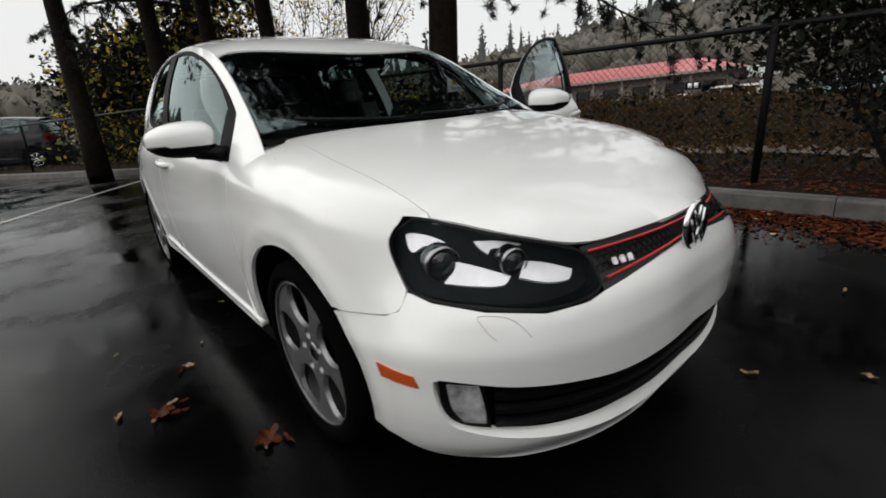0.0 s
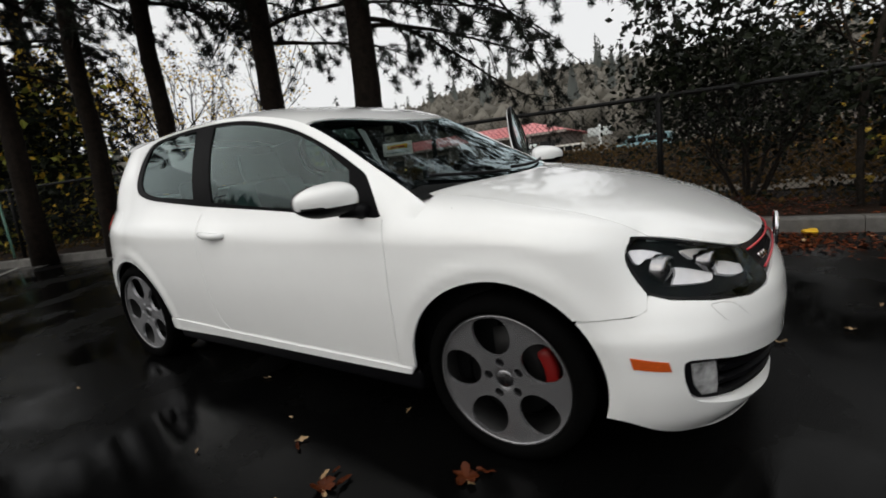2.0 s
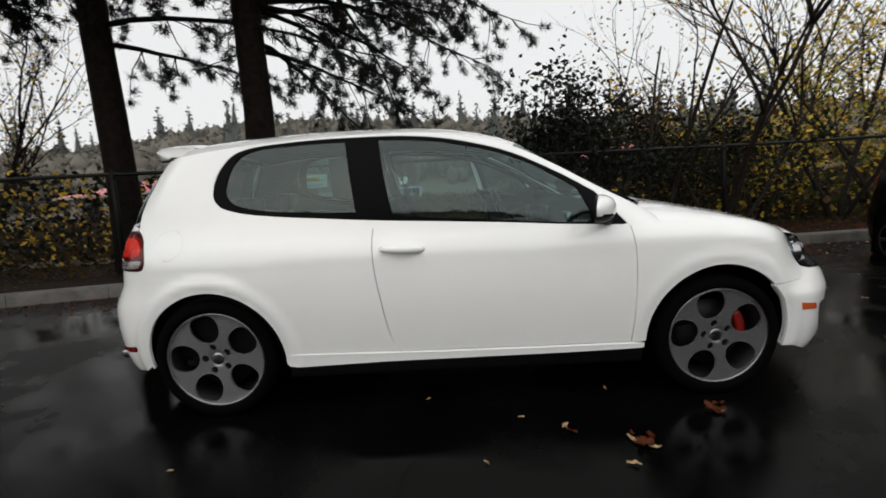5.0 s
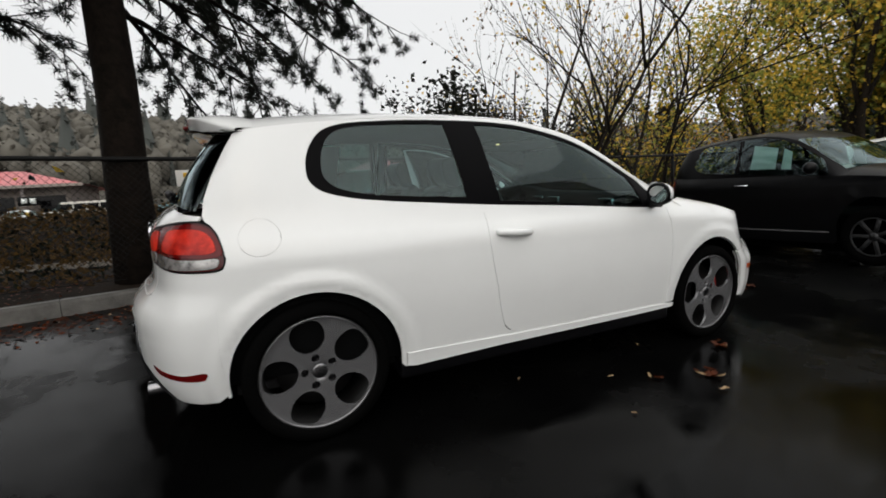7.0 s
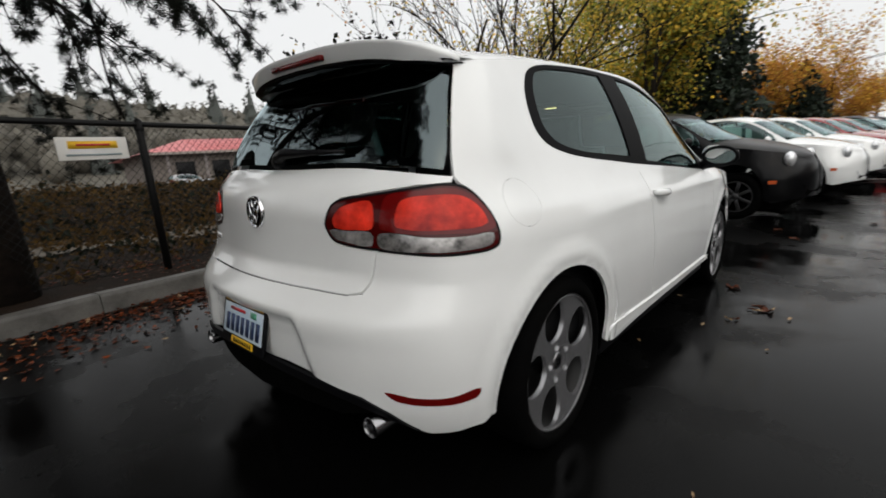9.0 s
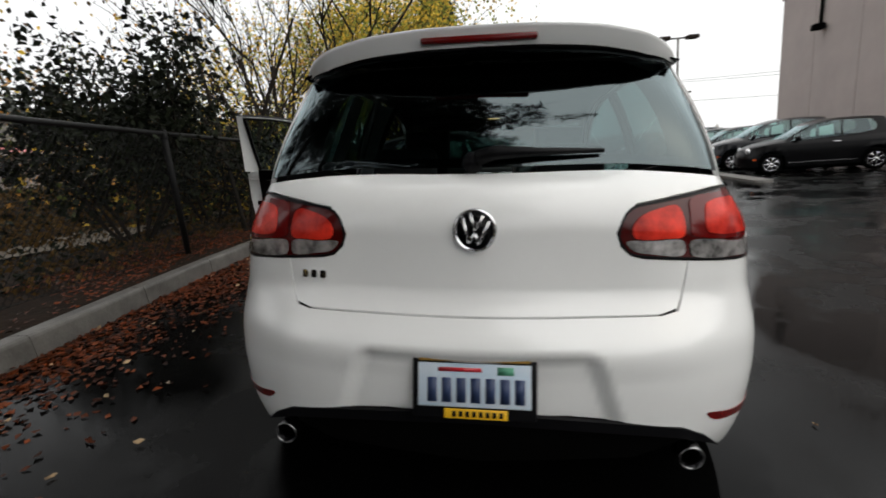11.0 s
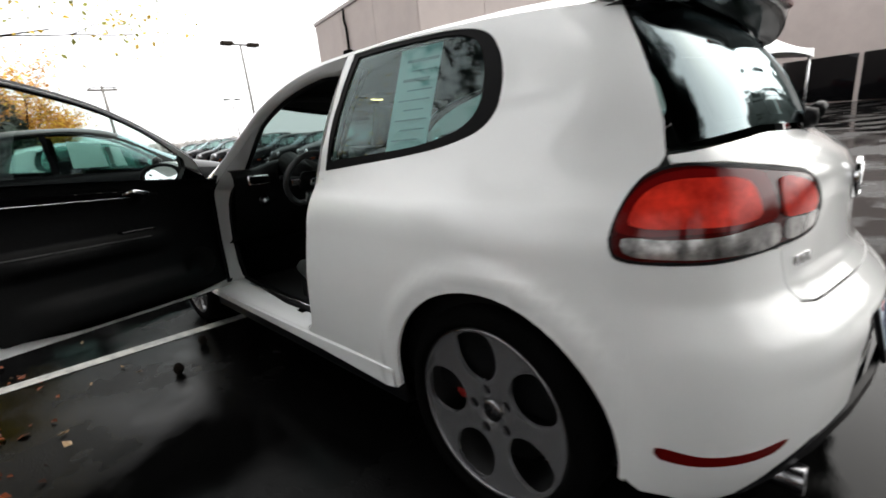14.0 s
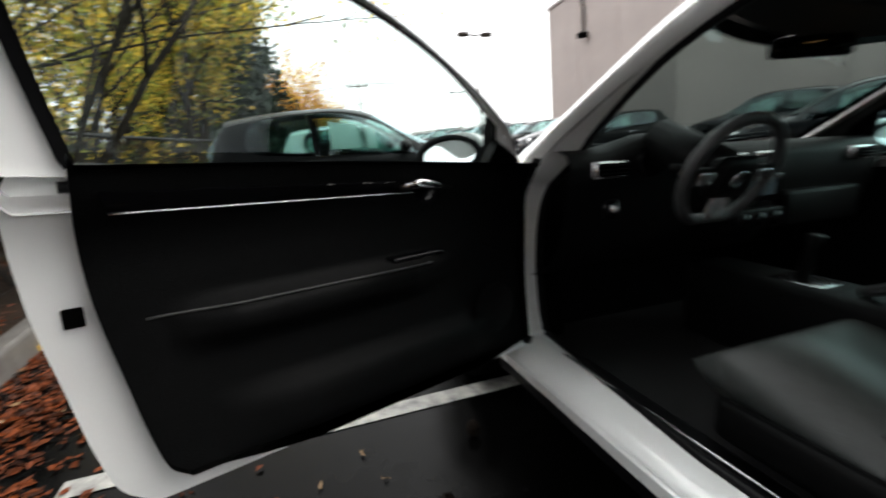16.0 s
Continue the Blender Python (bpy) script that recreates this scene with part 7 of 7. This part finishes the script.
def other_car(name, paint, kx, ky, kz, label, group="", sheets=True, rim=M_SILVER):
    """A plain five-part car body cut from the same kind of curves, stretched to its own size."""
    c = thing(name, label, "car", group=group)
    K = Matrix.Diagonal((kx, ky, kz, 1))
    full = np.concatenate([np.array([(s, float(shoulder_z(s)[0])) for s in np.linspace(S_TAIL + .001, S_NOSE - .001, 70)]), [(S_NOSE - .001, .20), (1.75, .20)], np.array(arc(1.285, .325, .36, -14, 194, 18)), [(.90, .2), (-.90, .2)], np.array(arc(-1.287, .305, .36, -14, 194, 18)), [(-1.72, .2), (S_TAIL + .001, .22)]])
    for mir in (True, False):
        skin("body_side", full, low, paint, c, mirror=mir, m=K, step=.07, flange=0, gap=0)
        skin("pillar_panel", side_top, up, paint, c, holes=[WIN_OUT], mirror=mir, m=K, step=.08, flange=0, gap=0)
        skin("side_window", shrink(WIN_OUT, .004), up, M_CARGLASS, c, mirror=mir, m=K, lift=-.006, step=.1, flange=0, gap=0)
        skin("window_post", np.array([(-.47, .1), (-.40, .1), (-.43, .95), (-.50, .95)]), up, M_GLOSSBLACK, c, mirror=mir, m=K, lift=.002, step=.1, flange=0, gap=0)
        sg = -1 if mir else 1
        lamp = bmesh.new()
        bmesh.ops.create_uvsphere(lamp, u_segments=16, v_segments=10, radius=1)
        for v in lamp.verts:
            v.co = Vector((1.90 + .075 * v.co.x, sg * .60 + .105 * v.co.y, .70 + .095 * v.co.z))
        bmesh.ops.transform(lamp, matrix=K, verts=lamp.verts)
        part("headlight", lamp, M_LAMPWHITE, c)
        skin("tail_lamp", spline2(TAILL, .05, closed=True), low, M_TAILRED, c, mirror=mir, m=K, lift=.004, step=.08, flange=0, gap=0)
        skin("side_marker", np.array([(1.70, .47), (1.80, .47), (1.80, .43), (1.70, .43)]), low, M_ORANGE, c, mirror=mir, m=K, lift=.006, step=.08, flange=0, gap=0)
        mb = bmesh.new()
        bmesh.ops.create_uvsphere(mb, u_segments=14, v_segments=8, radius=1)
        for v in mb.verts:
            v.co = Vector((.66 + .07 * v.co.x, sg * .93 + .10 * v.co.y, 1.0 + .065 * v.co.z))
        bmesh.ops.transform(mb, matrix=K, verts=mb.verts)
        part("door_mirror", mb, paint, c)
        part("door_handle", tube([K @ Vector((-.40, sg * .895, .85)), K @ Vector((-.20, sg * .897, .845))], .012, 6), M_CHROME, c)
        hl = np.array([(s, .33) for s in np.linspace(-.85, .85, 8)] + [(s, .315) for s in np.linspace(.85, -.85, 8)])
        skin("sill_line", hl, low, M_SILVER, c, mirror=mir, m=K, lift=.004, flange=0, gap=0, step=.2)
        for wx in (1.289, -1.289):
            w = part("wheel", lathe([(.20, -.09), (.29, -.10), (.315, -.07), (.316, 0), (.315, .07), (.29, .10), (.22, .10), (.205, .08)], 36), M_RUBBER, c)
            w.matrix_local = pose(wx * kx, .74 * ky * sg, .316) @ (Matrix.Rotation(math.pi, 4, "Z") if sg < 0 else Matrix.Identity(4))
            bm = bmesh.new()
            for k in range(7):
                a = 2 * math.pi * k / 7
                add_box(bm, .03, .205, .07, .085, -.020, .020, bevel=.004, m=Matrix.Rotation(a, 4, "Y"), seg=1)
            add_lathe(bm, [(.001, .09), (.045, .088), (.05, .07)], 16)
            add_lathe(bm, [(.195, .085), (.210, .095), (.214, .08)], 36)
            part("rim", bm, rim, w)
            part("rim_back", lathe([(.001, .02), (.205, .02)], 24), M_DARK, w)
    skin("bonnet", bonnet_poly, bonnet, paint, c, m=K, step=.08, flange=0, gap=0)
    for mir in (True, False):
        wt2 = np.concatenate([be[:-1], sh[::-1][:, :2], [(.87, .755)]])
        skin("wing_top", wt2, bonnet, paint, c, mirror=mir, m=K, step=.06, flange=0, gap=0)
    skin("roof", roof_poly, top, paint, c, m=K, step=.1, flange=0, gap=-.002)
    skin("windscreen", screen_outline(0), top, M_CARGLASS, c, m=K, step=.1, flange=0, gap=0)
    skin("rear_window", both(glass_half), tail_up, M_CARGLASS, c, m=K, step=.1, flange=0, gap=0)
    part("floor", box(-1.85 * kx, 1.85 * kx, -.70 * ky, .70 * ky, .11, .55, bevel=.03), M_DARK, c)
    for y in (-.37, .37):
        part("seat", box(-.45 * kx, -.15 * kx, (y - .22) * ky, (y + .22) * ky, .5, 1.12 * kz, bevel=.06), M_PLASTIC, c)
    skin("nose_grille", both([(0, .40), (.55, .40), (.45, .25), (0, .25)]), nose_full, M_DARK, c, m=K, lift=.003, step=.1, flange=0, gap=0)
    if sheets:
        for mir in (True, False):
            skin("window_sheet", np.array([(-.25, .2), (.12, .2), (.10, .75), (-.25, .8)]), up, M_PAPER, c, mirror=mir, m=K, lift=-.02, step=.2, flange=0, gap=0)
            skin("window_sheet", np.array([(.20, .2), (.33, .2), (.30, .7), (.19, .75)]), up, M_PAPER, c, mirror=mir, m=K, lift=-.02, step=.2, flange=0, gap=0)
    return c


def stand(c, x, y, heading, z=None):
    c.matrix_world = pose(x, y, (height(x, y) if z is None else z), 0, 0, heading)
    return c


M_RIMDARK = mat("dark_grey_rim", (.05, .05, .052), .35, metal=.6, vary=.2)
ROW = "small cars parked in a row"
fiat = stand(other_car("small_car", M_PAINTBLACK, .91, .915, 1.10, "small black parked hatchback with dark wheels and a window sheet", ROW, rim=M_RIMDARK), 5.5, .60, -97)
white_small = stand(other_car("small_car", M_WHITE, .845, .915, 1.06, "small white parked hatchback with sale sheets in its windows", ROW, rim=M_RIMDARK), 8.35, -.08, -98)
stand(copy_thing(white_small, Matrix.Identity(4)), 11.2, -.50, -98)
red_small = stand(other_car("small_car", M_PAINTRED, .845, .915, 1.06, "small red parked hatchback in a row", ROW, rim=M_RIMDARK), 14.0, -.92, -98)
for i, src in enumerate((red_small, fiat, white_small, fiat, red_small, white_small, fiat, white_small)):
    stand(copy_thing(src, Matrix.Identity(4)), 16.8 + 2.8 * i, -1.32 - .41 * i, -98)
SUVS = "dark cars parked across the lane"
suv = stand(other_car("suv_car", M_PAINTNAVY, 1.03, 1.0, 1.18, "dark blue parked crossover with covered side windows", SUVS), 5.1, -9.0, 30)
far_suv = stand(other_car("suv_car", M_PAINTBLACK, 1.0, 1.0, 1.08, "black parked crossover facing the lane", SUVS), 13.2, -10.0, 75)
for i in range(9):
    stand(copy_thing(far_suv if i % 3 else suv, Matrix.Identity(4)), 16.0 + 2.9 * i, -10.1 - .05 * i, 78)
silver = stand(other_car("silver_car", M_PAINTSILVER, .98, .98, 1.0, "silver parked hatchback on the wet lot", "cars near the tent", sheets=False), 7.0, -29.8, 14)
stand(copy_thing(far_suv, Matrix.Identity(4)), 5.7, -16.3, 112)
stand(copy_thing(red_small, Matrix.Identity(4)), 4.6, -33.5, 160)["group"] = "cars near the tent"
stand(copy_thing(suv, Matrix.Identity(4)), 9.2, -12.2, 30)
STREETZ = bed(0, kerb_y(0) + 8.6)
fl = "cars parked before the low building"
for src, fx_, fh in ((silver, -23, 5), (suv, -31, 0), (silver, 14, 0), (white_small, 22.5, 180), (silver, 30, 180), (white_small, -17.5, 175)):
    stand(copy_thing(src, Matrix.Identity(4)), fx_, 46, fh, STREETZ)["group"] = fl


stand(copy_thing(suv, Matrix.Identity(4)), -19.5, -2.7, -112, bed(-19.5, -2.7))["group"] = "dark cars beyond the pines"
stand(copy_thing(suv, Matrix.Identity(4)), -22, 1.5, 200)["group"] = "dark cars beyond the pines"
stand(copy_thing(fiat, Matrix.Identity(4)), -18.5, 1.3, 200)["group"] = "dark cars beyond the pines"


def van(x, y, z, heading, paint, label):
    """A boxy van with a row of side windows."""
    v = thing("van", label, "van")
    part("body", box(-2.5, 2.5, -.95, .95, .35, 1.25, bevel=.12, seg=3), paint, v)
    part("upper_body", box(-2.45, 1.35, -.88, .88, 1.15, 2.0, bevel=.14, seg=3), paint, v)
    bm = bmesh.new()
    a = [bm.verts.new(p) for p in ((1.30, -.84, 1.95), (1.30, .84, 1.95), (1.95, .88, 1.22), (1.95, -.88, 1.22))]
    bm.faces.new(a)
    part("windscreen", bm, M_CARGLASS, v)
    for sg in (1, -1):
        for k in range(4):
            part("side_window", box(-2.25 + .92 * k, -1.42 + .92 * k, *sorted((sg * .872, sg * .886)), 1.32, 1.82, bevel=.005), M_GLOSSBLACK, v)
        for wx in (1.55, -1.55):
            w = part("wheel", lathe([(.2, -.1), (.31, -.1), (.34, -.06), (.34, .06), (.31, .1), (.2, .1)], 24), M_RUBBER, v)
            w.matrix_local = pose(wx, sg * .82, .34)
        part("headlight", box(2.44, 2.53, *sorted((sg * .55, sg * .88)), .75, .95, bevel=.03), M_LAMPWHITE, v)
    v.matrix_world = pose(x, y, z, 0, 0, heading)
    return v


van(-13.0, 46.5, STREETZ, 184, mat("beige_van_paint", (.55, .52, .46), .35, coat=.5, vary=.1), "pale beige van with dark side windows")
van(-4.8, 46.5, STREETZ, 172, M_PAINTTEAL, "pale teal covered vehicle above the bank")

# ---- buildings ----
M_BLD = mat("pinkish_stucco", (0.40, 0.345, 0.325), 0.8, color2=(.34, .295, .28), scale=.5, bump=.1, bump_scale=30)
M_BLDTRIM = mat("roof_edge_metal", (0.30, 0.26, 0.25), 0.5, vary=.2)
bld = thing("large_building", "plain pinkish grey windowless commercial building", "building", pose(13.5, -13.2, -.45, 0, 0, -10.4))
part("wall", box(0, 12, -22.5, 0, 0, 8.0), M_BLD, bld, smooth=False)
part("parapet_edge", box(-.08, 12.1, -22.6, .08, 7.95, 8.15, bevel=.02), M_BLDTRIM, bld, smooth=False)
for i in range(6):
    part("wall_panel", box(-.025, .02, -3.74 * i - 3.72, -3.74 * i - .02, .1, 7.9, bevel=.01), M_BLD, bld, smooth=False)
for i in range(3):
    part("wall_panel", box(4 * i + .02, 4 * i + 3.98, -.02, .025, .1, 7.9, bevel=.01), M_BLD, bld, smooth=False)


def wall_lamp(x, y, z, dx, dy):
    lp = part("wall_lamp", box(x - .22 + dx * .25, x + .22 + dx * .25, y - .22 + dy * .25, y + .22 + dy * .25, z - .10, z + .16, bevel=.05), M_DARK, bld)
    part("lamp_arm", tube([(x, y, z + .1), (x + dx * .3, y + dy * .3, z + .1)], .05, 8), M_DARK, lp)


for y in (-3.0, -7.5, -13, -19):
    wall_lamp(-.05, y, 5.6, -1, 0)
wall_lamp(7.0, .05, 5.6, 0, 1)
part("drain_pipe", tube([(7.3, .12, 7.9), (7.35, .12, 7.3), (7.2, .12, 6.9), (7.25, .12, 5.8)], .07, 8), M_DARK, bld)
bld2 = thing("tan_building", "tan commercial building behind the white tent", "building", pose(9.2, -42, -.45, 0, 0, -27))
part("wall", box(-15, 0, -16, 0, 0, 7.5), M_BLD, bld2, smooth=False)
part("low_wing", box(.01, 12, -16, -1, 0, 7.0), M_BLD, bld2, smooth=False)
part("roof_edge", box(-15.2, .2, -16, .2, 7.45, 7.8, bevel=.03), M_BLDTRIM, bld2, smooth=False)
for i in range(3):
    part("shop_window", box(-4.9 - 4.9 * i, -.3 - 4.9 * i, -.02, .06, .2, 3.0, bevel=.02), M_GLOSSBLACK, bld2)

M_ROOFRED = mat("wet_red_roof", (0.52, 0.10, 0.10), 0.35, color2=(.40, .07, .07), scale=2, bump=.2, bump_scale=14)
M_TAUPE, M_FASCIA = mat("dim_taupe_wall", (.20, .17, .15), .8, vary=.2, scale=1), mat("pale_fascia", (.30, .26, .23), .6, vary=.1)


def red_roofed(x0, x1, y, label):
    """A long low building: hipped seamed roof, porch posts, dark shop windows."""
    red = thing("red_roofed_building", label, "building", pose(0, y, STREETZ))
    part("wall", box(x0, x1, 0, 11, -.3, 4.2), M_TAUPE, red, smooth=False)
    bm = bmesh.new()
    vs = [bm.verts.new(p) for p in ((x0 - 1.3, -1.2, 3.95), (x1 + 1.3, -1.2, 3.95), (x1 + 1.3, 12, 3.95), (x0 - 1.3, 12, 3.95), (x0 + 5, 5.4, 5.9), (x1 - 5, 5.4, 5.9))]
    for f in ((0, 1, 5, 4), (1, 2, 5), (2, 3, 4, 5), (3, 0, 4)):
        bm.faces.new([vs[i] for i in f])
    bmesh.ops.recalc_face_normals(bm, faces=bm.faces)
    part("roof", bm, M_ROOFRED, red, smooth=False)
    part("fascia", box(x0 - 1.35, x1 + 1.35, -1.27, -1.15, 3.72, 4.0, bevel=.02), M_FASCIA, red, smooth=False)
    n = int((x1 - x0 - 10) / .7)
    for i in range(n):
        xx = x0 + 5 + .7 * i
        part("roof_seam", tube([(xx, -1.2, 3.98), (xx, 5.3, 5.88)], .03, 4), M_ROOFRED, red)
    for i in range(int((x1 - x0) / 3.8)):
        part("porch_post", box(x0 + 1 + 3.8 * i, x0 + 1.18 + 3.8 * i, -.9, -.72, -.3, 3.9), M_BLDTRIM, red, smooth=False)
        part("shop_window", box(x0 + 2 + 3.8 * i, x0 + 4 + 3.8 * i, -.05, .03, .5, 3.0, bevel=.01), M_GLOSSBLACK, red)
    return red


red = red_roofed(-46, -15, 52, "long low building with a wet red roof")
nb_ = part("building_number_board", box(-18.6, -17.0, -1.36, -1.29, 2.1, 2.9, bevel=.01), M_GLOSSBLACK, red)
for k in range(2):
    part("number_bar", box(-18.3 + .6 * k, -17.9 + .6 * k, -1.39, -1.36, 2.25, 2.75), M_PAPER, nb_)
red_roofed(13, 42, 52, "low shop building with a wet red roof")
sp_ = thing("white_street_sign", "white sign board on a post above the bank", "sign", pose(-1.9, 15.0, STREETZ - .2))
part("post", tube([(0, 0, -.3), (0, 0, 1.35)], .04, 8), M_PAPER, sp_)
part("board", box(-.42, .42, -.03, .03, .95, 1.25, bevel=.01), M_PAPER, sp_)

# tent
M_TENT = mat("white_tent_cloth", (0.82, 0.82, 0.82), 0.6, vary=.06, scale=2)
tent = thing("event_tent", "white peaked event tent on metal poles", "tent", pose(4.79, -23.0, -.45, 0, 0, 78.5))
bm = bmesh.new()
rows = []
for k in range(13):
    t = k / 12
    hw = 3.0 * (1 - t) ** 1.0 + .03
    z = 3.0 + 2.7 * t ** 1.6
    ring = []
    for c in range(4):
        for j in range(6):
            u = -1 + 2 * j / 6
            x, y = ((u, -1), (1, u), (-u, 1), (-1, -u))[c]
            ring.append(bm.verts.new((x * hw, y * hw, z)))
    rows.append(ring)
skirt = [bm.verts.new((v.co.x * 1.005, v.co.y * 1.005, 2.86 - .22 * (max(abs(v.co.x), abs(v.co.y)) and (min(abs(v.co.x), abs(v.co.y)) / 3.0) ** 2))) for v in rows[0]]
rows.insert(0, skirt)
for a, b in zip(rows, rows[1:]):
    for i in range(24):
        bm.faces.new((a[i], a[(i + 1) % 24], b[(i + 1) % 24], b[i]))
bm.faces.new(rows[-1])
part("canopy", bm, M_TENT, tent)
for x in (-2.92, 2.92):
    for y in (-2.92, 2.92):
        part("tent_pole", tube([(x, y, 0), (x, y, 2.95)], .06, 10), M_SILVER, tent)


# kerbed island across the lane
def island(x0, y0, x1, y1, w, name="kerb_island"):
    bm = bmesh.new()
    dx, dy = x1 - x0, y1 - y0
    L = math.hypot(dx, dy)
    m = pose((x0 + x1) / 2, (y0 + y1) / 2, height(x0, y0) - .06, 0, 0, math.degrees(math.atan2(dy, dx)))
    r = rounded(-L / 2, L / 2, -w / 2, w / 2, min(w / 2 - .01, .8), 8)
    lo, hi, inn = ([bm.verts.new(m @ Vector((p[0] * k, p[1] * k2, z))) for p in r] for k, k2, z in ((1, 1, 0), (.997, .985, .125), (1 - .3 / L, 1 - .3 / w, .135)))
    n = len(r)
    for a, b in ((lo, hi), (hi, inn)):
        for i in range(n):
            bm.faces.new((a[i], a[(i + 1) % n], b[(i + 1) % n], b[i]))
    bm.faces.new(inn)
    return tagged(part(name, bm, M_CONC, smooth=False), "low concrete kerbed island across the lane", "kerb", kind="structure")


island(2.2, -8.2, 4.6, -6.9, 1.3)
island(10.5, -7.3, 44, -8.6, .5)


# lamp posts, poles and wires
M_POLE = mat("weathered_grey_pole", (.15, .14, .13), .7, vary=.25, scale=6)

def lamp_post(x, y, h, z0, heads=2):
    p = thing("street_lamp", "tall parking lot lamp with twin flat heads", "street lamp", pose(x, y, z0, 0, 0, 10), "parking lot lamps")
    part("pole", tube([(0, 0, 0), (0, 0, h)], [.075, .05], 10), M_POLE, p)
    part("base", lathe([(.001, .6), (.22, .6), (.24, 0)], 16, Matrix.Rotation(radians(90), 4, "X")), M_CONC, p)
    part("cross_arm", tube([(0, -.75, h - .03), (0, .75, h - .03)], .04, 8), M_BARK2, p)
    for sg in (1, -1):
        part("lamp_head", box(-.18, .18, *sorted((sg * .45, sg * 1.0)), h - .10, h + .08, bevel=.03), M_BARK2, p)


lamp_post(22.3, -9.0, 6.2, -.45)
lamp_post(55.6, -21.2, 6.2, -.45)
lamp_post(78, 2.5, 9, -.4)
up_ = thing("utility_pole", "wooden utility pole with wires", "pole", pose(43, -6.4, -.4))
part("pole", tube([(0, 0, 0), (0, 0, 6.6)], [.13, .10], 10), M_POLE, up_)
part("cross_arm", box(-.06, .06, -1.0, 1.0, 6.2, 6.34), M_POLE, up_)
for k in (-.8, 0, .8):
    part("insulator", tube([(0, k, 6.34), (0, k, 6.5)], .05, 6), M_GLOSSBLACK, up_)
for k, (zz, dz) in enumerate(((6.5, 1.2), (6.5, 2.0), (4.8, .4))):
    part("wire", tube([(0 + t * 14, -.8 * (k - 1) - 60 * t, zz + dz * t - 1.6 * 4 * t * (1 - t) * .4) for t in np.linspace(0, 1, 14)], .018, 4), M_DARK, up_)
    part("wire", tube([(0 + t * 30, -.8 * (k - 1) + 40 * t, zz - 1.6 * 4 * t * (1 - t) * .4) for t in np.linspace(0, 1, 14)], .018, 4), M_DARK, up_)
M_SIGNPINK = mat("faded_red_print", (.45, .22, .21), .6, vary=.15)
bill = thing("roadside_sign", "white roadside sign board with red bars", "sign", pose(62, -3.6, -.4, 0, 0, 0))
part("board", box(-.1, .1, -2.6, 2.6, 3.4, 6.2, bevel=.03), M_PAPER, bill)
for k in range(4):
    part("sign_bar", box(-.13, -.09, -2.2 + .5 * k, -1.9 + .5 * k, 3.9, 5.4), M_SIGNPINK, bill)
part("post", tube([(0, 0, 0), (0, 0, 3.5)], .12, 8), M_BARK2, bill)
gp = thing("green_stake", "thin pale green plastic stake leaning by the kerb", "stake")
part("stake", tube([(-10.2, .72, bed(-10.2, .72) - .05), (-10.35, .72, bed(-10.2, .72) + 1.15)], .022, 8), mat("pale_green_plastic", (.16, .34, .26), .5, vary=.15), gp)


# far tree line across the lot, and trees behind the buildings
# the pale grey is distance haze painted into the crowns' colour
M_HAZETINT = mat("pale_haze_tinted_trees", (.26, .25, .235), .98, per_piece=.2)
M_SIDEGREEN = mat("dim_green_woods", (.045, .052, .042), .95, per_piece=.4)


def far_line():
    rng = random.Random(97)
    for name, mt, n, a0, a1, d0, d1, h0, h1, con in (("far_tree_line", M_HAZETINT, 900, -24, 30, 100, 170, 1.2, 2.6, 0), ("rear_tree_line", M_FARGREEN, 60, -110, -60, 75, 100, 12, 18, 1), ("rear_tree_line", M_FARGREEN, 90, -110, -76.5, 70, 95, 12, 17, 0), ("side_tree_line", M_SIDEGREEN, 130, 155, 262, 60, 95, 5, 9, 1), ("side_tree_line", M_SIDEGREEN, 260, 150, 262, 62, 100, 2.5, 5, 0)):
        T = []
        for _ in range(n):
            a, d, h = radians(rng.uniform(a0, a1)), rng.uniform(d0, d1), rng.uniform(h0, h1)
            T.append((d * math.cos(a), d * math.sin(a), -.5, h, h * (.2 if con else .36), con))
        far_crowns(name, mt, T, "line of trees in the distance, the farthest paled for haze", 98 + n)


far_line()
